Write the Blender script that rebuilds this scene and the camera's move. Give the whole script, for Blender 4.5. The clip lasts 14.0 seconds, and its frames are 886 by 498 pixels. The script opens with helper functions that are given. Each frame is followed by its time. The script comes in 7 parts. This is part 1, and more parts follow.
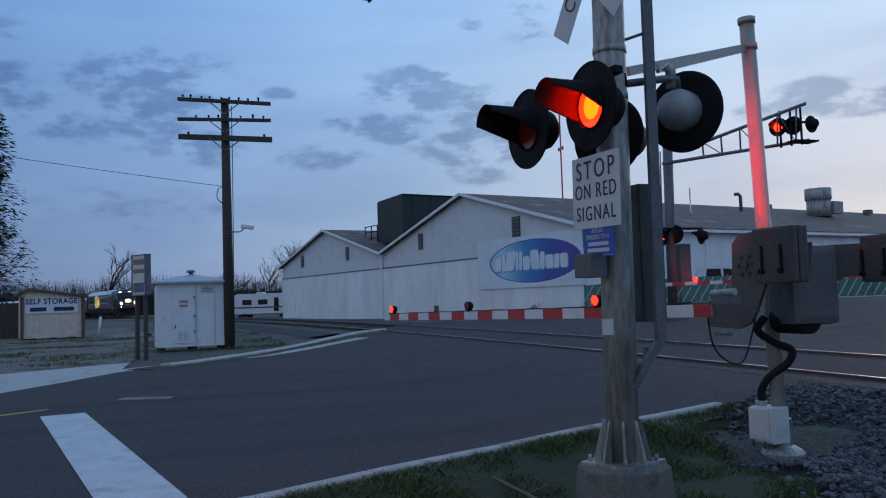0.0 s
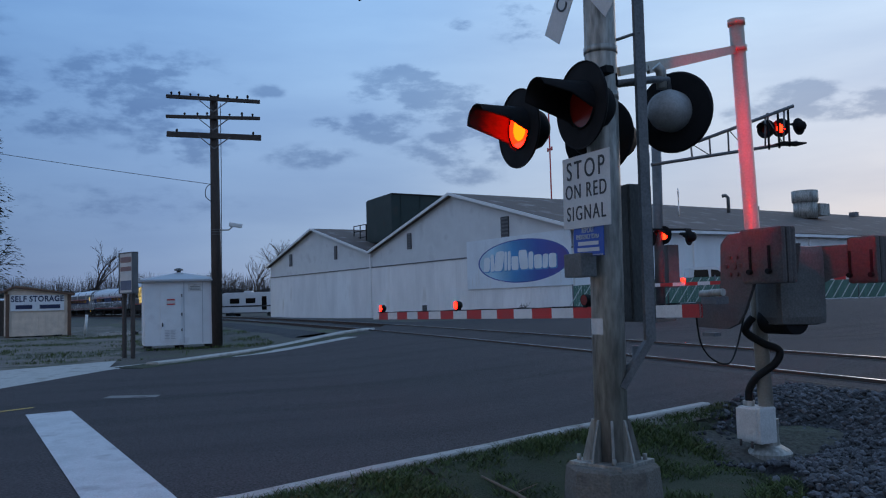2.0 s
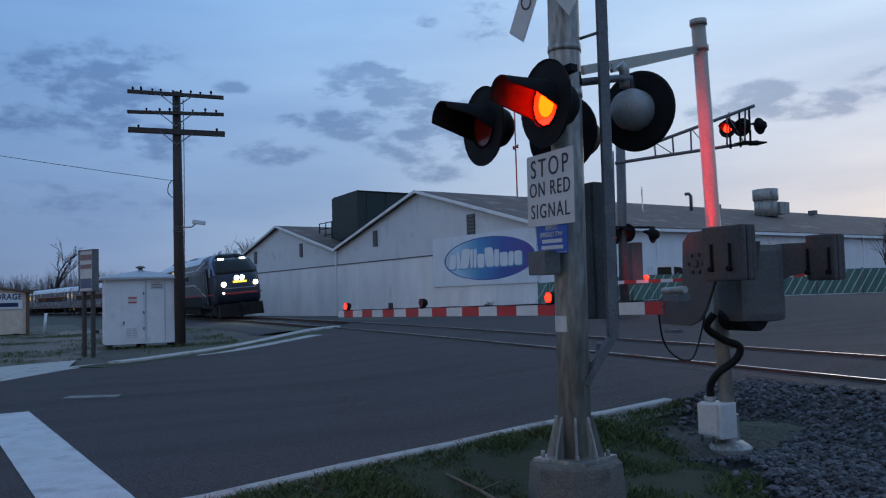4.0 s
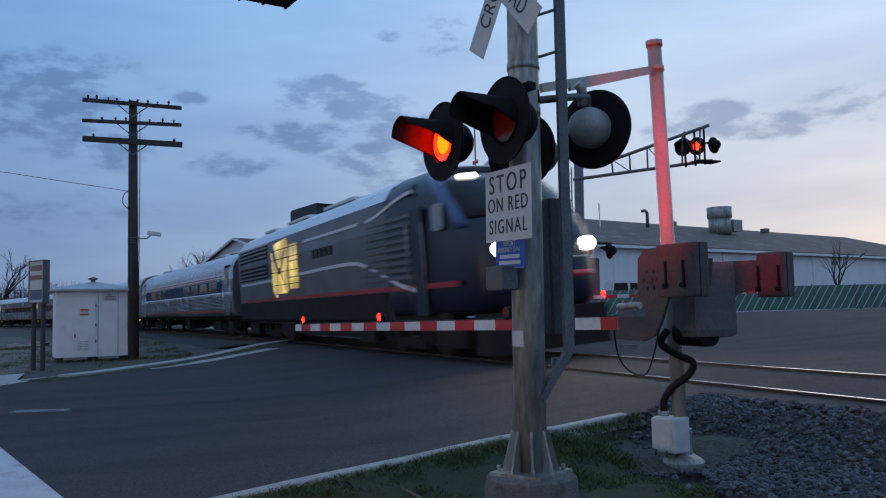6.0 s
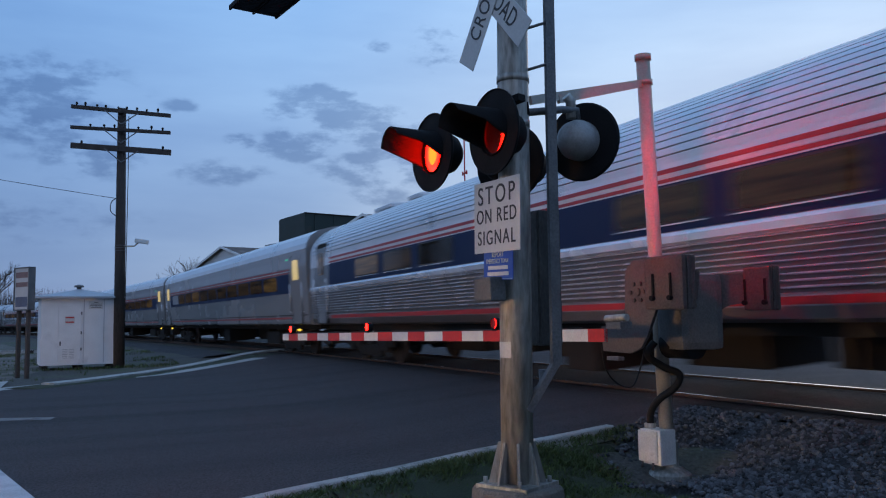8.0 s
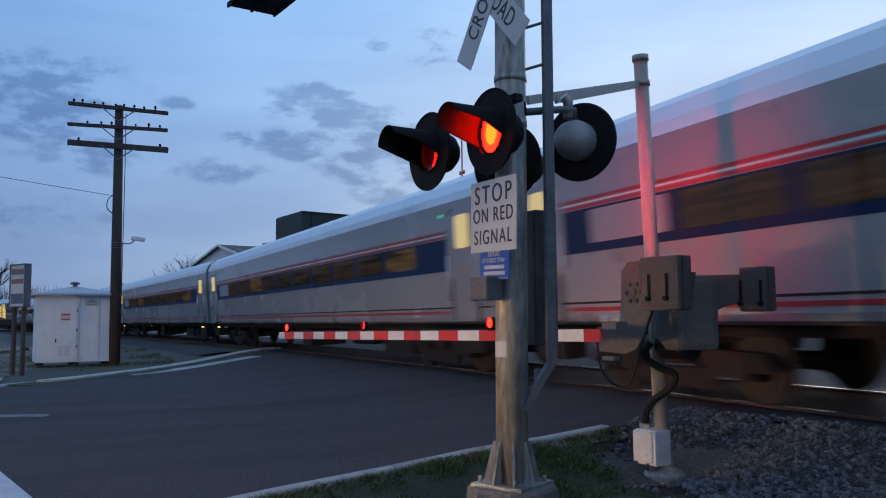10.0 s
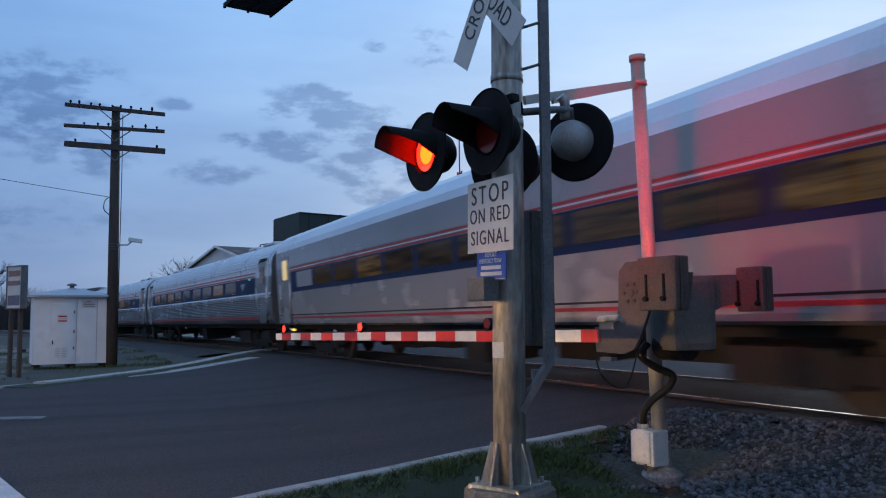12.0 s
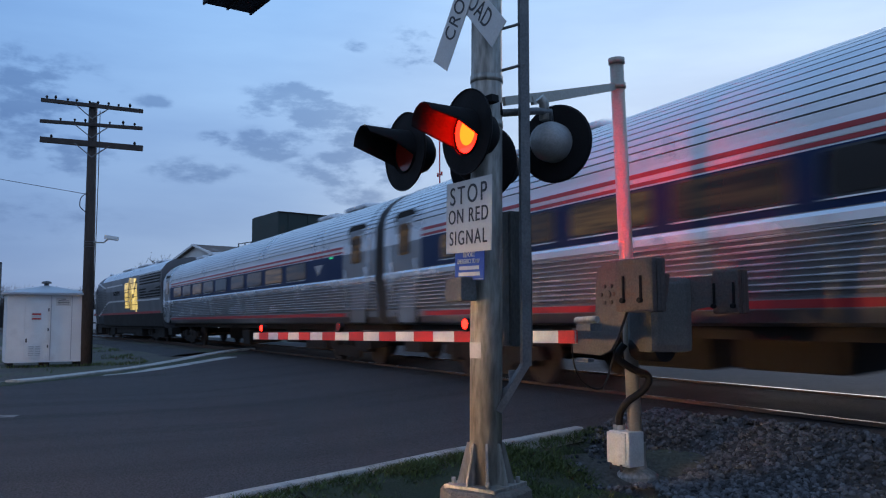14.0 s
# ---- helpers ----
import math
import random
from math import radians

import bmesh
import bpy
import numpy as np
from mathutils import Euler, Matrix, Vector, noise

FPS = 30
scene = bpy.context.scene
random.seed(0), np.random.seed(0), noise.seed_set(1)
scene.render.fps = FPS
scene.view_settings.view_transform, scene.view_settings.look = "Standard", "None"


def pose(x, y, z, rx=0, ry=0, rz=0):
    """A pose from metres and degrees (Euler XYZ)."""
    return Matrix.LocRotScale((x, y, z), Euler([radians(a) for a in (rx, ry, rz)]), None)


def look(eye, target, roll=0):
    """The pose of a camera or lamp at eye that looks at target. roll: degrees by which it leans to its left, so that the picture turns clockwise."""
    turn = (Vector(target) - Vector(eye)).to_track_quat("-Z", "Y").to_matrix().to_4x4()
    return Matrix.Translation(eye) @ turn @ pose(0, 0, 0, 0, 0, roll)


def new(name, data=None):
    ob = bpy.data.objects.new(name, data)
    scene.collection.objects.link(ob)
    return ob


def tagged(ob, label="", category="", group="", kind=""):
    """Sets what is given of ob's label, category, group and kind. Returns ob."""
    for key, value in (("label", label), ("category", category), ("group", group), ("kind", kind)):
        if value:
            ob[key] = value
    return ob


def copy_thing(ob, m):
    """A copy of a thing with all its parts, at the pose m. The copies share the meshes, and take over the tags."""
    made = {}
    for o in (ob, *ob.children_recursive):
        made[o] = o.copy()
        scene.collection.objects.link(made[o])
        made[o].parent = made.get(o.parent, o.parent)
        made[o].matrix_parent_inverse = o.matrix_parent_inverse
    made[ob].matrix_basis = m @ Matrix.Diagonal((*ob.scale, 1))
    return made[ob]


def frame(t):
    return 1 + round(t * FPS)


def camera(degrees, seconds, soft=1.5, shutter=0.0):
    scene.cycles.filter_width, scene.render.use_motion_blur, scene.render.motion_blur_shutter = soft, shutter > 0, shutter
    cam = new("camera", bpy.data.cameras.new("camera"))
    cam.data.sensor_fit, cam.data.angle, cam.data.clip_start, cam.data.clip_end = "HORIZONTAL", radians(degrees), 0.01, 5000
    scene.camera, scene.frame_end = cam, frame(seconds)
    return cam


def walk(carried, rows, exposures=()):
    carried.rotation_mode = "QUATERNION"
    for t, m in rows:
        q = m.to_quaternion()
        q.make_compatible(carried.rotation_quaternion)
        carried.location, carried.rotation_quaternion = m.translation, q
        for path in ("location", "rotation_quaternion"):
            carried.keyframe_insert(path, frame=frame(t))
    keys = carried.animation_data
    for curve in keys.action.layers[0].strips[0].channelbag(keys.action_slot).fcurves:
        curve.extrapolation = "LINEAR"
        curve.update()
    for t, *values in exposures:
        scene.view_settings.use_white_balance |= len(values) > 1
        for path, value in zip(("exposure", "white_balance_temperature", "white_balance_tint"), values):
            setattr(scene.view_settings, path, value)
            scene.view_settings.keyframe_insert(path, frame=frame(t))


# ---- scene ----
cam = camera(56.0, 14.0, 1.15, 0.55)
walk(cam, [
    (0.0, pose(-0.006, -0.029, 1.011, 93.561, 1.810, 73.172)),
    (0.5, pose(-0.013, -0.029, 1.009, 93.686, 1.426, 72.988)),
    (1.0, pose(-0.018, -0.029, 1.009, 94.016, 1.218, 72.796)),
    (1.5, pose(-0.010, -0.039, 1.012, 93.795, 1.520, 72.653)),
    (2.0, pose(-0.014, -0.038, 1.005, 93.518, 1.526, 72.370)),
    (2.5, pose(-0.020, -0.033, 1.003, 93.479, 1.458, 72.014)),
    (3.0, pose(-0.023, -0.031, 1.007, 93.383, 1.614, 71.592)),
    (5.5, pose(-0.016, -0.008, 1.005, 93.807, 1.316, 67.575)),
    (6.0, pose(-0.001, -0.023, 1.008, 94.175, 1.272, 67.218)),
    (6.5, pose(-0.010, -0.023, 1.006, 94.426, 1.110, 67.062)),
    (7.0, pose(0.001, -0.025, 1.010, 94.677, 0.889, 66.916)),
    (7.5, pose(0.010, -0.028, 1.013, 94.867, 0.762, 66.655)),
    (8.0, pose(0.008, -0.026, 1.010, 94.872, 0.827, 66.395)),
    (10.5, pose(0.010, -0.021, 1.006, 94.833, 0.422, 66.124)),
    (11.0, pose(-0.002, -0.019, 1.007, 94.725, 0.507, 66.072)),
    (11.5, pose(-0.003, -0.015, 1.005, 94.824, 0.403, 66.107)),
    (12.0, pose(-0.002, -0.009, 1.006, 94.896, 0.601, 66.010)),
    (12.5, pose(0.004, 0.001, 1.005, 94.835, 0.585, 65.564)),
    (13.0, pose(-0.000, 0.004, 0.999, 94.801, 0.388, 65.090)),
    (13.5, pose(0.007, -0.002, 1.006, 94.795, 0.260, 64.808)),
    (14.0, pose(0.000, 0.000, 1.000, 94.943, 0.200, 64.564)),
], [(0.0, 0.03, 6500, 10), (5.5, 0.02, 6500, 10), (6.6, -0.02, 6400, 10), (7.1, 0.08, 5700, 13), (7.6, -0.02, 5300, 12), (8.0, 0.03, 6300, 11), (10.5, 0.12, 6400, 11), (14.0, 0.14, 6400, 11)])

# ---- sky and sun ----
SUN_AZ = radians(-35.0)      # heading of the afterglow, seen from +Y, clockwise negative
SUN_EL = radians(3.0)
sun_dir = Vector((math.sin(SUN_AZ) * math.cos(SUN_EL), math.cos(SUN_AZ) * math.cos(SUN_EL), math.sin(SUN_EL)))


def set_ramp(node, stops):
    e = node.color_ramp.elements
    while len(e) < len(stops):
        e.new(0.5)
    for s, (p, c) in zip(e, stops):
        s.position = p
    for s, (p, c) in zip(e, stops):
        s.color = (*c, 1)


def make_world():
    w = bpy.data.worlds.new("dusk")
    scene.world = w
    w.use_nodes = True
    nt = w.node_tree
    N, L = nt.nodes, nt.links
    N.clear()
    out = N.new("ShaderNodeOutputWorld")
    bg = N.new("ShaderNodeBackground")
    sky = N.new("ShaderNodeTexSky")
    sky.sky_type = "NISHITA"
    sky.sun_disc = False
    sky.sun_elevation = SUN_EL
    sky.sun_rotation = SUN_AZ
    sky.dust_density = 0.6
    sky.ozone_density = 3.0
    tc = N.new("ShaderNodeTexCoord")
    sep = N.new("ShaderNodeSeparateXYZ")
    L.new(tc.outputs["Generated"], sep.inputs[0])

    def math_node(op, a, b=None, clamp=False):
        m = N.new("ShaderNodeMath")
        m.operation, m.use_clamp = op, clamp
        for i, v in enumerate((a, b)):
            if v is None:
                continue
            if isinstance(v, (int, float)):
                m.inputs[i].default_value = v
            else:
                L.new(v, m.inputs[i])
        return m.outputs[0]

    # thin dusk veil: a pale layer that thickens to the horizon and warms towards the afterglow
    dot = N.new("ShaderNodeVectorMath")
    dot.operation = "DOT_PRODUCT"
    L.new(tc.outputs["Generated"], dot.inputs[0])
    dot.inputs[1].default_value = (math.sin(SUN_AZ), math.cos(SUN_AZ), 0)
    glow = math_node("MULTIPLY_ADD", dot.outputs["Value"], 0.5)
    glow.node.inputs[2].default_value = 0.5
    side = N.new("ShaderNodeValToRGB")
    L.new(glow, side.inputs[0])
    set_ramp(side, [(0.0, (0.38, 0.42, 0.55)), (0.45, (0.26, 0.33, 0.50)), (0.66, (0.145, 0.22, 0.40)), (0.78, (0.225, 0.32, 0.54)), (0.88, (0.34, 0.44, 0.63)), (0.95, (0.53, 0.58, 0.69)), (1.0, (0.76, 0.69, 0.70))])
    high = N.new("ShaderNodeValToRGB")
    L.new(sep.outputs["Z"], high.inputs[0])
    set_ramp(high, [(0.0, (0, 0, 0)), (0.12, (0.25, 0.25, 0.25)), (0.40, (1, 1, 1))])
    zen = N.new("ShaderNodeValToRGB")
    L.new(glow, zen.inputs[0])
    set_ramp(zen, [(0.0, (0.36, 0.50, 0.80)), (0.5, (0.25, 0.44, 0.78)), (0.70, (0.225, 0.455, 0.85)), (0.86, (0.32, 0.57, 0.965)), (1.0, (0.62, 0.84, 1.12))])
    mid = N.new("ShaderNodeMix")
    mid.data_type = "RGBA"
    L.new(high.outputs[0], mid.inputs["Factor"])
    L.new(side.outputs[0], mid.inputs["A"])
    L.new(zen.outputs[0], mid.inputs["B"])
    lit = N.new("ShaderNodeMix")
    lit.data_type = "RGBA"
    lit.inputs["Factor"].default_value = 0.88
    scale = N.new("ShaderNodeVectorMath")
    scale.operation = "SCALE"
    scale.inputs["Scale"].default_value = 0.12
    L.new(sky.outputs[0], scale.inputs[0])
    L.new(scale.outputs[0], lit.inputs["A"])
    L.new(mid.outputs["Result"], lit.inputs["B"])

    # broken low clouds: soft clumps torn by noise
    warp = N.new("ShaderNodeTexNoise")
    warp.inputs["Scale"].default_value = 19.0
    warp.inputs["Detail"].default_value = 8.0
    warp.inputs["Roughness"].default_value = 0.58
    flat = N.new("ShaderNodeMapping")
    flat.inputs["Scale"].default_value = (1, 1, 2.5)
    L.new(tc.outputs["Generated"], flat.inputs[0])
    L.new(flat.outputs[0], warp.inputs["Vector"])
    total = None
    for yaw, el, wide, tall, amount in CLOUDS:
        wide, tall = wide * 1.35, tall * 1.4
        d = Vector((-math.sin(radians(yaw)) * math.cos(radians(el)), math.cos(radians(yaw)) * math.cos(radians(el)), math.sin(radians(el))))
        right = Vector((d.y, -d.x, 0)).normalized()
        up = right.cross(d)
        mp = []
        for axis, size in ((right, wide), (up, tall)):
            v = N.new("ShaderNodeVectorMath")
            v.operation = "DOT_PRODUCT"
            L.new(tc.outputs["Generated"], v.inputs[0])
            v.inputs[1].default_value = axis / math.sin(radians(size))
            mp.append(math_node("POWER", v.outputs["Value"], 2.0))
        r2 = math_node("ADD", mp[0], mp[1])
        front = N.new("ShaderNodeVectorMath")
        front.operation = "DOT_PRODUCT"
        L.new(tc.outputs["Generated"], front.inputs[0])
        front.inputs[1].default_value = d
        ahead = math_node("GREATER_THAN", front.outputs["Value"], 0.0)
        fall = math_node("MULTIPLY", math_node("SUBTRACT", 1.0, r2, True), ahead)
        fall = math_node("MULTIPLY", fall, amount)
        total = fall if total is None else math_node("MAXIMUM", total, fall)
    torn = math_node("MULTIPLY_ADD", warp.outputs["Fac"], 4.6)
    torn.node.inputs[2].default_value = -2.45
    mask = math_node("ADD", total, torn)
    mask = math_node("MULTIPLY", mask, math_node("MULTIPLY", total, 1.6, True), True)
    soft = N.new("ShaderNodeValToRGB")
    L.new(mask, soft.inputs[0])
    soft.color_ramp.interpolation = "EASE"
    soft.color_ramp.elements[0].position = 0.02
    soft.color_ramp.elements[1].position = 0.95
    dark = N.new("ShaderNodeMix")
    dark.data_type = "RGBA"
    dark.blend_type = "MULTIPLY"
    L.new(math_node("MULTIPLY", soft.outputs[0], 0.62), dark.inputs["Factor"])
    L.new(lit.outputs["Result"], dark.inputs["A"])
    dark.inputs["B"].default_value = (0.36, 0.43, 0.55, 1)
    # faint high streaks everywhere
    streak = N.new("ShaderNodeTexNoise")
    streak.inputs["Scale"].default_value = 3.0
    streak.inputs["Detail"].default_value = 5.0
    flat2 = N.new("ShaderNodeMapping")
    flat2.inputs["Scale"].default_value = (1, 1, 5.0)
    L.new(tc.outputs["Generated"], flat2.inputs[0])
    L.new(flat2.outputs[0], streak.inputs["Vector"])
    sr = N.new("ShaderNodeValToRGB")
    L.new(streak.outputs["Fac"], sr.inputs[0])
    sr.color_ramp.elements[0].position, sr.color_ramp.elements[0].color = 0.3, (0.86, 0.88, 0.92, 1)
    sr.color_ramp.elements[1].position, sr.color_ramp.elements[1].color = 0.7, (1.12, 1.10, 1.06, 1)
    fin = N.new("ShaderNodeMix")
    fin.data_type = "RGBA"
    fin.blend_type = "MULTIPLY"
    fin.inputs["Factor"].default_value = 1.0
    L.new(dark.outputs["Result"], fin.inputs["A"])
    L.new(sr.outputs[0], fin.inputs["B"])
    L.new(fin.outputs["Result"], bg.inputs["Color"])
    bg.inputs["Strength"].default_value = 1.0
    L.new(bg.outputs[0], out.inputs[0])


# heading, height, half width, half height (degrees), density
CLOUDS = [
    (92.5, 14.0, 6.0, 2.9, 0.80), (89.5, 10.6, 4.2, 1.6, 0.62), (97.5, 12.0, 4.0, 1.5, 0.60), (101.0, 13.2, 3.6, 2.2, 0.70),
    (74.6, 15.0, 3.3, 1.15, 0.95), (77.2, 14.2, 1.9, 0.7, 0.85), (71.8, 13.4, 4.2, 1.5, 0.95), (76.4, 11.9, 2.7, 1.1, 1.0), (74.4, 12.1, 1.2, 0.5, 0.8),
    (79.9, 12.1, 1.3, 0.55, 0.75), (70.6, 10.4, 4.6, 1.5, 0.80), (81.5, 10.0, 3.4, 0.9, 0.60), (71.0, 8.6, 3.6, 0.9, 0.55),
    (66.0, 18.6, 2.5, 1.6, 0.80), (70.8, 18.5, 1.0, 0.5, 0.75), (84.1, 14.2, 1.3, 0.5, 0.65), (96.1, 16.2, 1.3, 0.5, 0.5),
    (48.6, 11.9, 2.8, 1.2, 1.0), (45.2, 11.2, 2.4, 0.9, 0.95), (52.0, 11.4, 1.6, 0.6, 0.7), (38.0, 12.0, 5.0, 1.6, 0.7),
    (94.0, 6.5, 9.0, 1.6, 0.4), (110.0, 17.0, 9.0, 3.0, 0.9), (28.0, 17.0, 6.0, 2.0, 0.8),
]
make_world()
sun = new("sun", bpy.data.lights.new("sun", "SUN"))
sun.data.energy, sun.data.angle, sun.data.color = 0.25, radians(25), (1.0, 0.86, 0.78)
sun.matrix_world = look((0, 0, 60), (-sun_dir.x * 50, -sun_dir.y * 50, 60 - 50 * math.sin(radians(14))))
scene.view_settings.exposure = 0.0


# ---- materials ----
def material(name, color, rough=0.7, metal=0.0, vary=0.25, scale=6.0, bump=0.15, fine=60.0, second=None, spot=0.5, per_object=0.0, island=0.0, coat=0.0, tall=1.0, gloss=0.5, along=1.0):
    """Base colour broken by a coarse and a fine noise, with relief; second: a stain colour that shows where the coarse noise is high."""
    m = bpy.data.materials.new(name)
    m.use_nodes = True
    nt = m.node_tree
    N, L = nt.nodes, nt.links
    b = N["Principled BSDF"]
    tc = N.new("ShaderNodeTexCoord")
    mp = N.new("ShaderNodeMapping")
    mp.inputs["Scale"].default_value = (1, along, tall)
    mp.inputs["Rotation"].default_value = (0, 0, radians(-12) if along != 1.0 else 0)
    L.new(tc.outputs["Object"], mp.inputs[0])
    n1 = N.new("ShaderNodeTexNoise")
    n1.inputs["Scale"].default_value, n1.inputs["Detail"].default_value = scale, 5.0
    n2 = N.new("ShaderNodeTexNoise")
    n2.inputs["Scale"].default_value, n2.inputs["Detail"].default_value = fine, 3.0
    L.new(mp.outputs[0], n1.inputs["Vector"])
    L.new(tc.outputs["Object"] if along != 1.0 else mp.outputs[0], n2.inputs["Vector"])
    add = N.new("ShaderNodeMath")
    add.operation = "ADD"
    L.new(n1.outputs["Fac"], add.inputs[0])
    L.new(n2.outputs["Fac"], add.inputs[1])
    r = N.new("ShaderNodeMapRange")
    r.inputs["From Min"].default_value, r.inputs["From Max"].default_value = 0.7, 1.3
    r.inputs["To Min"].default_value, r.inputs["To Max"].default_value = 1 - vary, 1 + vary
    L.new(add.outputs[0], r.inputs["Value"])
    last = r.outputs[0]
    if per_object or island:
        src = N.new("ShaderNodeObjectInfo").outputs["Random"] if per_object else N.new("ShaderNodeNewGeometry").outputs["Random Per Island"]
        k = per_object or island
        r2 = N.new("ShaderNodeMapRange")
        r2.inputs["To Min"].default_value, r2.inputs["To Max"].default_value = 1 - k, 1 + k
        L.new(src, r2.inputs["Value"])
        mul = N.new("ShaderNodeMath")
        mul.operation = "MULTIPLY"
        L.new(last, mul.inputs[0])
        L.new(r2.outputs[0], mul.inputs[1])
        last = mul.outputs[0]
    base = N.new("ShaderNodeMix")
    base.data_type = "RGBA"
    base.inputs["A"].default_value = (*color, 1)
    base.inputs["B"].default_value = (*(second or color), 1)
    if second:
        st = N.new("ShaderNodeValToRGB")
        st.color_ramp.elements[0].position, st.color_ramp.elements[1].position = spot, min(1.0, spot + 0.18)
        L.new(n1.outputs["Fac"], st.inputs[0])
        L.new(st.outputs[0], base.inputs["Factor"])
    sc = N.new("ShaderNodeVectorMath")
    sc.operation = "SCALE"
    L.new(base.outputs["Result"], sc.inputs[0])
    L.new(last, sc.inputs["Scale"])
    L.new(sc.outputs[0], b.inputs["Base Color"])
    rr = N.new("ShaderNodeMapRange")
    rr.inputs["From Min"].default_value, rr.inputs["From Max"].default_value = 0.3, 0.7
    rr.inputs["To Min"].default_value, rr.inputs["To Max"].default_value = max(0.03, rough - 0.1), min(1, rough + 0.1)
    L.new(n1.outputs["Fac"], rr.inputs["Value"])
    L.new(rr.outputs[0], b.inputs["Roughness"])
    b.inputs["Metallic"].default_value = metal
    b.inputs["Coat Weight"].default_value = coat
    b.inputs["Specular IOR Level"].default_value = gloss
    if bump:
        bp = N.new("ShaderNodeBump")
        bp.inputs["Strength"].default_value = bump
        bp.inputs["Distance"].default_value = 0.02
        L.new(n2.outputs["Fac"], bp.inputs["Height"])
        L.new(bp.outputs[0], b.inputs["Normal"])
    return m


def glow(name, color, strength):
    m = bpy.data.materials.new(name)
    m.use_nodes = True
    b = m.node_tree.nodes["Principled BSDF"]
    b.inputs["Base Color"].default_value = (*[0.05 * c for c in color], 1)
    b.inputs["Emission Color"].default_value = (*color, 1)
    b.inputs["Emission Strength"].default_value = strength
    b.inputs["Roughness"].default_value = 0.12
    return m


def glass_dark(name, color, rough=0.05):
    m = bpy.data.materials.new(name)
    m.use_nodes = True
    b = m.node_tree.nodes["Principled BSDF"]
    b.inputs["Base Color"].default_value = (*color, 1)
    b.inputs["Roughness"].default_value = rough
    b.inputs["IOR"].default_value = 1.5
    return m


def lit_cabin(name, color, strength, across=0.45, up=7.0, floor=0.25):
    """Glossy pane with uneven lamp light behind it: streaks along the car, brighter patches between dark seats."""
    m = glow(name, color, strength)
    nt = m.node_tree
    N, L = nt.nodes, nt.links
    b = N["Principled BSDF"]
    b.inputs["Base Color"].default_value = (0.012, 0.010, 0.008, 1)
    b.inputs["Specular IOR Level"].default_value = 0.25
    tc = N.new("ShaderNodeTexCoord")
    mp = N.new("ShaderNodeMapping")
    mp.inputs["Scale"].default_value = (across, 1, up)
    n = N.new("ShaderNodeTexNoise")
    n.inputs["Scale"].default_value, n.inputs["Detail"].default_value = 1.6, 3.0
    r = N.new("ShaderNodeMapRange")
    r.inputs["From Min"].default_value, r.inputs["From Max"].default_value = 0.36, 0.68
    r.inputs["To Min"].default_value, r.inputs["To Max"].default_value = strength * floor, strength
    L.new(tc.outputs["Object"], mp.inputs[0])
    L.new(mp.outputs[0], n.inputs["Vector"])
    L.new(n.outputs["Fac"], r.inputs["Value"])
    L.new(r.outputs[0], b.inputs["Emission Strength"])
    return m


M_asphalt = material("asphalt", (0.068, 0.0600, 0.0605), 0.8, vary=0.75, scale=0.9, bump=1.0, fine=46, second=(0.043, 0.0385, 0.0395), spot=0.5, gloss=0.14, along=0.10)
M_ground = material("dirt_and_grass", (0.075, 0.068, 0.057), 0.95, vary=0.6, scale=0.3, bump=0.8, fine=25, second=(0.05, 0.065, 0.03), spot=0.5)
M_lawn = material("lawn_soil", (0.032, 0.041, 0.017), 0.95, vary=0.45, scale=2.2, bump=0.8, fine=60, second=(0.055, 0.045, 0.032), spot=0.58)
M_grass = material("grass_blades", (0.066, 0.094, 0.024), 0.8, vary=0.3, scale=2.0, bump=0, island=0.5, second=(0.085, 0.078, 0.036), spot=0.55)
M_stone = material("ballast_stone", (0.078, 0.081, 0.088), 0.85, vary=0.35, scale=8, bump=0.4, fine=80, island=0.75)
M_ballast = material("ballast_bed", (0.034, 0.034, 0.036), 0.95, vary=0.55, scale=7, bump=1.0, fine=24)
M_concrete = material("concrete", (0.42, 0.41, 0.385), 0.85, vary=0.25, scale=3, bump=0.4, fine=70, second=(0.22, 0.22, 0.2), spot=0.52)
M_foundation = material("weathered_foundation", (0.15, 0.138, 0.12), 0.9, vary=0.3, scale=7, bump=0.6, fine=60, second=(0.09, 0.085, 0.075), spot=0.5)
M_whitepaint = material("road_marking", (0.52, 0.53, 0.54), 0.7, vary=0.25, scale=2.6, bump=0.3, fine=90, second=(0.30, 0.30, 0.31), spot=0.55)
M_wornpaint = material("worn_marking", (0.20, 0.19, 0.18), 0.8, vary=0.35, scale=5, bump=0.3, second=(0.085, 0.078, 0.078), spot=0.46)
M_yellowpaint = material("yellow_marking", (0.45, 0.30, 0.08), 0.8, vary=0.3, scale=4, bump=0.3)
M_galv = material("galvanised_steel", (0.38, 0.37, 0.335), 0.45, 0.3, vary=0.5, scale=6, bump=0.12, fine=30, second=(0.145, 0.145, 0.135), spot=0.46, tall=0.22)
M_galv_dull = material("dull_galvanised", (0.14, 0.144, 0.148), 0.55, 0.4, vary=0.3, scale=6, bump=0.12, second=(0.15, 0.15, 0.15), spot=0.5)
M_housing = material("lamp_housing_grey", (0.30, 0.30, 0.295), 0.5, 0.2, vary=0.18, scale=5, bump=0.08, second=(0.20, 0.20, 0.195), spot=0.55)
M_alu = material("aluminium_tube", (0.36, 0.33, 0.28), 0.4, 0.3, vary=0.15, scale=4, bump=0.06)
M_black = material("black_enamel", (0.008, 0.008, 0.009), 0.75, vary=0.2, bump=0.1, gloss=0.2)
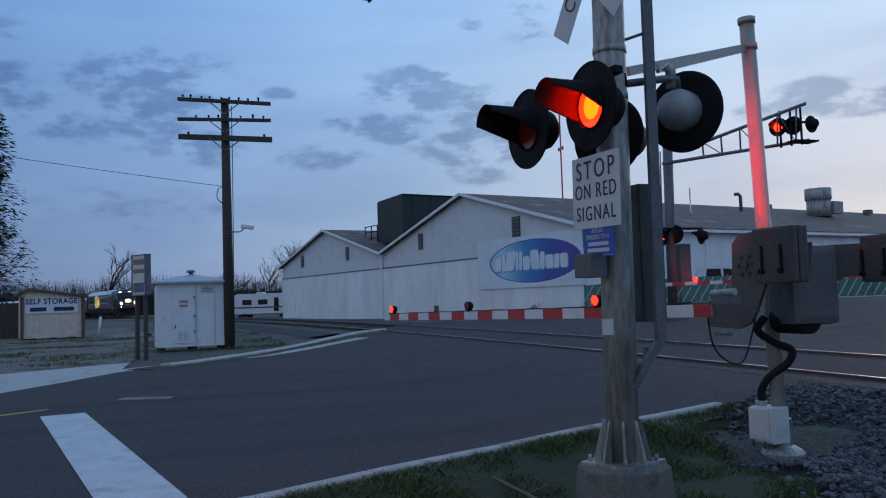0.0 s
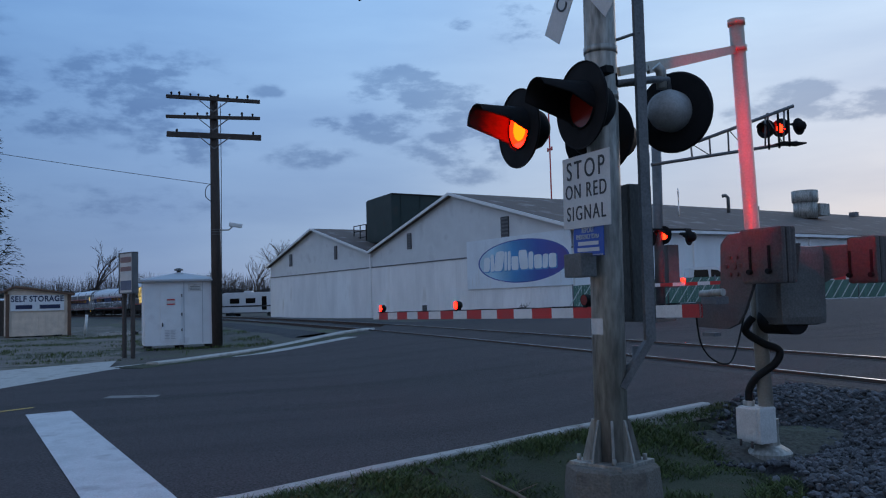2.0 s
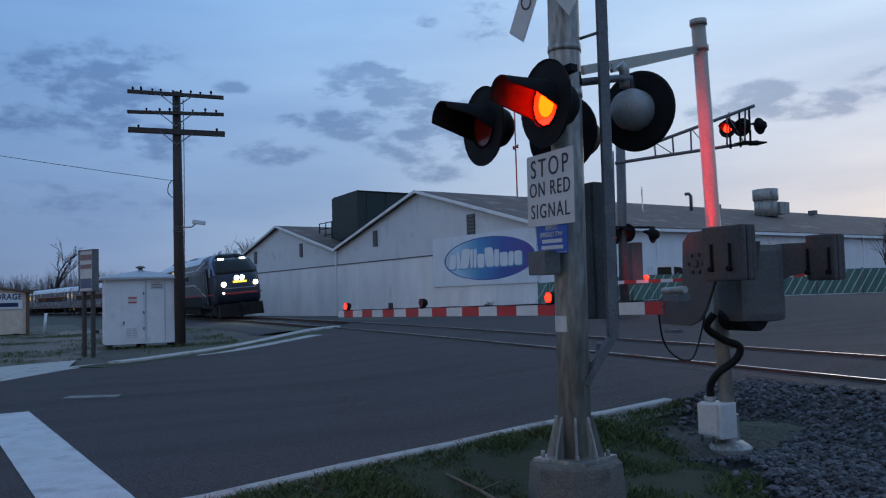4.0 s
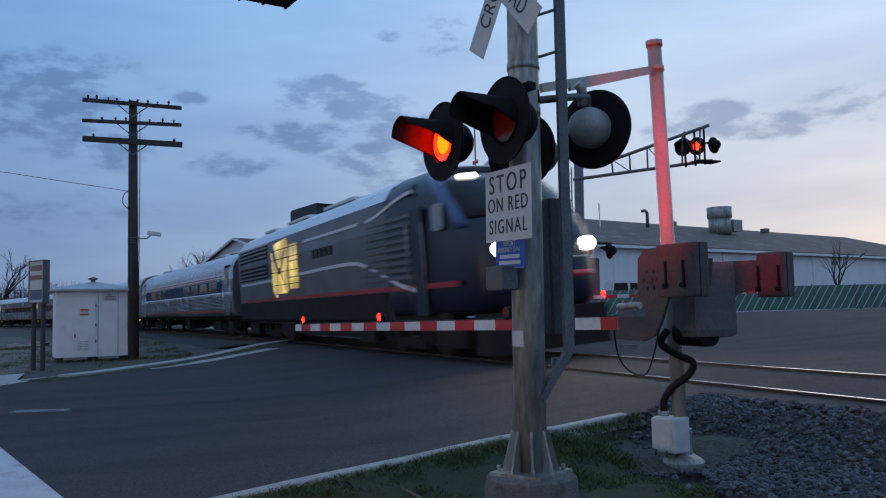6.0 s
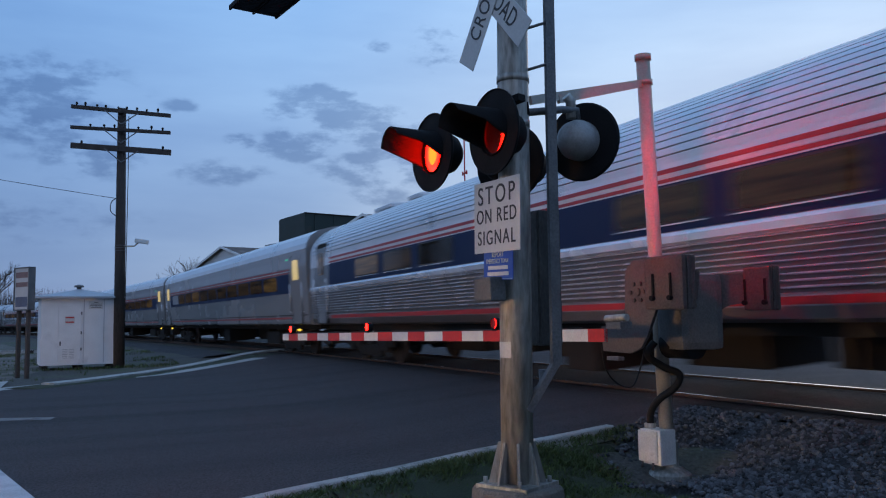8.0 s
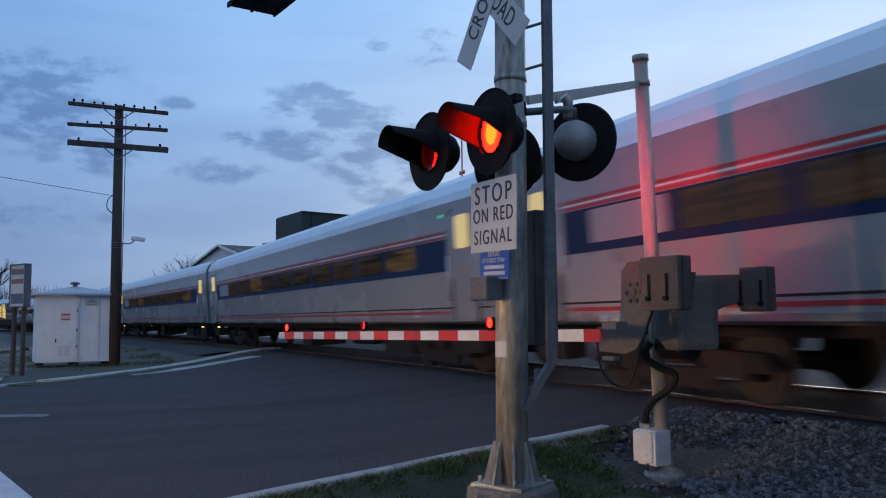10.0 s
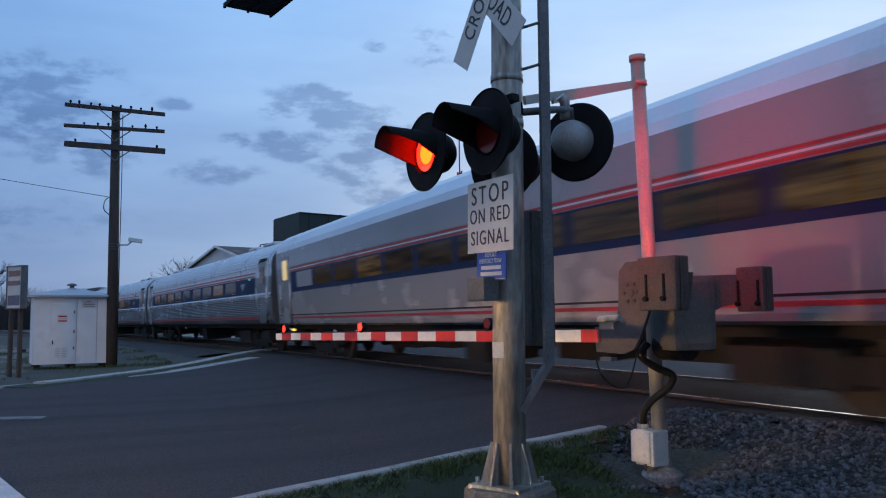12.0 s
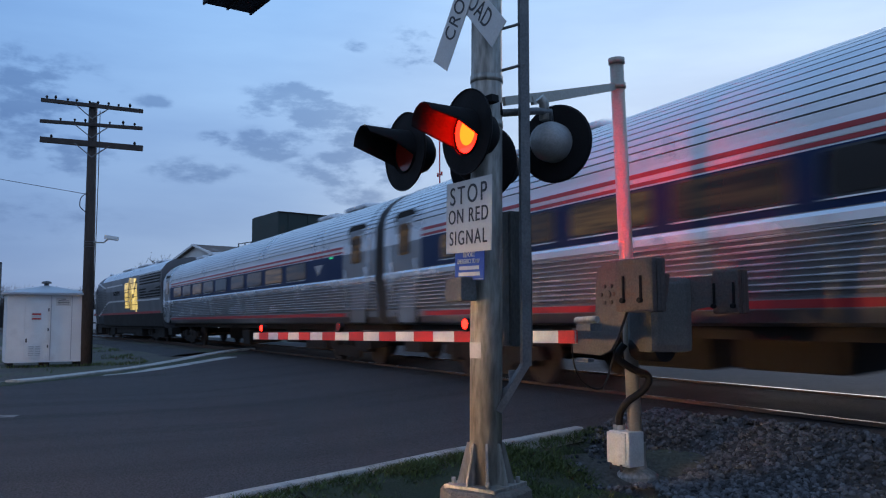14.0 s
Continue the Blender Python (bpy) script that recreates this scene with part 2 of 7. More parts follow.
M_rubber = material("black_rubber", (0.012, 0.012, 0.012), 0.6, vary=0.2, bump=0.2, gloss=0.25)
M_boxgrey = material("grey_cabinet", (0.120, 0.120, 0.116), 0.6, 0.2, vary=0.3, scale=4, bump=0.1, second=(0.085, 0.084, 0.080), spot=0.55)
M_cabinet = material("weathered_dark_cabinet", (0.066, 0.066, 0.062), 0.6, 0.2, vary=0.4, scale=5, bump=0.08, second=(0.10, 0.10, 0.094), spot=0.56, tall=0.4)
M_castgrey = material("cast_grey_paint", (0.090, 0.080, 0.076), 0.6, vary=0.3, scale=9, bump=0.07, second=(0.080, 0.056, 0.048), spot=0.56)
M_weight = material("counterweight_iron", (0.085, 0.071, 0.067), 0.65, 0.1, vary=0.35, scale=10, bump=0.08, second=(0.085, 0.056, 0.048), spot=0.5)
M_aluminised = material("silver_paint", (0.62, 0.62, 0.60), 0.5, 0.2, vary=0.15, scale=8, bump=0.15, second=(0.36, 0.33, 0.30), spot=0.62)
M_signwhite = material("sign_white", (0.54, 0.54, 0.525), 0.5, vary=0.1, scale=5, bump=0.03)
M_signblack = material("sign_black", (0.02, 0.02, 0.022), 0.5, vary=0.1, bump=0.0)
M_signblue = material("sign_blue", (0.02, 0.075, 0.36), 0.5, vary=0.1, scale=5, bump=0.03)
M_red = material("reflective_red", (0.50, 0.028, 0.025), 0.45, vary=0.15, scale=6, bump=0.05)
M_white = material("reflective_white", (0.68, 0.68, 0.66), 0.45, vary=0.12, scale=6, bump=0.05)
M_wood_pole = material("weathered_pole_wood", (0.062, 0.05, 0.044), 0.9, vary=0.4, scale=5, bump=0.6, fine=50, tall=0.12)
M_hut = material("hut_white_paint", (0.70, 0.72, 0.73), 0.6, vary=0.12, scale=2, bump=0.06, second=(0.52, 0.53, 0.54), spot=0.6)
M_hutroof = material("hut_roof", (0.42, 0.44, 0.47), 0.5, 0.3, vary=0.12, scale=2, bump=0.06)
M_tan = material("tan_siding", (0.66, 0.55, 0.44), 0.8, vary=0.18, scale=3, bump=0.2)
M_trim = material("brown_trim", (0.13, 0.075, 0.05), 0.8, vary=0.25, bump=0.2)
M_letter = material("dark_lettering", (0.012, 0.022, 0.07), 0.6, vary=0.1, bump=0.0)
M_corr = material("white_corrugated_steel", (0.80, 0.80, 0.79), 0.5, 0.0, vary=0.14, scale=0.8, bump=0.06, second=(0.58, 0.56, 0.52), spot=0.60, tall=0.35, per_object=0.05)
M_upper = material("grey_gable_siding", (0.66, 0.68, 0.68), 0.7, vary=0.14, scale=0.7, bump=0.1, second=(0.46, 0.47, 0.47), spot=0.56)
M_roof = material("rusty_metal_roof", (0.115, 0.085, 0.072), 0.85, 0.0, vary=0.4, scale=0.8, bump=0.2, second=(0.22, 0.20, 0.19), spot=0.58)
M_roofwhite = material("pale_metal_roof", (0.36, 0.38, 0.40), 0.55, 0.2, vary=0.25, scale=0.5, bump=0.1, second=(0.18, 0.16, 0.15), spot=0.55)
M_tank = material("dark_green_tank", (0.018, 0.034, 0.030), 0.6, vary=0.3, scale=0.9, bump=0.1, second=(0.035, 0.036, 0.03), spot=0.55)
M_mural_white = material("mural_white", (0.70, 0.76, 0.80), 0.7, vary=0.12, scale=0.9, bump=0.05, second=(0.46, 0.50, 0.54), spot=0.58)
M_mural_blue = material("mural_blue", (0.060, 0.10, 0.36), 0.7, vary=0.3, scale=0.35, bump=0.05, second=(0.13, 0.12, 0.36), spot=0.5)
M_mural_mid = material("mural_mid_blue", (0.10, 0.30, 0.58), 0.7, vary=0.25, scale=0.5, bump=0.05, second=(0.22, 0.48, 0.68), spot=0.52)
M_fence = material("green_fence_slat", (0.075, 0.17, 0.135), 0.6, vary=0.2, scale=2, bump=0.05, per_object=0.12)
M_fence_light = material("pale_fence_slat", (0.42, 0.50, 0.47), 0.6, vary=0.2, scale=2, bump=0.05)
M_bark = material("bare_bark", (0.055, 0.045, 0.040), 0.95, vary=0.3, scale=6, bump=0.3)
M_thicket = material("bare_thicket", (0.036, 0.031, 0.030), 0.95, vary=0.4, scale=0.3, bump=0, island=0.35)
M_yard = material("gravel_yard", (0.165, 0.140, 0.115), 0.95, vary=0.7, scale=0.8, bump=0.9, fine=9, second=(0.040, 0.042, 0.022), spot=0.46)
M_needle = material("dark_evergreen", (0.016, 0.026, 0.014), 0.8, vary=0.3, scale=2, bump=0, island=0.4)
M_rail = material("rail_steel", (0.50, 0.50, 0.50), 0.22, 1.0, vary=0.1, scale=3, bump=0.02)
M_railside = material("rusty_rail_web", (0.075, 0.050, 0.038), 0.85, 0.2, vary=0.3, scale=4, bump=0.2)
M_tie = material("creosoted_tie", (0.045, 0.036, 0.031), 0.9, vary=0.35, scale=4, bump=0.4, per_object=0.25)
M_vehicle_white = material("vehicle_white", (0.66, 0.67, 0.68), 0.35, vary=0.06, scale=1.5, bump=0.0, coat=0.3)
M_vehicle_dark = material("vehicle_dark", (0.04, 0.042, 0.05), 0.4, vary=0.15, bump=0.0)
M_tyre = material("tyre", (0.02, 0.02, 0.02), 0.9, vary=0.2, bump=0.2)
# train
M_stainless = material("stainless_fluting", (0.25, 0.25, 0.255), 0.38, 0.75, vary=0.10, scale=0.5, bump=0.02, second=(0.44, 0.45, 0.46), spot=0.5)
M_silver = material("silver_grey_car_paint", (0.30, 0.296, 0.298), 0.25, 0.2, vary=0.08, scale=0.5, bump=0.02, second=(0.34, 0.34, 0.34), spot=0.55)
# same steel darkened: shade between the ribs put into the base colour
M_ribpanel = material("shade_dark_rib_panel", (0.13, 0.13, 0.133), 0.45, 0.6, vary=0.12, scale=0.5, bump=0.02)
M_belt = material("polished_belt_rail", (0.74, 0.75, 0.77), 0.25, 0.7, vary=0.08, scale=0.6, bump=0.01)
# roof joint shade put into the colour; also serves the dark window frames
M_groove = material("groove_shade_and_frame", (0.05, 0.052, 0.056), 0.7, 0.2, vary=0.2, scale=2, bump=0.0)
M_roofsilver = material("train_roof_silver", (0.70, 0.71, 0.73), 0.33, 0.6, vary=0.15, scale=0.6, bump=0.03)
M_locogrey = material("locomotive_grey", (0.125, 0.126, 0.132), 0.4, 0.2, vary=0.08, scale=0.6, bump=0.01, coat=0.1)
M_trainblue = material("band_blue", (0.010, 0.024, 0.075), 0.55, vary=0.1, scale=0.6, bump=0.0, gloss=0.15)
M_locoshine = material("cab_blue_shoulder", (0.03, 0.065, 0.17), 0.3, vary=0.1, scale=0.6, bump=0.0, coat=0.3)
M_locoblue = material("locomotive_dark_blue", (0.006, 0.010, 0.024), 0.4, vary=0.1, scale=0.6, bump=0.0, coat=0.1)
M_trainred = material("stripe_red", (0.36, 0.022, 0.026), 0.4, vary=0.1, bump=0.0)
M_trainwhite = material("stripe_white", (0.62, 0.62, 0.62), 0.4, vary=0.1, bump=0.0)
M_under = material("underframe_grime", (0.026, 0.024, 0.022), 0.8, 0.1, vary=0.3, scale=3, bump=0.2, gloss=0.2)
M_wheel = material("wheel_steel", (0.045, 0.038, 0.034), 0.7, 0.3, vary=0.3, scale=5, bump=0.1)
M_window = glass_dark("tinted_window", (0.014, 0.012, 0.010))
M_window.node_tree.nodes["Principled BSDF"].inputs["Specular IOR Level"].default_value = 0.2
M_winwarm = lit_cabin("lit_window", (0.85, 0.50, 0.14), 0.075, 0.45, 7.0, 0.10)
M_windim = lit_cabin("dim_lit_window", (0.70, 0.40, 0.13), 0.030, 0.45, 7.0, 0.06)
M_doorlit = glow("lit_vestibule", (0.95, 0.72, 0.30), 0.55)
M_panelglow = lit_cabin("lit_machinery_bay", (1.0, 0.74, 0.24), 0.95, 0.8, 0.8, 0.28)
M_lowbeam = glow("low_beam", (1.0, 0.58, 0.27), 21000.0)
M_winpale = material("blanked_window", (0.30, 0.31, 0.33), 0.4, vary=0.1, bump=0.0)
M_headlamp = glow("headlamp", (1.0, 0.90, 0.62), 130.0)
M_headlamp_soft = glow("upper_headlamp", (1.0, 0.97, 0.9), 5.0)
M_amber = glow("amber_number_light", (1.0, 0.62, 0.06), 1.6)
M_green_led = glow("green_door_light", (0.05, 1.0, 0.45), 0.5)
M_red_marker = glow("red_marker_light", (1.0, 0.02, 0.015), 4.0)
M_fadered = material("faded_red_lettering", (0.24, 0.15, 0.14), 0.7, vary=0.3, scale=8, bump=0.0)
M_fadeblue = material("faded_blue_lettering", (0.11, 0.13, 0.19), 0.7, vary=0.3, scale=8, bump=0.0)
# signals
M_lamp_on = glow("signal_red_lit", (1.0, 0.0016, 0.0002), 52.0)
M_lamp_core = glow("signal_core_lit", (1.0, 0.0105, 0.0002), 46.0)
M_lamp_beam = glow("signal_beam_lit", (1.0, 0.0012, 0.0002), 650.0)
M_lamp_beam_strong = glow("signal_beam_strong_lit", (1.0, 0.0012, 0.0002), 420.0)
M_lamp_far = glow("far_signal_red_lit", (1.0, 0.008, 0.002), 20.0)
M_lamp_off = glass_dark("signal_red_unlit", (0.16, 0.012, 0.008), 0.25)
M_arm_on = glow("gate_light_lit", (1.0, 0.0025, 0.0008), 40.0)


# ---- shape helpers ----
def add_box(bm, c, s, rot=None, bevel=0.0):
    t = bmesh.new()
    bmesh.ops.create_cube(t, size=1.0)
    for v in t.verts:
        v.co = Vector((v.co.x * s[0], v.co.y * s[1], v.co.z * s[2]))
    if bevel:
        bmesh.ops.bevel(t, geom=t.edges[:], offset=bevel, segments=2, affect="EDGES", profile=0.7)
    m = Matrix.Translation(c) @ (rot.to_4x4() if rot else Matrix.Identity(4))
    join(bm, t, m)


def join(bm, t, m=Matrix.Identity(4)):
    made = {v: bm.verts.new(m @ v.co) for v in t.verts}
    for f in t.faces:
        try:
            nf = bm.faces.new([made[v] for v in f.verts])
            nf.smooth, nf.material_index = f.smooth, f.material_index
        except ValueError:
            pass
    t.free()


def basis(d):
    d = Vector(d).normalized()
    a = d.orthogonal().normalized()
    return a, d.cross(a), d


def add_tube(bm, pts, radii, seg=12, caps=True, smooth=True):
    """A round tube through the points."""
    if isinstance(radii, (int, float)):
        radii = [radii] * len(pts)
    pts = [Vector(p) for p in pts]
    rings = []
    a = b = None
    for i, p in enumerate(pts):
        d = (pts[min(i + 1, len(pts) - 1)] - pts[max(i - 1, 0)])
        if a is None:
            a, b, d = basis(d)
        else:
            d.normalize()
            a = (a - d * a.dot(d)).normalized()
            b = d.cross(a)
        rings.append([bm.verts.new(p + (a * math.cos(2 * math.pi * k / seg) + b * math.sin(2 * math.pi * k / seg)) * radii[i]) for k in range(seg)])
    for r0, r1 in zip(rings, rings[1:]):
        for k in range(seg):
            f = bm.faces.new((r0[k], r0[(k + 1) % seg], r1[(k + 1) % seg], r1[k]))
            f.smooth = smooth
    if caps:
        bm.faces.new(rings[0][::-1])
        bm.faces.new(rings[-1])


def add_prism(bm, outline, axis_from, axis_to, u, v):
    """An outline in (u, v) drawn from one point to another."""
    u, v = Vector(u), Vector(v)
    a = [bm.verts.new(Vector(axis_from) + u * p[0] + v * p[1]) for p in outline]
    b = [bm.verts.new(Vector(axis_to) + u * p[0] + v * p[1]) for p in outline]
    n = len(outline)
    for i in range(n):
        bm.faces.new((a[i], a[(i + 1) % n], b[(i + 1) % n], b[i]))
    bm.faces.new(a[::-1])
    bm.faces.new(b)


def add_beam(bm, p, q, w, h):
    p, q = Vector(p), Vector(q)
    d = (q - p).normalized()
    up = Vector((0, 0, 1)) if abs(d.z) < 0.95 else Vector((1, 0, 0))
    s = d.cross(up).normalized()
    up = s.cross(d)
    add_prism(bm, [(-w / 2, -h / 2), (w / 2, -h / 2), (w / 2, h / 2), (-w / 2, h / 2)], p, q, s, up)


def finish(bm):
    bmesh.ops.recalc_face_normals(bm, faces=bm.faces[:])


def thing(name, bm=None, mat=None, m=None, label="", category="", group="", kind=""):
    if bm is None:
        ob = new(name)
    else:
        me = bpy.data.meshes.new(name)
        finish(bm)
        bm.to_mesh(me)
        bm.free()
        for x in (mat if isinstance(mat, (list, tuple)) else [mat]):
            me.materials.append(x)
        ob = new(name, me)
    if m is not None:
        ob.matrix_basis = m
    return tagged(ob, label, category, group, kind)


def part(name, bm, mat, parent, label="", m=None, flip=True):
    me = bpy.data.meshes.new(name)
    if flip:
        finish(bm)
    bm.to_mesh(me)
    bm.free()
    for x in (mat if isinstance(mat, (list, tuple)) else [mat]):
        me.materials.append(x)
    ob = new(name, me)
    ob.parent = parent
    if m is not None:
        ob.matrix_basis = m
    if label:
        tagged(ob, label)
    return ob


def boxpart(name, c, s, mat, parent, label="", bevel=0.0, rot=None):
    bm = bmesh.new()
    add_box(bm, c, s, rot, bevel)
    return part(name, bm, mat, parent, label)


def tubepart(name, pts, r, mat, parent, label="", seg=12):
    bm = bmesh.new()
    add_tube(bm, pts, r, seg)
    return part(name, bm, mat, parent, label)


def text_mesh(body, size, spacing=1.0, stretch=1.0, bold=0.0):
    cu = bpy.data.curves.new("lettering", "FONT")
    cu.body, cu.size, cu.align_x, cu.align_y, cu.extrude = body, size, "CENTER", "CENTER", 0.0015
    cu.offset = bold
    cu.space_character = spacing
    ob = bpy.data.objects.new("lettering", cu)
    scene.collection.objects.link(ob)
    dg = bpy.context.evaluated_depsgraph_get()
    me = bpy.data.meshes.new_from_object(ob.evaluated_get(dg))
    bpy.data.objects.remove(ob)
    for v in me.vertices:
        v.co.x *= stretch
    return me


def textpart(name, body, size, mat, parent, m, spacing=1.0, stretch=1.0, bold=0.0):
    me = text_mesh(body, size, spacing, stretch, bold)
    me.materials.clear()
    me.materials.append(mat)
    ob = new(name, me)
    ob.parent = parent
    ob.matrix_basis = m
    return ob


# ---- the lie of the land ----
R_TRACK, X_BEND, Y_TRACK, CANT = 458.19, -7.112, 8.067, radians(4.2)


def centre(s):
    """Track centre and heading at s metres along the line; the bend lies at s < 0."""
    if s >= 0:
        return Vector((X_BEND + s, Y_TRACK, 0)), 0.0
    a = -s / R_TRACK
    return Vector((X_BEND - R_TRACK * math.sin(a), Y_TRACK - R_TRACK * (1 - math.cos(a)), 0)), a


def offset_of(x, y):
    if x >= X_BEND:
        return y - Y_TRACK
    return math.hypot(x - X_BEND, y - (Y_TRACK - R_TRACK)) - R_TRACK


def on_track(s, q, z=0.0):
    p, a = centre(s)
    return Vector((p.x - math.sin(a) * q, p.y + math.cos(a) * q, z + 0.055 + q * math.sin(CANT)))


def ramp(v, a, b):
    t = min(1, max(0, (v - a) / (b - a)))
    return t * t * (3 - 2 * t)


def verge(x, y):
    """Metres east of the near kerb."""
    for (x0, y0), (x1, y1) in zip(KERB, KERB[1:]):
        if y <= y1 or (x1, y1) == KERB[-1]:
            return x - (x0 + (x1 - x0) * (y - y0) / (y1 - y0))
    return 0.0


KERB = [(5, -60), (-3.2, -12), (-5.0, -2.5), (-5.73, 0.36), (-6.27, 1.4), (-6.77, 2.45), (-7.06, 3.43), (-7.23, 4.3), (-7.33, 5.05), (-7.55, 5.9), (-7.9, 6.5)]


def height(x, y):
    q = offset_of(x, y)
    z = -0.30 + 0.26 * ramp(q, -6.0, -1.1) + 0.11 * ramp(q, -0.75, 0.75)
    if q > 0:
        z += -0.30 * ramp(-x, 32, 55) * ramp(q, 2, 8) + 0.50 * ramp(y, 12, 26)
    elif y < 6.6:
        z -= 0.24 * ramp(verge(x, y), 0.15, 1.3) * (1 - ramp(q, -2.6, -1.4))
    if q < -1:
        z -= 0.20 * math.exp(-((x + 6.4) ** 2 + (y - 4.85) ** 2) / 0.5)
    return z


# ---- ground, road, track ----
def axis_steps(lo, a, b, hi, step):
    v = list(np.arange(a, b + 1e-6, step))
    d, x = step, a
    while x > lo:
        d *= 1.35
        x -= d
        v.insert(0, max(x, lo))
    d, x = step, b
    while x < hi:
        d *= 1.35
        x += d
        v.append(min(x, hi))
    return v


def make_ground():
    xs, ys = axis_steps(-2500, -60, 12, 2500, 1.0), axis_steps(-2500, -14, 40, 2500, 1.0)
    verts = [(x, y, height(x, y) - (0.10 if abs(offset_of(x, y)) < 3.0 else 0.045)) for y in ys for x in xs]
    w = len(xs)
    faces = [(j * w + i, j * w + i + 1, (j + 1) * w + i + 1, (j + 1) * w + i) for j in range(len(ys) - 1) for i in range(w - 1)]
    me = bpy.data.meshes.new("ground")
    me.from_pydata(verts, [], faces)
    me.materials.append(M_ground)
    tagged(new("ground", me), "bare dirt and thin spring grass beside the railway", "ground", kind="structure")


ROAD = [((5, -60), (-3, -60)), ((-3.2, -12), (-12.5, -12)), ((-5.0, -2.5), (-15.8, -3.6)), ((-5.73, 0.36), (-19.7, -1.3)),
        ((-6.5, 1.9), (-21.6, 0.5)), ((-7.11, 3.7), (-25.0, 2.7)), ((-7.33, 5.05), (-27.3, 4.4)), ((-7.55, 5.9), (-28.8, 5.5)), ((-7.9, 6.50), (-30.2, 6.4)),
        ((25, 6.75), (-31.3, 7.1)), ((60, 9.4), (-36, 9.6)), ((80, 15), (-38, 13.5)), ((80, 45), (-45, 38)), ((80, 75), (-60, 75))]


def sheet(name, rows, cols, mat, lift, label, category, sub=6, drop=0.0):
    verts, faces = [], []
    full = []
    for (r0, l0), (r1, l1) in zip(rows, rows[1:]):
        for k in range(sub):
            f = k / sub
            full.append(((r0[0] + (r1[0] - r0[0]) * f, r0[1] + (r1[1] - r0[1]) * f), (l0[0] + (l1[0] - l0[0]) * f, l0[1] + (l1[1] - l0[1]) * f)))
    full.append(rows[-1])
    for r, l in full:
        for c in range(cols + 1):
            f = c / cols
            x, y = r[0] + (l[0] - r[0]) * f, r[1] + (l[1] - r[1]) * f
            edge = drop if c in (0, cols) or r is full[0][0] or r is full[-1][0] else 0.0
            verts.append((x, y, height(x, y) + lift - edge))
    w = cols + 1
    for j in range(len(full) - 1):
        for i in range(cols):
            faces.append((j * w + i, j * w + i + 1, (j + 1) * w + i + 1, (j + 1) * w + i))
    me = bpy.data.meshes.new(name)
    me.from_pydata(verts, [], faces)
    me.materials.append(mat)
    for p in me.polygons:
        p.use_smooth = True
    return tagged(new(name, me), label, category, kind="structure")


def strip_along(name, pts, width, thick, mat, label, category, lift=0.0, kind="structure", parent=None, step=0.6):
    """A low kerb or painted line that follows the ground."""
    bm = bmesh.new()
    dense = []
    for a, b in zip(pts, pts[1:]):
        n = max(1, int(math.dist(a, b) / step))
        dense += [(a[0] + (b[0] - a[0]) * k / n, a[1] + (b[1] - a[1]) * k / n) for k in range(n)]
    dense.append(pts[-1])
    prev = None
    for i, p in enumerate(dense):
        q0, q1 = dense[max(i - 1, 0)], dense[min(i + 1, len(dense) - 1)]
        d = Vector((q1[0] - q0[0], q1[1] - q0[1])).normalized()
        n = Vector((-d.y, d.x)) * width / 2
        z = height(*p) + lift
        j = noise.noise(Vector((p[0] * 0.9, p[1] * 0.9, 3.1))) * 0.012
        ring = [bm.verts.new((p[0] + n.x * k, p[1] + n.y * k, z + h)) for k, h in ((-1, -0.08), (-1, thick - 0.015 + j), (-0.8, thick + j), (0.8, thick + j), (1, thick - 0.015 + j), (1, -0.08))]
        if prev:
            for k in range(5):
                bm.faces.new((prev[k], prev[k + 1], ring[k + 1], ring[k]))
        else:
            bm.faces.new(ring)
        prev = ring
    bm.faces.new(prev)
    return thing(name, bm, mat, None, label, category, kind=kind)


make_ground()
sheet("road", ROAD, 26, M_asphalt, 0.0, "worn dark asphalt road rising to the level crossing", "road")
strip_along("kerb", [(-3.2, -12), (-5.0, -2.5), (-5.73, 0.36), (-6.27, 1.4), (-6.77, 2.45), (-7.06, 3.43), (-7.23, 4.3), (-7.33, 5.05)], 0.13, 0.06, M_concrete, "pale concrete kerb between asphalt and grass", "kerb")
strip_along("kerb", [(-20.3, -0.6), (-21.0, 0.0), (-24.4, 2.15), (-27.7, 4.47), (-31.0, 6.9)], 0.35, 0.07, M_concrete, "weathered concrete kerb along the far roadside", "kerb")
strip_along("gutter", [(-15.6, -3.4), (-19.7, -1.6), (-21.4, 0.2), (-23.4, 2.3), (-26.2, 5.2)], 0.55, 0.012, M_concrete, "pale worn concrete gutter edge of the road", "gutter")
strip_along("grass_strip", [(-19.6, -1.1), (-21.3, 0.15), (-24.0, 2.25), (-27.0, 4.85), (-28.4, 6.0)], 0.85, 0.02, M_lawn, "narrow strip of green grass along the kerb", "grass strip")
# concrete apron of the driveway
sheet("pavement", [((-15.2, -4.5), (-17.2, -6.2)), ((-15.6, -3.3), (-20.5, -4.0)), ((-19.6, -1.5), (-22.5, -1.5))], 5, M_concrete, 0.012, "cracked concrete driveway apron beside the road", "pavement", 4)
sheet("pavement", [((-17.0, -9.0), (-70, -14)), ((-18.0, -5.6), (-70, -5)), ((-22.4, -1.7), (-34, 0.2))], 60, M_yard, 0.004, "muddy gravel yard with grass tufts", "yard", 14, 0.09)


def flat_patch(name, pts, mat, lift, label, category):
    bm = bmesh.new()
    f = bm.faces.new([bm.verts.new((x, y, 0)) for x, y in pts])
    bmesh.ops.subdivide_edges(bm, edges=bm.edges[:], cuts=6, use_grid_fill=True)
    for v in bm.verts:
        v.co.z = height(v.co.x, v.co.y) + lift
    return thing(name, bm, mat, None, label, category, kind="structure")


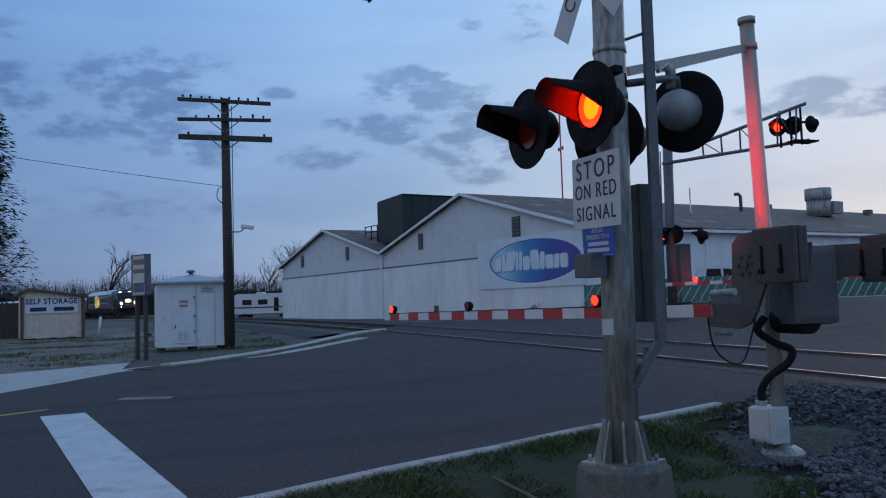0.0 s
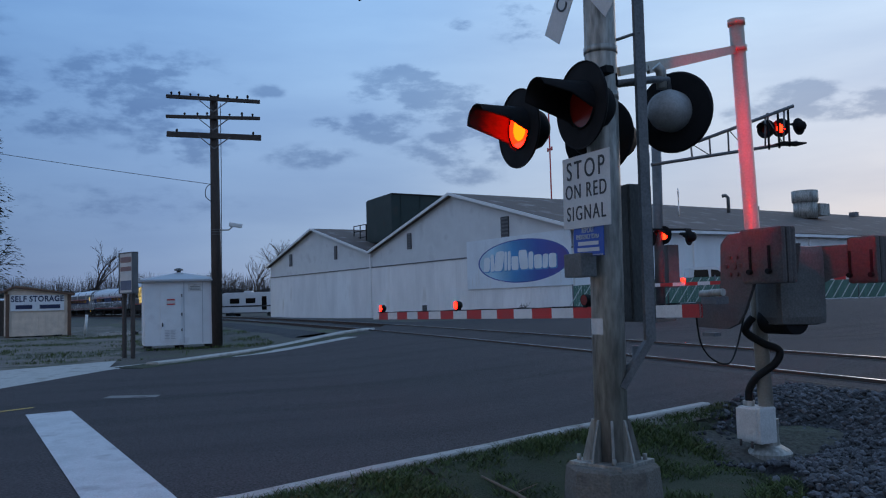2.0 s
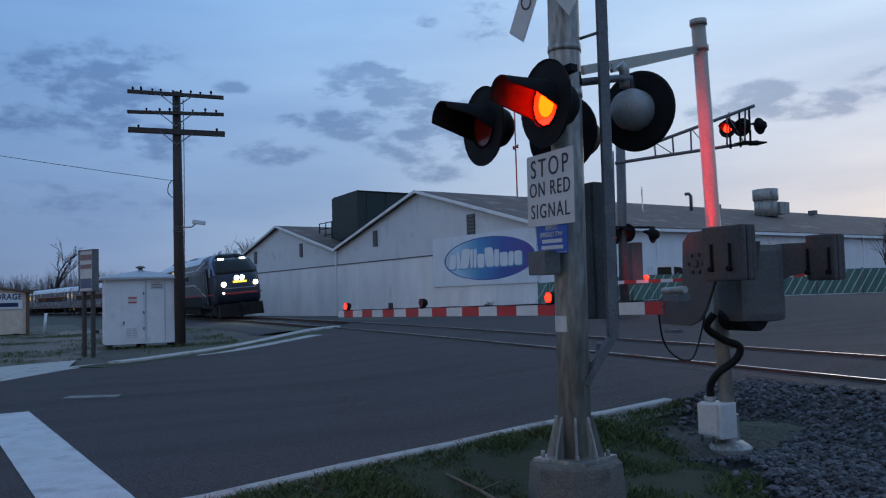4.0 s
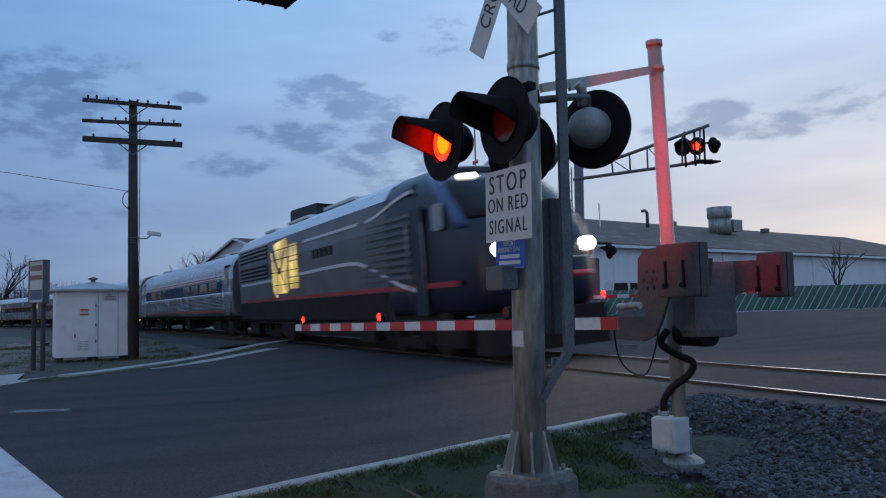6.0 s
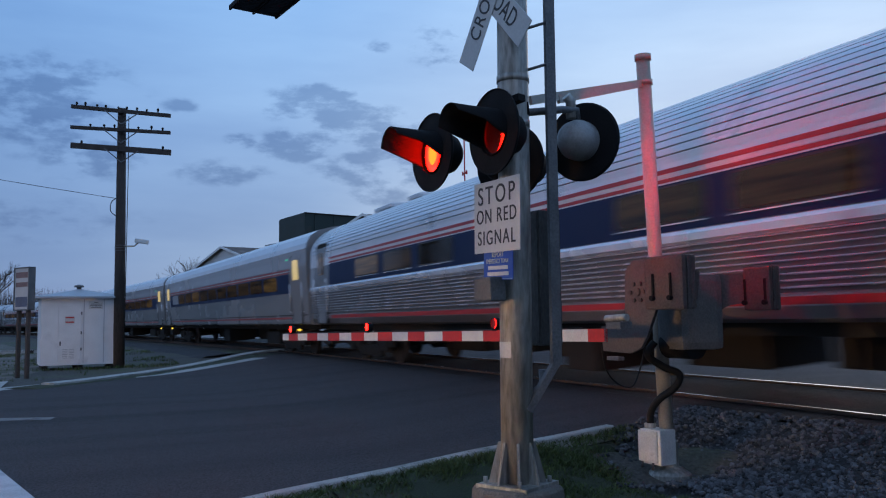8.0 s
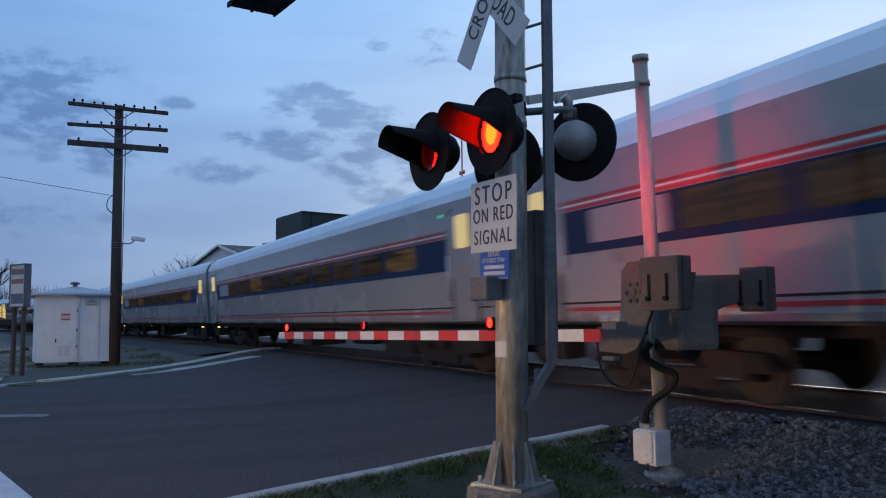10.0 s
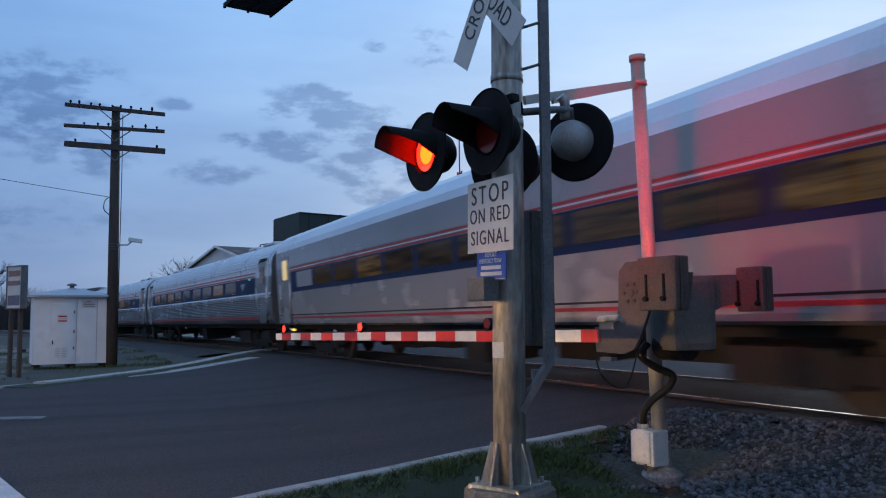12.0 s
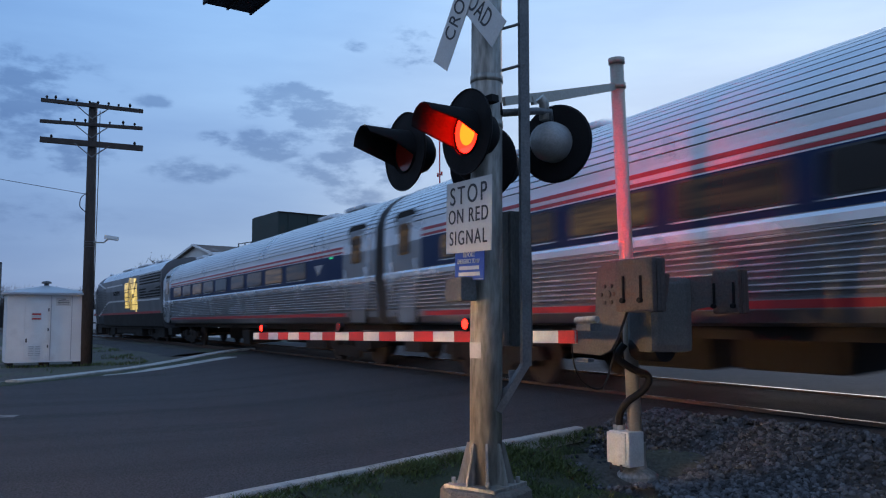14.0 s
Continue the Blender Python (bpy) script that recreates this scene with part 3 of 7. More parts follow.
flat_patch("stop_line", [(-11.75, -1.88), (-11.88, -1.36), (-5.35, 0.12), (-5.35, -0.46)], M_whitepaint, 0.005, "worn white painted stop line across the lane", "road marking")
flat_patch("lane_line", [(-11.9, -2.9), (-11.7, -2.9), (-12.5, -1.9), (-12.62, -1.9)], M_yellowpaint, 0.005, "faded yellow centre line", "road marking")
flat_patch("lane_arrow", [(-13.6, -1.0), (-13.25, -1.1), (-13.0, -0.35), (-13.3, -0.28)], M_wornpaint, 0.005, "short worn white paint dash", "road marking")
flat_patch("edge_line", [(-33.6, 20.5), (-33.3, 20.5), (-28.5, 40), (-28.8, 40)], M_whitepaint, 0.006, "white edge line of the far road", "road marking")


def make_track():
    for q, nm in ((-0.7175, "near"), (0.7175, "far")):
        bm = bmesh.new()
        prof = [(-0.075, -0.17), (0.075, -0.17), (0.075, -0.155), (0.012, -0.13), (0.012, -0.05), (0.036, -0.035), (0.036, -0.004), (0.03, 0.0), (0.008, 0.001), (-0.022, 0.001), (-0.03, 0.0), (-0.036, -0.004), (-0.036, -0.035), (-0.012, -0.05), (-0.012, -0.13), (-0.075, -0.155)]
        prev = None
        for s in list(np.arange(-260, -60, 4.0)) + list(np.arange(-60, 12, 1.5)) + [12, 60, 200]:
            ring = [bm.verts.new(on_track(s, q + u, w)) for u, w in prof]
            if prev:
                for k in range(len(prof)):
                    f = bm.faces.new((prev[k], prev[(k + 1) % len(prof)], ring[(k + 1) % len(prof)], ring[k]))
                    f.material_index = 0 if k == 8 else 1
            prev = ring
        thing("rail", bm, [M_rail, M_railside], None, "steel rail with a bright polished running surface", "rail", "rails of the track", "structure")
    # ballast bed outside the road
    for s0, s1 in ((-260, -23.5), (14, 120)):
        bm = bmesh.new()
        prev = None
        n = int((s1 - s0) / 1.2)
        for i in range(n + 1):
            s = s0 + (s1 - s0) * i / n
            ring = []
            for q in (-4.2, -3.3, -2.4, -1.6, -0.72, 0, 0.72, 1.6, 2.4, 3.4):
                p = on_track(s, q)
                g = height(p.x, p.y)
                top = p.z - 0.13 if abs(q) < 1.7 else max(g, p.z - 0.13 - (abs(q) - 1.6) * 0.22)
                top = g - 0.16 if q in (-4.2, 3.4) else top
                ring.append(bm.verts.new((p.x, p.y, top + 0.05 * noise.noise(Vector((p.x * 1.3, p.y * 1.3, 0))))))
            if prev:
                for k in range(len(ring) - 1):
                    bm.faces.new((prev[k], prev[k + 1], ring[k + 1], ring[k]))
            prev = ring
        thing("ballast", bm, M_ballast, None, "grey crushed-stone ballast under the track", "ballast", kind="structure")


make_track()


def make_flangeways():
    for q in (-0.81, -0.625, 0.625, 0.81, -1.25, 1.25):
        bm = bmesh.new()
        prev = None
        w = 0.032 if abs(q) < 1 else 0.02
        for s in np.arange(-23.5, 20, 1.5):
            ring = []
            for k in (-w, w):
                p = on_track(s, q + k)
                ring.append(bm.verts.new((p.x, p.y, height(p.x, p.y) + 0.006)))
            if prev:
                bm.faces.new((prev[0], prev[1], ring[1], ring[0]))
            prev = ring
        thing("flangeway", bm, M_rubber, None, "dark rubber flangeway strip beside the rail", "crossing strip", "strips along the rails", "structure")


make_flangeways()


# ---- flashing signals ----
FLIPS = []      # (turning bulb, phase): phase 0 is lit with the first lamp of a pair, 1 with the second


def cyl_y(bm, y0, y1, r0, r1, seg=28, cx=0.0, cz=0.0, caps=True):
    add_tube(bm, [(cx, y0, cz), (cx, y1, cz)], [r0, r1], seg, caps)


def signal_lamp(parent, m, phase, on, visor=0.38, disc=0.305, lens=0.152, tunnel=False, shell=None):
    """A hooded flasher that faces local -Y: background disc, housing, visor, lens ring and a turning bulb plate, lit on one face."""
    body = bmesh.new()
    # shallow dished disc
    rings = []
    for r, y in ((lens - 0.004, -0.01), (disc - 0.012, -0.012), (disc, -0.022), (disc, -0.010), (disc - 0.012, 0.004), (lens - 0.004, 0.006)):
        rings.append([body.verts.new((r * math.cos(2 * math.pi * k / 40), y, r * math.sin(2 * math.pi * k / 40))) for k in range(40)])
    for a, b in zip(rings, rings[1:]):
        for k in range(40):
            body.faces.new((a[k], a[(k + 1) % 40], b[(k + 1) % 40], b[k]))
    d = part("background_disc", body, M_black, parent, "", m)
    hb = bmesh.new()
    prev = None
    for r, y in ((lens + 0.012, -0.03), (lens + 0.016, 0.02), (lens + 0.016, 0.10), (lens * 0.92, 0.17), (lens * 0.6, 0.215), (0.0, 0.225)):
        ring = [hb.verts.new((r * math.cos(2 * math.pi * k / 28), y, r * math.sin(2 * math.pi * k / 28))) for k in range(28)]
        if prev:
            for k in range(28):
                f = hb.faces.new((prev[k], prev[(k + 1) % 28], ring[(k + 1) % 28], ring[k]))
                f.smooth = True
        prev = ring
    part("housing", hb, shell or M_black, d)
    # visor: a long hood that is open below
    vb = bmesh.new()
    inner, outer = [], []
    for y, r, droop in ((-0.015, lens + 0.014, 0), (-visor * 0.5, lens + 0.006, 0.004), (-visor, lens - 0.004, 0.016)):
        lo = radians(-38 if y > -0.1 else (-14 if y > -0.3 else 4))
        lo = radians(-89.9) if tunnel else lo
        near = lo if tunnel else radians(-20 if y > -0.1 else (14 if y > -0.3 else 30))
        span = math.pi - lo - near
        inner.append([vb.verts.new((math.cos(near + span * k / 24) * (r - 0.006), y, math.sin(near + span * k / 24) * (r - 0.006) + droop)) for k in range(25)])
        outer.append([vb.verts.new((math.cos(near + span * k / 24) * r, y, math.sin(near + span * k / 24) * r + droop)) for k in range(25)])
    for g in (inner, outer):
        for a, b in zip(g, g[1:]):
            for k in range(24):
                vb.faces.new((a[k], a[k + 1], b[k + 1], b[k])).smooth = True
    for k in range(24):
        vb.faces.new((inner[2][k], inner[2][k + 1], outer[2][k + 1], outer[2][k]))
    for k in (0, 24):
        for j in (0, 1):
            vb.faces.new((inner[j][k], inner[j + 1][k], outer[j + 1][k], outer[j][k]))
    part("visor", vb, M_black, d)
    if phase is None:
        return d
    # two-faced bulb plate that swings round inside the housing
    pb = bmesh.new()
    n = 28
    for y, idx in ((-0.003, 0), (0.003, 1)):
        ring = [pb.verts.new((math.cos(2 * math.pi * k / n) * (lens + 0.003), y, math.sin(2 * math.pi * k / n) * (lens + 0.003))) for k in range(n)]
        mid = [pb.verts.new((math.cos(2 * math.pi * k / n) * lens * 0.62, y * 1.01, math.sin(2 * math.pi * k / n) * lens * 0.62)) for k in range(n)]
        for k in range(n):
            pb.faces.new((ring[k], ring[(k + 1) % n], mid[(k + 1) % n], mid[k])).material_index = idx * 2
        pb.faces.new(mid).material_index = 1 if idx == 0 else 2
    bulb = part("bulb", pb, [on, M_lamp_core if on is M_lamp_on else on, M_lamp_off], d, "", pose(0, -0.004, 0), flip=False)
    FLIPS.append((bulb, phase))
    return d


def facing(x, y, z, heading, tilt=0.0):
    """Local -Y looks along heading (degrees; 0 is +Y, 90 is -X)."""
    return pose(x, y, z, tilt, 0, heading - 180)


def make_mast():
    base = Vector((-5.26, 2.83, -0.33))
    top = thing("crossing_signal", label="galvanised crossing signal mast with flashing red lights on concrete footing", category="crossing signal")
    top.matrix_basis = pose(*base)
    lean = Vector((0.012, 0.004, 1.0))

    def P(x, y, z):
        return Vector((x, y, z)) - base
    # footing
    bm = bmesh.new()
    n = 8
    prev = None
    for r, z in ((0.345, -0.35), (0.335, 0.0), (0.32, 0.155), (0.30, 0.178)):
        ring = [bm.verts.new((r * math.cos(2 * math.pi * (k + .3) / n), r * math.sin(2 * math.pi * (k + .3) / n), z)) for k in range(n)]
        if prev:
            for k in range(n):
                bm.faces.new((prev[k], prev[(k + 1) % n], ring[(k + 1) % n], ring[k]))
        prev = ring
    bm.faces.new(prev)
    part("footing", bm, M_foundation, top, "weathered concrete footing")
    bm = bmesh.new()
    add_box(bm, (0, 0, 0.185), (0.42, 0.42, 0.03), Matrix.Rotation(radians(28), 3, "Z"), 0.004)
    part("base_plate", bm, M_galv, top)
    for k in range(8):
        a = 2 * math.pi * k / 8 + 0.35
        bm = bmesh.new()
        u = Vector((math.cos(a), math.sin(a), 0))
        v = Vector((-math.sin(a), math.cos(a), 0))
        pr = [(0.10, 0.2), (0.20, 0.2), (0.195, 0.23), (0.13, 0.48), (0.10, 0.48)]
        add_prism(bm, pr, v * -0.009, v * 0.009, u, (0, 0, 1))
        part("gusset", bm, M_galv, top)
    for k in range(4):
        a = 2 * math.pi * k / 4 + 0.35 + math.pi / 4 + radians(0)
        p = Vector((math.cos(a) * 0.225, math.sin(a) * 0.225, 0.19))
        tubepart("anchor_bolt", [p, p + Vector((0, 0, 0.05))], 0.016, M_galv, top, "", 6)
    pr, zt = 0.115, 6.4
    bm = bmesh.new()
    add_tube(bm, [Vector((0, 0, 0.2)), lean * 1.8, lean * 3.2, lean * zt], [pr, pr, pr * 0.98, pr * 0.9], 28)
    part("pole", bm, M_galv, top, "streaked galvanised steel pole")
    for z in (2.72, 3.05):
        bm = bmesh.new()
        add_tube(bm, [lean * z, lean * (z + 0.05)], pr + 0.004, 24)
        part("band", bm, M_galv, top)
    # white tape band
    bm = bmesh.new()
    for k in range(9):
        a0, a1 = radians(205 + 12 * k), radians(205 + 12 * (k + 1))
        q = [Vector((math.cos(a) * (pr + 0.002), math.sin(a) * (pr + 0.002), z)) + lean * 0.01 for a, z in ((a0, 1.06), (a1, 1.06), (a1, 1.17), (a0, 1.17))]
        bm.faces.new([bm.verts.new(v + Vector((0.012, 0.004, 0)) * 1.1) for v in q])
    part("tape", bm, M_signwhite, top, "white adhesive tape")
    # flasher pair facing the road and the pair behind
    face = 187.0
    l0, l1 = Vector((-5.84, 2.47, 2.30)), Vector((-5.14, 2.645, 2.325))
    signal_lamp(top, facing(*P(*l0), face), 0, M_lamp_on)
    signal_lamp(top, facing(*P(*l1), face), 1, M_lamp_on)
    signal_lamp(top, facing(*P(-5.34, 3.50, 2.36), 29.0), 0, M_lamp_beam_strong, 0.185, 0.305, 0.138, True, M_housing)
    signal_lamp(top, facing(*P(-5.68, 3.04, 2.23), 30.0), 1, M_lamp_beam, 0.36, 0.305, 0.152, True)
    bm = bmesh.new()
    add_beam(bm, P(-5.95, 2.52, 2.50), P(-5.02, 2.80, 2.56), 0.07, 0.05)
    add_beam(bm, P(-5.3, 2.72, 2.50), P(-5.22, 2.95, 2.52), 0.2, 0.09)
    part("crossarm", bm, M_black, top)
    bm = bmesh.new()
    add_tube(bm, [P(-5.2, 2.9, 2.50), P(-5.28, 3.3, 2.58), P(-5.33, 3.45, 2.60), P(-5.33, 3.46, 2.5)], 0.028, 10)
    part("bracket", bm, M_galv_dull, top)
    bm = bmesh.new()
    add_tube(bm, [P(-5.33, 3.40, 2.53), P(-5.33, 3.40, 2.66), P(-5.33, 3.36, 2.70)], 0.04, 10)
    part("cable_elbow", bm, M_galv, top)
    # crossbuck boards
    c = P(-5.22, 2.68, 3.37)
    for ang, words in ((56, "CROSSING"), (-48, "RAIL  ROAD")):
        m = Matrix.Translation(c + Vector((0, -0.012 if ang > 0 else -0.004, 0))) @ Matrix.Rotation(radians(face - 180 + 3), 4, "Z") @ Matrix.Rotation(radians(-ang), 4, "Y")
        bm = bmesh.new()
        add_box(bm, (0, 0, 0), (1.12, 0.006, 0.21), None, 0.002)
        b = part("board", bm, M_signwhite, top, "white crossing board with black capitals", m)
        textpart("lettering", words, 0.19, M_signblack, b, pose(0, -0.0045, 0, 90, 0, 0), 1.08, 0.74)
    # stop sign plate, blue notice
    m = pose(*P(-5.165, 2.655, 1.735), 0, 1.5, face - 180 - 4)
    bm = bmesh.new()
    add_box(bm, (0, 0, 0), (0.63, 0.005, 0.51), None, 0.002)
    plate = part("sign_plate", bm, M_signwhite, top, "white metal sign with black capitals", m)
    for word, z, sp in (("STOP", 0.148, 1.30), ("ON RED", 0.0, 1.18), ("SIGNAL", -0.155, 1.22)):
        textpart("lettering", word, 0.185 if word == "STOP" else 0.145, M_signblack, plate, pose(0, -0.0045, z, 90, 0, 0), sp, 0.92 if word != "STOP" else 0.98)
    m = pose(*P(-5.17, 2.665, 1.395), 0, 1.5, face - 180 - 4)
    bm = bmesh.new()
    add_box(bm, (0, 0, 0), (0.40, 0.005, 0.225), None, 0.002)
    plate = part("notice_plate", bm, M_signblue, top, "blue emergency notice with white lettering", m)
    for z in (0.105, -0.105):
        boxpart("border", (0, -0.004, z), (0.385, 0.002, 0.004), M_signwhite, plate)
    textpart("lettering", "REPORT", 0.05, M_signwhite, plate, pose(0, -0.0045, 0.065, 90, 0, 0), 1.0, 0.9)
    textpart("lettering", "EMERGENCY TO", 0.047, M_signwhite, plate, pose(-0.035, -0.0045, 0.02, 90, 0, 0), 1.0, 0.72)
    bm = bmesh.new()
    add_tube(bm, [(0.10, -0.005, 0.01), (0.10, -0.005, 0.03), (0.115, -0.005, 0.033), (0.12, -0.005, 0.01), (0.135, -0.005, 0.012), (0.14, -0.005, 0.033)], 0.004, 5)
    part("logo", bm, M_signwhite, plate)
    boxpart("text_bar", (0, -0.004, -0.025), (0.27, 0.002, 0.026), M_signwhite, plate)
    boxpart("text_bar", (0, -0.004, -0.068), (0.29, 0.002, 0.026), M_signwhite, plate)
    # junction box
    m = pose(*P(-5.22, 2.62, 1.22), 0, 0, face - 180)
    bm = bmesh.new()
    add_box(bm, (0, 0, 0), (0.21, 0.13, 0.165), None, 0.012)
    part("junction_box", bm, M_boxgrey, top, "small grey metal junction box", m)
    # tall equipment cabinet behind
    m = pose(*P(-5.40, 3.13, 1.31), 0, 0, 8)
    bm = bmesh.new()
    add_box(bm, (0, 0, 0), (0.26, 0.20, 0.99), None, 0.012)
    cab = part("cabinet", bm, M_cabinet, top, "tall weathered grey steel cabinet", m)
    bm = bmesh.new()
    add_box(bm, (0, -0.103, 0), (0.23, 0.008, 0.95), None, 0.003)
    part("cabinet_door", bm, M_cabinet, cab)
    # ladder stile with rungs to the pole
    bm = bmesh.new()
    add_beam(bm, P(-5.13, 3.09, 0.68), P(-5.075, 3.085, 6.2), 0.075, 0.035)
    part("ladder_stile", bm, M_galv_dull, top, "flat steel ladder stile")
    for i in range(10):
        z = 2.85 + 0.31 * i
        tubepart("rung", [P(-5.20, 2.90, z - 0.045), P(-5.09, 3.085, z + 0.01)], 0.011, M_galv_dull, top, "", 8)
    bm = bmesh.new()
    add_beam(bm, P(-5.13, 3.09, 0.70), P(-5.16, 2.87, 0.37), 0.06, 0.05)
    part("brace", bm, M_galv_dull, top)
    # conduit stub under the cabinet
    tubepart("conduit", [P(-5.34, 3.10, 0.64), P(-5.34, 3.10, 0.52), P(-5.29, 2.95, 0.46)], 0.03, M_galv_dull, top)
    # cantilever over the road, with its walkway
    bm = bmesh.new()
    a0, a1 = P(-5.25, 2.83, 5.75), P(-10.9, 1.9, 5.75)
    add_tube(bm, [a0, a1], 0.06, 10)
    add_tube(bm, [a0 + Vector((0, 0, 0.5)), a1 + Vector((0, 0, 0.5))], 0.06, 10)
    for k in range(8):
        add_tube(bm, [a0.lerp(a1, k / 7), a0.lerp(a1, k / 7) + Vector((0, 0, 0.5))], 0.03, 8)
    part("cantilever_arm", bm, M_galv_dull, top)
    bm = bmesh.new()
    u = Vector((-0.985, -0.17, 0))
    v = Vector((0.17, -0.985, 0))
    o = P(-9.37, 2.50, 5.02)
    for k in range(26):
        add_beam(bm, o + u * (0.05 * k), o + u * (0.05 * k) + v * 0.62, 0.012, 0.03)
    for w in (0, 0.31, 0.62):
        add_beam(bm, o + v * w - u * 0.02, o + v * w + u * 1.28, 0.025, 0.06)
    for k in (0, 1.26):
        add_beam(bm, o + u * k, o + u * k + Vector((0, 0, 0.75)), 0.03, 0.03)
    part("walkway_grating", bm, M_black, top, "dark steel grating of the walkway overhead")


make_mast()


def make_gate():
    gx, gy = -6.39, 5.04
    top = thing("crossing_gate", label="lowered crossing gate with red and white striped arm and counterweights", category="crossing gate")
    top.matrix_basis = pose(gx, gy, -0.44)
    o = Vector((gx, gy, -0.44))

    def P(x, y, z):
        return Vector((x, y, z)) - o
    lean = Vector((0.0137, -0.0442, 1.0))
    tubepart("pole", [(0, 0, 0.02), lean * 1.5, lean * 3.91], 0.066, M_alu, top, "pale aluminium tube", 24)
    tubepart("cap", [lean * 3.89, lean * 3.945], 0.078, M_alu, top, "", 24)
    tubepart("clamp_band", [lean * 3.65, lean * 3.70], 0.078, M_alu, top, "", 24)
    bm = bmesh.new()
    for k in range(6):
        a = k * math.pi / 3
        add_box(bm, Vector((math.cos(a) * 0.14, math.sin(a) * 0.14, -0.02)), (0.05, 0.05, 0.05), None, 0.01)
    prev = None
    for r, z in ((0.20, -0.06), (0.20, 0.0), (0.17, 0.03), (0.095, 0.07), (0.085, 0.16), (0.09, 0.30), (0.0, 0.30)):
        ring = [bm.verts.new((r * math.cos(2 * math.pi * k / 20), r * math.sin(2 * math.pi * k / 20), z)) for k in range(20)]
        if prev:
            for k in range(20):
                bm.faces.new((prev[k], prev[(k + 1) % 20], ring[(k + 1) % 20], ring[k]))
        prev = ring
    part("pedestal", bm, M_galv, top, "flanged cast pedestal")
    bm = bmesh.new()
    add_tube(bm, [(0, 0, -0.25), (0, 0, -0.05)], 0.24, 16)
    part("footing", bm, M_foundation, top)
    face = radians(8)
    bm = bmesh.new()
    add_box(bm, (-0.02, -0.10, 0.255), (0.26, 0.20, 0.32), Matrix.Rotation(face, 3, "Z"), 0.018)
    jb = part("terminal_box", bm, M_aluminised, top, "silver terminal box at the pole foot")
    bm = bmesh.new()
    add_box(bm, (-0.025, -0.205, 0.26), (0.235, 0.03, 0.285), Matrix.Rotation(face, 3, "Z"), 0.012)
    part("box_cover", bm, M_aluminised, jb)
    for k in (-0.10, 0.06):
        tubepart("hinge_bolt", [(k, -0.225, 0.12), (k, -0.225, 0.06)], 0.012, M_weight, jb, "", 6)
    tubepart("conduit_nut", [(-0.10, -0.12, 0.40), (-0.10, -0.12, 0.46)], 0.052, M_galv, jb, "", 10)
    # arm line
    a0, a1 = Vector((-5.80, 3.98, 0.865)), Vector((-13.56, 3.06, 0.77))
    d = (a1 - a0).normalized()
    n = Vector((-d.y, d.x, 0)).normalized()
    if n.y > 0:
        n = -n
    arm = new("gate_arm")
    arm.parent = top
    arm.matrix_basis = Matrix.Identity(4)
    bm = bmesh.new()
    add_beam(bm, P(*a0), P(*a1), 0.028, 0.105)
    arm_core = part("arm_core", bm, M_white, arm)
    length = (a1 - a0).length
    k = 0
    while k * 0.813 < length:
        e = length - 0.12 - k * 0.813 - 0.17
        s0, s1 = e - 0.40, e
        if s1 > 0.02:
            bm = bmesh.new()
            add_beam(bm, P(*(a0 + d * max(0.0, s0))), P(*(a0 + d * s1)), 0.034, 0.108)
            part("red_band", bm, M_red, arm)
        k += 1
    for dist, phase in ((length - 0.42, None), (length - 3.25, 0), (length - 6.2, 1)):
        c = P(*(a0 + d * dist + Vector((0, 0, 0.125))))
        turn = Matrix.Translation(c) @ pose(0, 0, 0, 0, 0, 12)
        bm = bmesh.new()
        add_box(bm, (0, 0.0, -0.06), (0.06, 0.06, 0.03), None, 0.004)
        prev = None
        for r, y in ((0.050, -0.035), (0.056, -0.035), (0.056, 0.02), (0.04, 0.05), (0.0, 0.055)):
            ring = [bm.verts.new((r * math.cos(2 * math.pi * k / 18), y, r * math.sin(2 * math.pi * k / 18))) for k in range(18)]
            if prev:
                for k in range(18):
                    bm.faces.new((prev[k], prev[(k + 1) % 18], ring[(k + 1) % 18], ring[k]))
            prev = ring
        lamp = part("arm_light", bm, M_black, arm, "", turn)
        pb = bmesh.new()
        for y, idx in ((-0.003, 0), (0.003, 1)):
            ring = [pb.verts.new((math.cos(2 * math.pi * k / 18) * 0.05, y, math.sin(2 * math.pi * k / 18) * 0.05)) for k in range(18)]
            pb.faces.new(ring).material_index = idx
        bulb = part("bulb", pb, [M_arm_on, M_lamp_off], lamp, "", pose(0, -0.032, 0), flip=False)
        if phase is not None:
            FLIPS.append((bulb, phase))
    # cable along the arm's top
    bm = bmesh.new()
    add_tube(bm, [P(*(a0 + d * t + Vector((0, 0, 0.058 + 0.004 * math.sin(t * 7))))) for t in np.linspace(0.3, length - 0.2, 24)], 0.008, 6)
    part("arm_cable", bm, M_rubber, arm)
    # bracket plates: cranked, one each side of the mast
    hub = P(-6.16, 4.60, 1.235)
    ux = -d
    outline = [(-0.50, -0.53), (-0.12, -0.55), (0.02, -0.50), (0.10, -0.40), (0.30, 0.0), (0.30, 0.20), (0.13, 0.28), (-0.06, 0.28), (-0.15, 0.20), (-0.17, -0.12), (-0.20, -0.26), (-0.28, -0.30), (-0.50, -0.30)]
    bm = bmesh.new()
    add_prism(bm, outline, hub + n * 0.02, hub - n * 0.012, ux, (0, 0, 1))
    br = part("arm_bracket", bm, M_castgrey, top, "cranked cast arm bracket")
    for k in range(6):
        a = k * math.pi / 3
        p = hub + n * 0.02 + ux * (math.cos(a) * 0.085) + Vector((0, 0, math.sin(a) * 0.085))
        tubepart("bolt", [p, p + n * 0.018], 0.02, M_weight, br, "", 6)
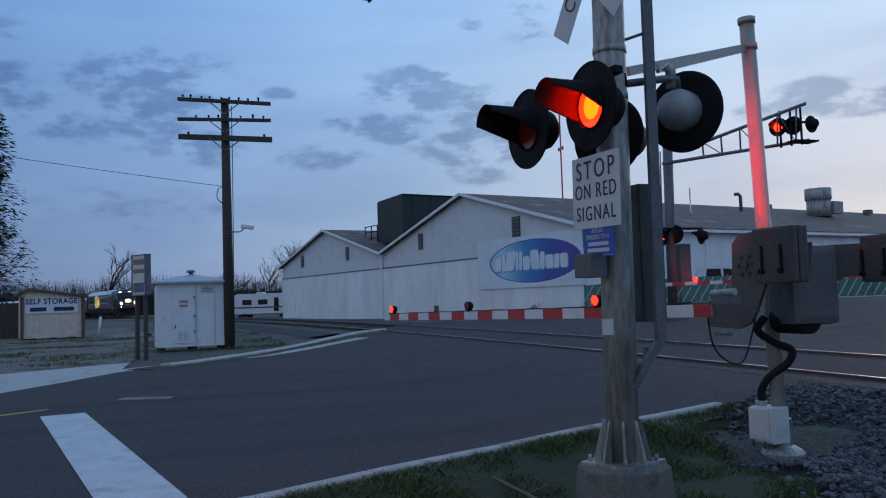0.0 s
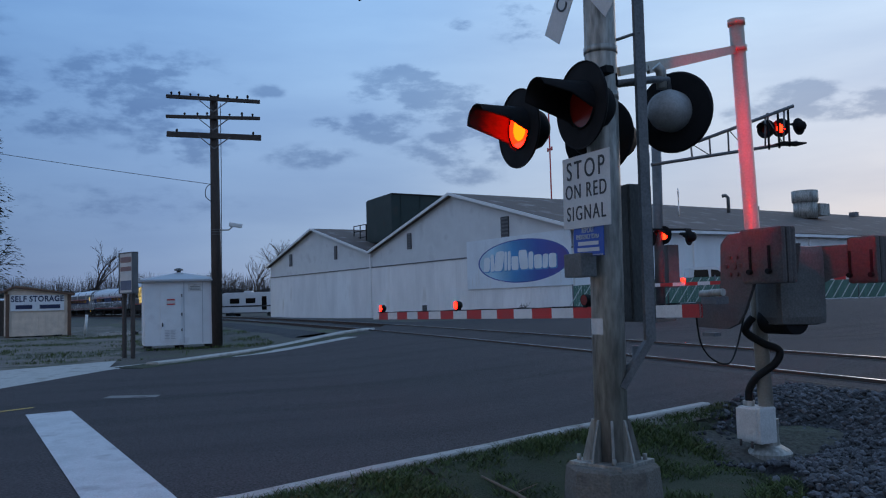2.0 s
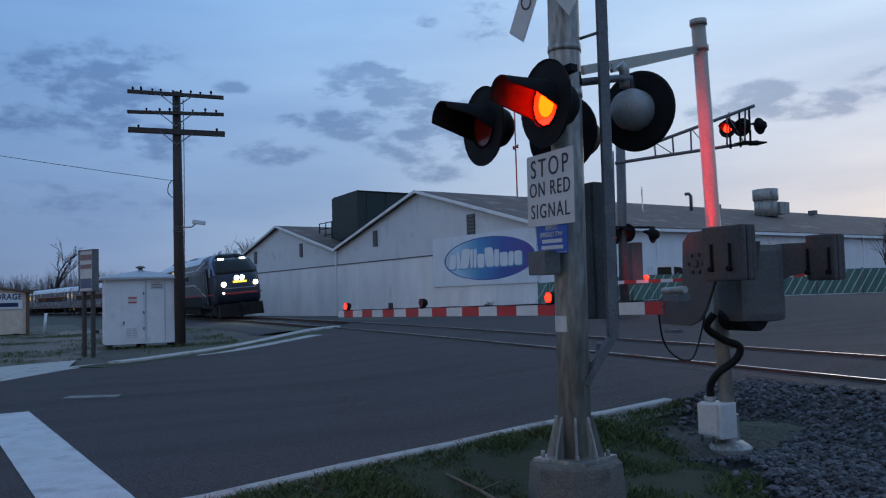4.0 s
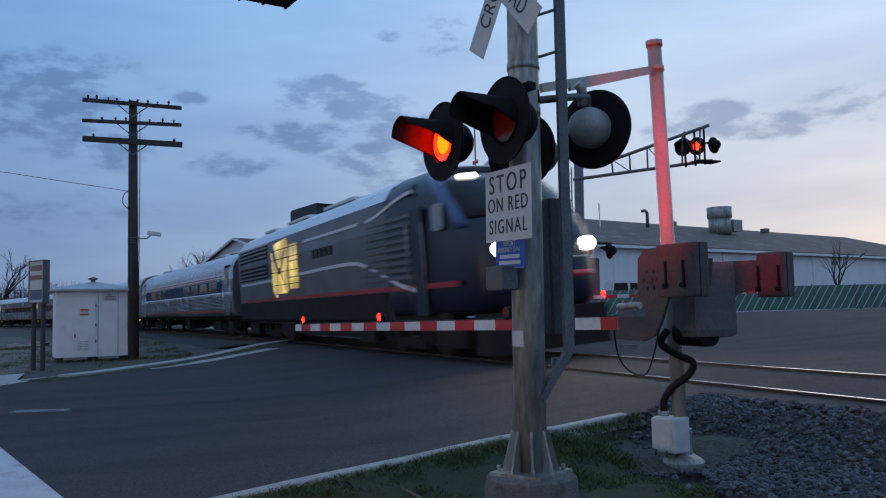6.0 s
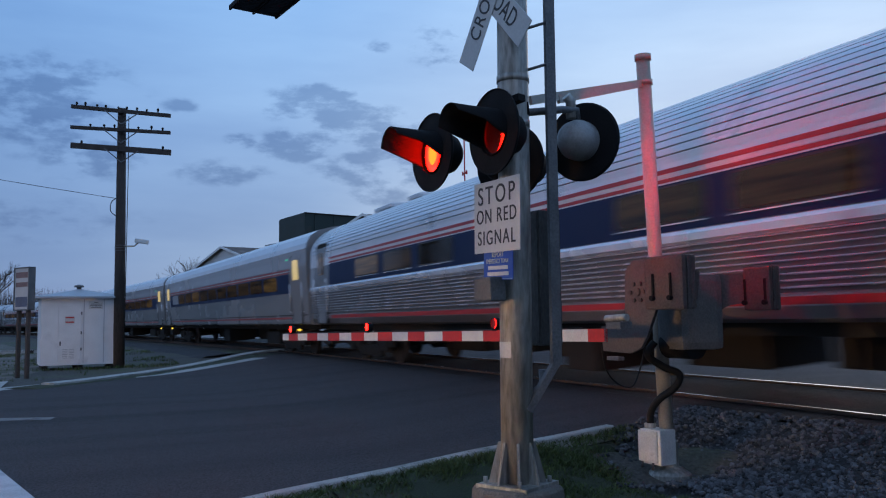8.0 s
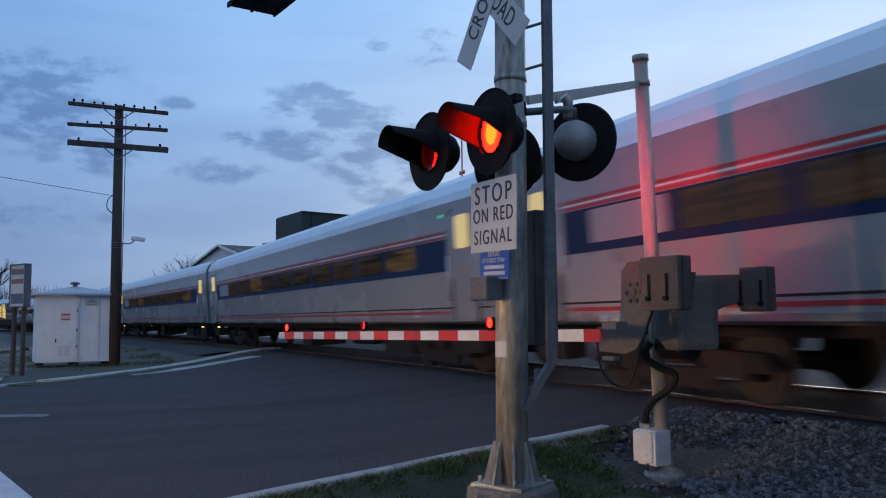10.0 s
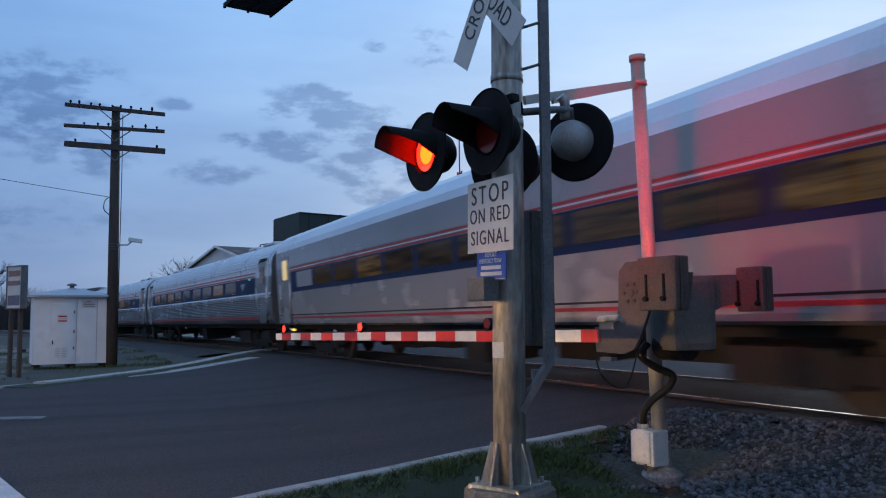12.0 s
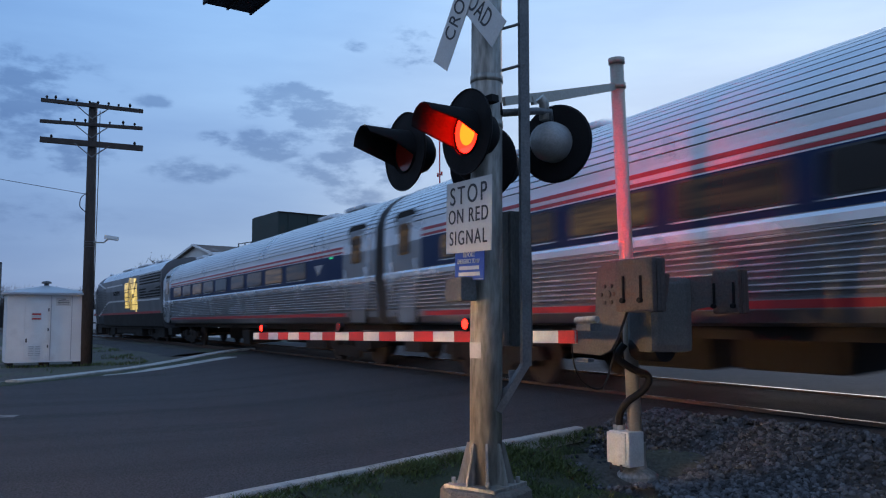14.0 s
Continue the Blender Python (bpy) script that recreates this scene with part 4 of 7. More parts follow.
    tubepart("hub", [hub + n * 0.02, hub + n * 0.035], 0.038, M_weight, br, "", 12)
    # clevis and shear pin at the arm's root
    bm = bmesh.new()
    r = P(*a0) + Vector((0, 0, 0.05))
    add_box(bm, r + Vector((0.06, 0.09, 0.03)), (0.20, 0.12, 0.06), None, 0.006)
    part("clevis", bm, M_galv_dull, top)
    boxpart("lower_clip", r + Vector((0.04, 0.06, -0.24)), (0.16, 0.06, 0.03), M_galv_dull, top)
    tubepart("shear_pin", [r + Vector((-0.06, 0.05, 0.085)), r + Vector((0.19, 0.08, 0.095))], 0.03, M_galv, top)
    # gear housing
    bm = bmesh.new()
    add_box(bm, P(-6.06, 5.07, 1.05), (0.42, 0.44, 0.68), Matrix.Rotation(radians(-7), 3, "Z"), 0.07)
    part("gear_housing", bm, M_boxgrey, top, "grey gate mechanism housing")
    tubepart("gear_drum", [P(-6.24, 4.98, 0.76), P(-5.90, 5.00, 0.76)], 0.13, M_black, top, "dark drum under the housing", 20)
    tubepart("mast_collar", [lean * 1.86, lean * 1.95], [0.10, 0.12], M_castgrey, top, "", 16)
    # counterweights
    for c, s, rz in ((P(-5.74, 4.60, 1.30), (0.44, 0.10, 0.46), -22), (P(-5.68, 5.57, 1.255), (0.27, 0.12, 0.40), -18)):
        bm = bmesh.new()
        rot = Matrix.Rotation(radians(rz + 30), 3, "Z")
        for k in (-0.05, 0.012, 0.06):
            add_box(bm, c + rot @ Vector((0, k, 0)), (s[0], 0.055, s[2]), rot, 0.025)
        w = part("counterweight", bm, M_weight, top, "stacked cast-iron counterweight plates")
        for k in (-0.11, 0.09):
            boxpart("slot", c + rot @ Vector((k, -0.085, -0.02)), (0.02, 0.012, 0.2), M_black, w, "", 0.0, rot)
            tubepart("bolt", [c + rot @ Vector((k, -0.08, -0.13)), c + rot @ Vector((k, -0.115, -0.13))], 0.022, M_black, w, "", 8)
    bm = bmesh.new()
    add_prism(bm, [(-0.05, -0.24), (0.10, -0.16), (0.42, -0.10), (0.50, -0.02), (0.50, 0.13), (-0.05, 0.13)], P(-5.98, 5.28, 1.26), P(-5.94, 5.29, 1.26), (0.62, 0.78, 0), (0, 0, 1))
    part("counterweight_arm", bm, M_weight, top)
    bm = bmesh.new()
    add_prism(bm, [(-0.35, -0.10), (0.30, -0.12), (0.34, 0.12), (-0.35, 0.14)], P(-5.90, 4.70, 1.27), P(-5.89, 4.74, 1.27), (0.97, 0.12, 0), (0, 0, 1))
    part("counterweight_arm", bm, M_weight, top)
    # conduit hose and hanging cable
    pts = [P(-6.30, 4.86, 0.78), P(-6.33, 4.80, 0.66), P(-6.30, 4.95, 0.55), P(-6.24, 5.08, 0.48), P(-6.27, 5.05, 0.36), P(-6.37, 4.93, 0.24), P(-6.46, 4.91, 0.12), P(-6.48, 4.92, 0.02)]
    fine = smooth_line(pts)
    tubepart("hose", fine, 0.035, M_rubber, top, "black flexible conduit", 10)
    pts = [P(-5.98, 4.05, 0.88), P(-6.0, 4.1, 0.60), P(-6.06, 4.25, 0.45), P(-6.12, 4.45, 0.40), P(-6.2, 4.6, 0.52), P(-6.26, 4.74, 0.80)]
    tubepart("hanging_cable", smooth_line(pts), 0.008, M_rubber, top, "thin drooping black cable", 6)
    # brace from the signal's crossarm
    bm = bmesh.new()
    add_beam(bm, P(*(Vector((gx, gy, -0.44)) + lean * 3.675)), P(-5.6, 3.2, 2.72), 0.03, 0.07)
    add_beam(bm, P(*(Vector((gx, gy, -0.44)) + lean * 3.675)), P(-5.75, 3.55, 2.80), 0.03, 0.07)
    part("brace", bm, M_alu, top)


def smooth_line(pts, sub=6):
    pts = [Vector(p) for p in pts]
    out = []
    for i in range(len(pts) - 1):
        p0, p1, p2, p3 = pts[max(i - 1, 0)], pts[i], pts[i + 1], pts[min(i + 2, len(pts) - 1)]
        for k in range(sub):
            t = k / sub
            out.append(0.5 * ((2 * p1) + (p2 - p0) * t + (2 * p0 - 5 * p1 + 4 * p2 - p3) * t * t + (3 * p1 - p0 - 3 * p2 + p3) * t ** 3))
    out.append(pts[-1])
    return out


make_gate()


# ---- train ----
TRAIN = []      # (top object, distance behind the joint of lead engine and first car, half wheelbase)


def joint_at(t):
    u = t - 9.0
    return 28.11 + 18.821 * u - 0.059 * u * u


def loft(bm, section, xs, mats=None, closed=False):
    """Draw an open (y, z) section along X; mats gives each strip's material."""
    rings = [[bm.verts.new((x, y, z)) for y, z in section] for x in xs]
    for a, b in zip(rings, rings[1:]):
        for k in range(len(section) - 1):
            f = bm.faces.new((a[k], b[k], b[k + 1], a[k + 1]))
            f.material_index = mats[k] if mats else 0
    return rings


def bogie(parent, x):
    bm = bmesh.new()
    for y in (-1.02, 1.02):
        add_prism(bm, [(-1.75, 0.42), (-1.6, 0.62), (-0.6, 0.66), (-0.45, 0.40), (0.45, 0.40), (0.6, 0.66), (1.6, 0.62), (1.75, 0.42), (1.0, 0.36), (0.7, 0.24), (-0.7, 0.24), (-1.0, 0.36)], (x, y - 0.06, 0), (x, y + 0.06, 0), (1, 0, 0), (0, 0, 1))
        for k in (-1.28, 1.28):
            add_box(bm, (x + k, y, 0.46), (0.32, 0.2, 0.32), None, 0.03)
            add_tube(bm, [(x + k * 0.45, y, 0.42), (x + k * 0.45, y, 0.72)], 0.09, 10)
        add_box(bm, (x, y, 0.30), (1.7, 0.10, 0.26), None, 0.03)
        for k in (-0.62, 0.62):
            add_box(bm, (x + k, y + 0.02, 0.34), (0.22, 0.14, 0.40), None, 0.03)
    add_box(bm, (x, 0, 0.55), (0.5, 2.1, 0.2))
    b = part("bogie", bm, M_under, parent, "grimy cast truck frame")
    for k in (-1.28, 1.28):
        bm = bmesh.new()
        for y in (-0.7175, 0.7175):
            add_tube(bm, [(0, y - 0.065, 0), (0, y + 0.065, 0)], 0.457, 28)
            add_tube(bm, [(0, y - 0.075, 0), (0, y + 0.075, 0)], 0.2, 14)
        add_tube(bm, [(0, -0.75, 0), (0, 0.75, 0)], 0.09, 10)
        part("wheelset", bm, M_wheel, b, "", pose(x + k, 0, 0.457))


def both_sides(fn):
    for sgn in (-1, 1):
        fn(sgn)


def side_plate(bm, pts, sgn, lift, half):
    """A thin plate on the car side given by (x, z) points, standing lift metres proud."""
    a = [bm.verts.new((x, sgn * (half(z) + lift), z)) for x, z in pts]
    b = [bm.verts.new((x, sgn * (half(z) - 0.03), z)) for x, z in pts]
    bm.faces.new(a)
    n = len(pts)
    for i in range(n):
        bm.faces.new((a[i], a[(i + 1) % n], b[(i + 1) % n], b[i]))


def band(bm, x0, x1, z0, z1, sgn, lift, half, nz=3):
    zs = [z0 + (z1 - z0) * k / nz for k in range(nz + 1)]
    side_plate(bm, [(x0, z) for z in zs] + [(x1, z) for z in reversed(zs)], sgn, lift, half)


def rounded(x0, x1, z0, z1, r=0.09):
    out = []
    for cx, cz, a0 in ((x1 - r, z1 - r, 0), (x0 + r, z1 - r, 90), (x0 + r, z0 + r, 180), (x1 - r, z0 + r, 270)):
        out += [(cx + r * math.cos(radians(a0 + k * 30)), cz + r * math.sin(radians(a0 + k * 30))) for k in range(4)]
    return out


def tube_half(z):
    """Half width of the fluted car, bulging at the waist."""
    return 1.60 - 0.062 * (z - 1.75) ** 2 if z > 1.75 else 1.60 - 0.03 * (1.75 - z) ** 2


def flat_half(z):
    return 1.52 if z < 2.75 else 1.52 - 0.10 * (z - 2.75)


def coach_common(top, L, half, z0, roof_mat, lit_doors, green):
    e = L / 2
    bm = bmesh.new()
    add_box(bm, (0, 0, 0.92), (L - 0.7, 2.3, 0.20))
    part("underframe", bm, M_under, top, "dark grimy underframe")
    rng = random.Random(int(L * 100) + len(TRAIN))
    x = -7.2
    while x < 6.6:
        w = rng.uniform(0.9, 1.9)
        bm = bmesh.new()
        add_box(bm, (x + w / 2, rng.choice((-0.7, 0.7)) * rng.uniform(0.7, 1), 0.52), (w * 0.94, 1.1, rng.uniform(0.36, 0.54)), None, 0.03)
        part("equipment_box", bm, M_under, top)
        x += w + rng.uniform(0.4, 1.3)
    for bx in (-e + 3.4, e - 3.4):
        bogie(top, bx)
    for sx in (-1, 1):
        bm = bmesh.new()
        add_box(bm, (sx * (e - 0.02), 0, 2.25), (0.34, 1.5, 2.6), None, 0.06)
        part("diaphragm", bm, M_rubber, top, "black rubber gangway")
        bm = bmesh.new()
        add_box(bm, (sx * (e - 0.30), 0, 0.80), (0.6, 0.25, 0.25), None, 0.03)
        part("coupler", bm, M_under, top)

    tube = half is tube_half

    def doors(sgn):
        for sx in (-1, 1):
            xc = sx * (e - 1.20)
            # sunk doorway with a dark arched head, then the leaf, its window and the steps
            bm = bmesh.new()
            side_plate(bm, rounded(xc - 0.52, xc + 0.52, z0 - 0.02, 3.22, 0.16), sgn, 0.012, half)
            way = part("doorway", bm, M_under, top, "dark rubber-edged doorway")
            bm = bmesh.new()
            side_plate(bm, rounded(xc - 0.43, xc + 0.43, z0, 3.10, 0.10), sgn, 0.020, half)
            dd = part("door", bm, M_stainless if tube else M_silver, way, "plain metal vestibule door")
            bm = bmesh.new()
            side_plate(bm, rounded(xc - 0.25, xc + 0.25, 2.36, 2.97, 0.08), sgn, 0.026, half)
            part("door_window", bm, M_doorlit if lit_doors else M_winwarm, way)
            bm = bmesh.new()
            add_box(bm, (xc, sgn * (half(1) - 0.25), 0.62), (0.8, 0.4, 0.32), None, 0.02)
            part("step", bm, M_under, way)
            for k in (-0.60, 0.60):
                tubepart("grab_rail", [(xc + k, sgn * (half(1.6) + 0.03), 1.35), (xc + k, sgn * (half(2.1) + 0.03), 2.25)], 0.016, M_belt, way, "", 6)
    both_sides(doors)
    if green:
        for sgn in (-1, 1):
            for sx in (1,):
                xc = sx * (e - (2.75 if tube else 2.05))
                zl = 2.56 if tube else 3.0
                bm = bmesh.new()
                side_plate(bm, [(xc - 0.07, zl), (xc + 0.07, zl), (xc + 0.07, zl + 0.05), (xc - 0.07, zl + 0.05)], sgn, 0.016, half)
                part("status_light", bm, M_green_led, top, "small green status light")


def fluted_coach(label, centres):
    """A stainless tube-like coach: grooved roof, plain letterboard, blue window band, bright belt rail and ribbed lower side."""
    L = 25.6
    top = thing("passenger_coach", label=label, category="passenger coach", group="coaches of the train")
    e = L / 2 - 0.12
    sec, mats = [], []

    def to(z, dy=0.0, mat=0):
        sec.append((tube_half(z) + dy, z))
        mats.append(mat)
    for y, z in ((1.36, 0.98), (1.50, 1.03)):
        sec.append((y, z))
        mats.append(0)
    for z in (1.16, 1.27):
        to(z)
    # nine narrow ribs in bright belt steel; panels between carry painted-in shade
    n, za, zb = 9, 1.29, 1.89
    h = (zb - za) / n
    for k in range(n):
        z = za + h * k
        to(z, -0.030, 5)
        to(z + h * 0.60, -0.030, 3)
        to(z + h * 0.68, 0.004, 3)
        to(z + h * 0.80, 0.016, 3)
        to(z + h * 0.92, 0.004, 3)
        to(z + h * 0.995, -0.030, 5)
    # smooth belt rail
    to(1.895, 0.0, 3)
    to(1.93, 0.024, 3)
    to(2.01, 0.024, 3)
    to(2.05, 0.0)
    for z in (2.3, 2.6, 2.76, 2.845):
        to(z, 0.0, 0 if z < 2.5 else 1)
    # grooved roof: broad bright panels, the shade in the thin joints painted dark
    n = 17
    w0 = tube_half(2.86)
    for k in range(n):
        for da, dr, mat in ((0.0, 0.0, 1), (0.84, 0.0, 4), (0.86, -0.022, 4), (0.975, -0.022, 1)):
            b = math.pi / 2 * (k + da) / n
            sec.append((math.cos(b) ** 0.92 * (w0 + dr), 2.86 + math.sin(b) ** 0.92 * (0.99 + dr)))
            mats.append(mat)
    sec.append((0.0, 3.85))
    full = [(-y, z) for y, z in sec] + [(y, z) for y, z in reversed(sec)][1:]
    fm = mats + list(reversed(mats))
    bm = bmesh.new()
    rings = loft(bm, full, [-e, -e + 0.9, 0, e - 0.9, e], fm)
    for r in (rings[0], rings[-1]):
        bm.faces.new(r)
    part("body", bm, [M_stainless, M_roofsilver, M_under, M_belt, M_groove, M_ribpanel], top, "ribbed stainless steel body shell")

    def dress(sgn):
        bm = bmesh.new()
        band(bm, -e + 1.9, e - 1.9, 2.06, 2.62, sgn, 0.006, tube_half, 8)
        bnd = part("blue_band", bm, M_trainblue, top, "dark blue window band")
        for i, x in enumerate(centres):
            bm = bmesh.new()
            side_plate(bm, rounded(x - 0.84, x + 0.84, 2.15, 2.60, 0.09), sgn, 0.012, tube_half)
            part("window_frame", bm, M_groove, bnd)
            bm = bmesh.new()
            side_plate(bm, rounded(x - 0.80, x + 0.80, 2.18, 2.575, 0.08), sgn, 0.020, tube_half)
            part("window", bm, (M_windim, M_winwarm, M_windim, M_windim, M_window, M_windim, M_winwarm)[i % 7], bnd)
            bm = bmesh.new()
            band(bm, x - 0.80, x + 0.80, 2.135, 2.15, sgn, 0.018, tube_half, 1)
            part("window_sill", bm, M_belt, bnd)
        for z0, z1, mt, nm in ((2.64, 2.685, M_trainred, "red_stripe"), (2.69, 2.74, M_trainwhite, "white_stripe"), (2.745, 2.80, M_trainred, "red_stripe"), (1.175, 1.255, M_trainred, "red_stripe")):
            bm = bmesh.new()
            band(bm, -e + 1.9, e - 1.9, z0, z1, sgn, 0.008, tube_half, 1)
            part(nm, bm, mt, top)
        # pale fleet mark as a plain wedge, and the lamp over the ribs
        bm = bmesh.new()
        x = e - 3.5
        side_plate(bm, [(x - 0.32, 2.46), (x + 0.32, 2.46), (x + 0.10, 2.30), (x - 0.02, 2.20)], sgn, 0.012, tube_half)
        part("mark", bm, M_winpale, bnd)
    both_sides(dress)
    for x, w in ((-8.9, 1.3), (-6.8, 0.8), (7.2, 1.0), (9.4, 1.4)):
        bm = bmesh.new()
        add_box(bm, (x, 0, 3.86), (w, 1.2, 0.10), None, 0.03)
        part("roof_vent", bm, M_roofsilver, top)
    for x in (-e + 0.35, e - 0.35):
        bm = bmesh.new()
        loft(bm, [(y * 1.012, 2.0 + (z - 2.0) * 1.008) for y, z in full[40:-40:2]], [x - 0.05, x + 0.05])
        part("end_hoop", bm, M_belt, top, "", None, False)
    coach_common(top, L, tube_half, 1.04, M_roofsilver, False, True)
    return top


def flat_coach(label, variant=0):
    """A flat-sided aluminium coach with a long window row."""
    L = 25.6
    top = thing("passenger_coach", label=label, category="passenger coach", group="coaches of the train")
    e = L / 2 - 0.12
    sec = [(1.40, 0.97), (1.50, 1.02), (1.52, 1.10), (1.52, 1.25), (1.52, 2.75), (1.50, 3.02), (1.49, 3.25), (1.45, 3.41), (1.32, 3.62), (1.03, 3.775), (0.57, 3.86), (0.0, 3.89)]
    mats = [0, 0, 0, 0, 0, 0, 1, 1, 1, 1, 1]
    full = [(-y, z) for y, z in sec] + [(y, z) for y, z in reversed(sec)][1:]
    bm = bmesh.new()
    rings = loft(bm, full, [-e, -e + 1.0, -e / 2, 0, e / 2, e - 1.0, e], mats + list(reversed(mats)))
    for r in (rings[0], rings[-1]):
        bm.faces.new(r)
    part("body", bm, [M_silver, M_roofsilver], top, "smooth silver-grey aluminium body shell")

    def dress(sgn):
        bm = bmesh.new()
        band(bm, -e + 1.75, e - 1.75, 1.97, 2.57, sgn, 0.004, flat_half, 1)
        bnd = part("blue_band", bm, M_trainblue, top, "dark blue window band")
        n = 11
        lo, hi = -10.35, 9.65
        for i in range(n):
            x = lo + (hi - lo) * (i + 0.5) / n
            w = (hi - lo) / n * 0.44
            bm = bmesh.new()
            side_plate(bm, rounded(x - w, x + w, 2.09, 2.54, 0.05), sgn, 0.009, flat_half)
            pick = (i * 7 + variant * 3) % 10
            part("window", bm, M_winpale if i == 0 else (M_winwarm if pick < 2 else M_windim), bnd)
        for z0, z1, mt, nm in ((2.585, 2.625, M_trainred, "red_stripe"), (2.64, 2.665, M_trainwhite, "white_stripe"), (2.68, 2.72, M_trainred, "red_stripe"), (1.165, 1.22, M_trainred, "red_stripe")):
            bm = bmesh.new()
            band(bm, -e + 1.75, e - 1.75, z0, z1, sgn, 0.006, flat_half, 1)
            part(nm, bm, mt, top)
        bm = bmesh.new()
        band(bm, -e + 0.1, e - 0.1, 1.265, 1.295, sgn, 0.004, flat_half, 1)
        band(bm, -e + 0.1, e - 0.1, 3.235, 3.25, sgn, 0.004, flat_half, 1)
        part("seam", bm, M_under, top)
    both_sides(dress)
    coach_common(top, L, flat_half, 1.03, M_roofsilver, True, True)
    for x in (-11.0, 11.6):
        bm = bmesh.new()
        side_plate(bm, [(x - 0.1, 0.80), (x + 0.1, 0.80), (x + 0.1, 0.86), (x - 0.1, 0.86)], -1, 0.01, flat_half)
        part("marker_light", bm, M_amber, top, "small amber step light")
    return top


def loco(label, lead):
    """A modern diesel-electric engine; the cab is at local +X when it leads."""
    L = 21.6
    top = thing("locomotive", label=label, category="locomotive", group="engines of the train")
    e = L / 2
    half = lambda z: 1.50 if z < 2.95 else 1.50 - 0.086 * (z - 2.95)
    sec = [(1.36, 0.75), (1.48, 0.85), (1.50, 1.50), (1.50, 2.95), (1.44, 3.62), (1.20, 3.92), (0.85, 4.10), (0.0, 4.18)]
    mats = [1, 1, 0, 0, 2, 2, 2]
    full = [(-y, z) for y, z in sec] + [(y, z) for y, z in reversed(sec)][1:]
    bm = bmesh.new()
    rings = loft(bm, full, [-e + 0.12, -e + 3, 0, e - 6, e - 4.6], mats + list(reversed(mats)))
    for r in (rings[0], rings[-1]):
        bm.faces.new(r)
    part("body", bm, [M_locogrey, M_under, M_roofsilver], top, "grey and silver engine body")
    # streamlined cab: level outlines whose nose draws back with height
    levels = [(0.95, e - 0.18, 1.40), (1.10, e - 0.05, 1.48), (1.5, e, 1.50), (2.1, e - 0.04, 1.50), (2.5, e - 0.20, 1.50), (2.75, e - 0.42, 1.50),
              (3.1, e - 0.84, 1.49), (3.5, e - 1.36, 1.45), (3.8, e - 1.84, 1.30), (4.0, e - 2.30, 1.05), (4.12, e - 2.75, 0.78), (4.18, e - 3.3, 0.45)]

    def nose(u, z, lift=0.0):
        """Front surface: u runs -1 to 1 from side to side."""
        k = max(i for i in range(len(levels) - 1) if levels[i][0] <= z + 1e-6)
        (z0, x0, w0), (z1, x1, w1) = levels[k], levels[k + 1]
        f = (z - z0) / (z1 - z0)
        xf, w = x0 + (x1 - x0) * f, (w0 + (w1 - w0) * f) * 0.93
        a = abs(u) * math.pi / 2
        back = max(e - 4.5, xf - 1.25)
        return Vector((back + (xf - back) * math.cos(a) ** 0.55 + lift, math.copysign(w * math.sin(a) ** 0.72, u) * (1 + lift * 0.4), z + lift * 0.5))

    def nose_patch(name, us, zs, lift, mat, label=""):
        bm = bmesh.new()
        outer = [[bm.verts.new(nose(u, z, lift)) for u in us(z)] for z in zs]
        inner = [[bm.verts.new(nose(u, z, -0.03)) for u in us(z)] for z in zs]
        n = len(outer[0]) - 1
        for a, b in zip(outer, outer[1:]):
            for k in range(n):
                bm.faces.new((a[k], a[k + 1], b[k + 1], b[k])).smooth = True
        ring = lambda g: g[0] + [r[-1] for r in g[1:-1]] + g[-1][::-1] + [r[0] for r in g[-2:0:-1]]
        ro, ri = ring(outer), ring(inner)
        for k in range(len(ro)):
            bm.faces.new((ro[k], ro[(k + 1) % len(ro)], ri[(k + 1) % len(ro)], ri[k]))
        return part(name, bm, mat, cab, label)
    bm = bmesh.new()
    rows = []
    for z, xf, w in levels:
        front = [nose(-1 + k / 12, z) for k in range(25)]
        pts = [Vector((e - 4.6, -w, z)), Vector((e - 3.2, -w, z))] if z < 3.9 else [Vector((e - 4.6, -w, z)), Vector((e - 4.55, -w, z))]
        rows.append([bm.verts.new(v) for v in pts + front + [Vector((v.x, -v.y, v.z)) for v in reversed(pts)]])
    for a, b in zip(rows, rows[1:]):
        for k in range(len(a) - 1):
            bm.faces.new((a[k], a[k + 1], b[k + 1], b[k])).smooth = True
    bm.faces.new(rows[-1])
    bm.faces.new(rows[0])
    cab = part("cab", bm, M_locoblue, top, "dark blue streamlined cab")
    lin = lambda a, b, n: [a + (b - a) * k / n for k in range(n + 1)]
    nose_patch("windscreen", lambda z: lin(-0.66 + 0.05 * (z - 2.8), 0.66 - 0.05 * (z - 2.8), 12), lin(2.80, 3.80, 6), 0.02, M_window, "dark raked windscreen")
    nose_patch("brow", lambda z: lin(-0.56, 0.56, 10), lin(3.81, 4.05, 3), 0.02, M_black, "black brow over the windscreen")
    for sgn in (-1, 1):
        nose_patch("shoulder_stripe", lambda z: [sgn * (v - 0.03 * (z - 2.8)) for v in lin(0.68, 0.90, 4)], lin(2.62, 4.10, 8), 0.03, M_locoshine, "blue shoulder band beside the windscreen")
    nose_patch("nose_mark", lambda z: lin(-0.40, 0.45, 8), (1.86, 1.90), 0.02, M_winpale, "pale winged line across the nose")
    nose_patch("red_stripe", lambda z: lin(-0.50, 0.50, 10), (1.50, 1.62), 0.02, M_trainred)
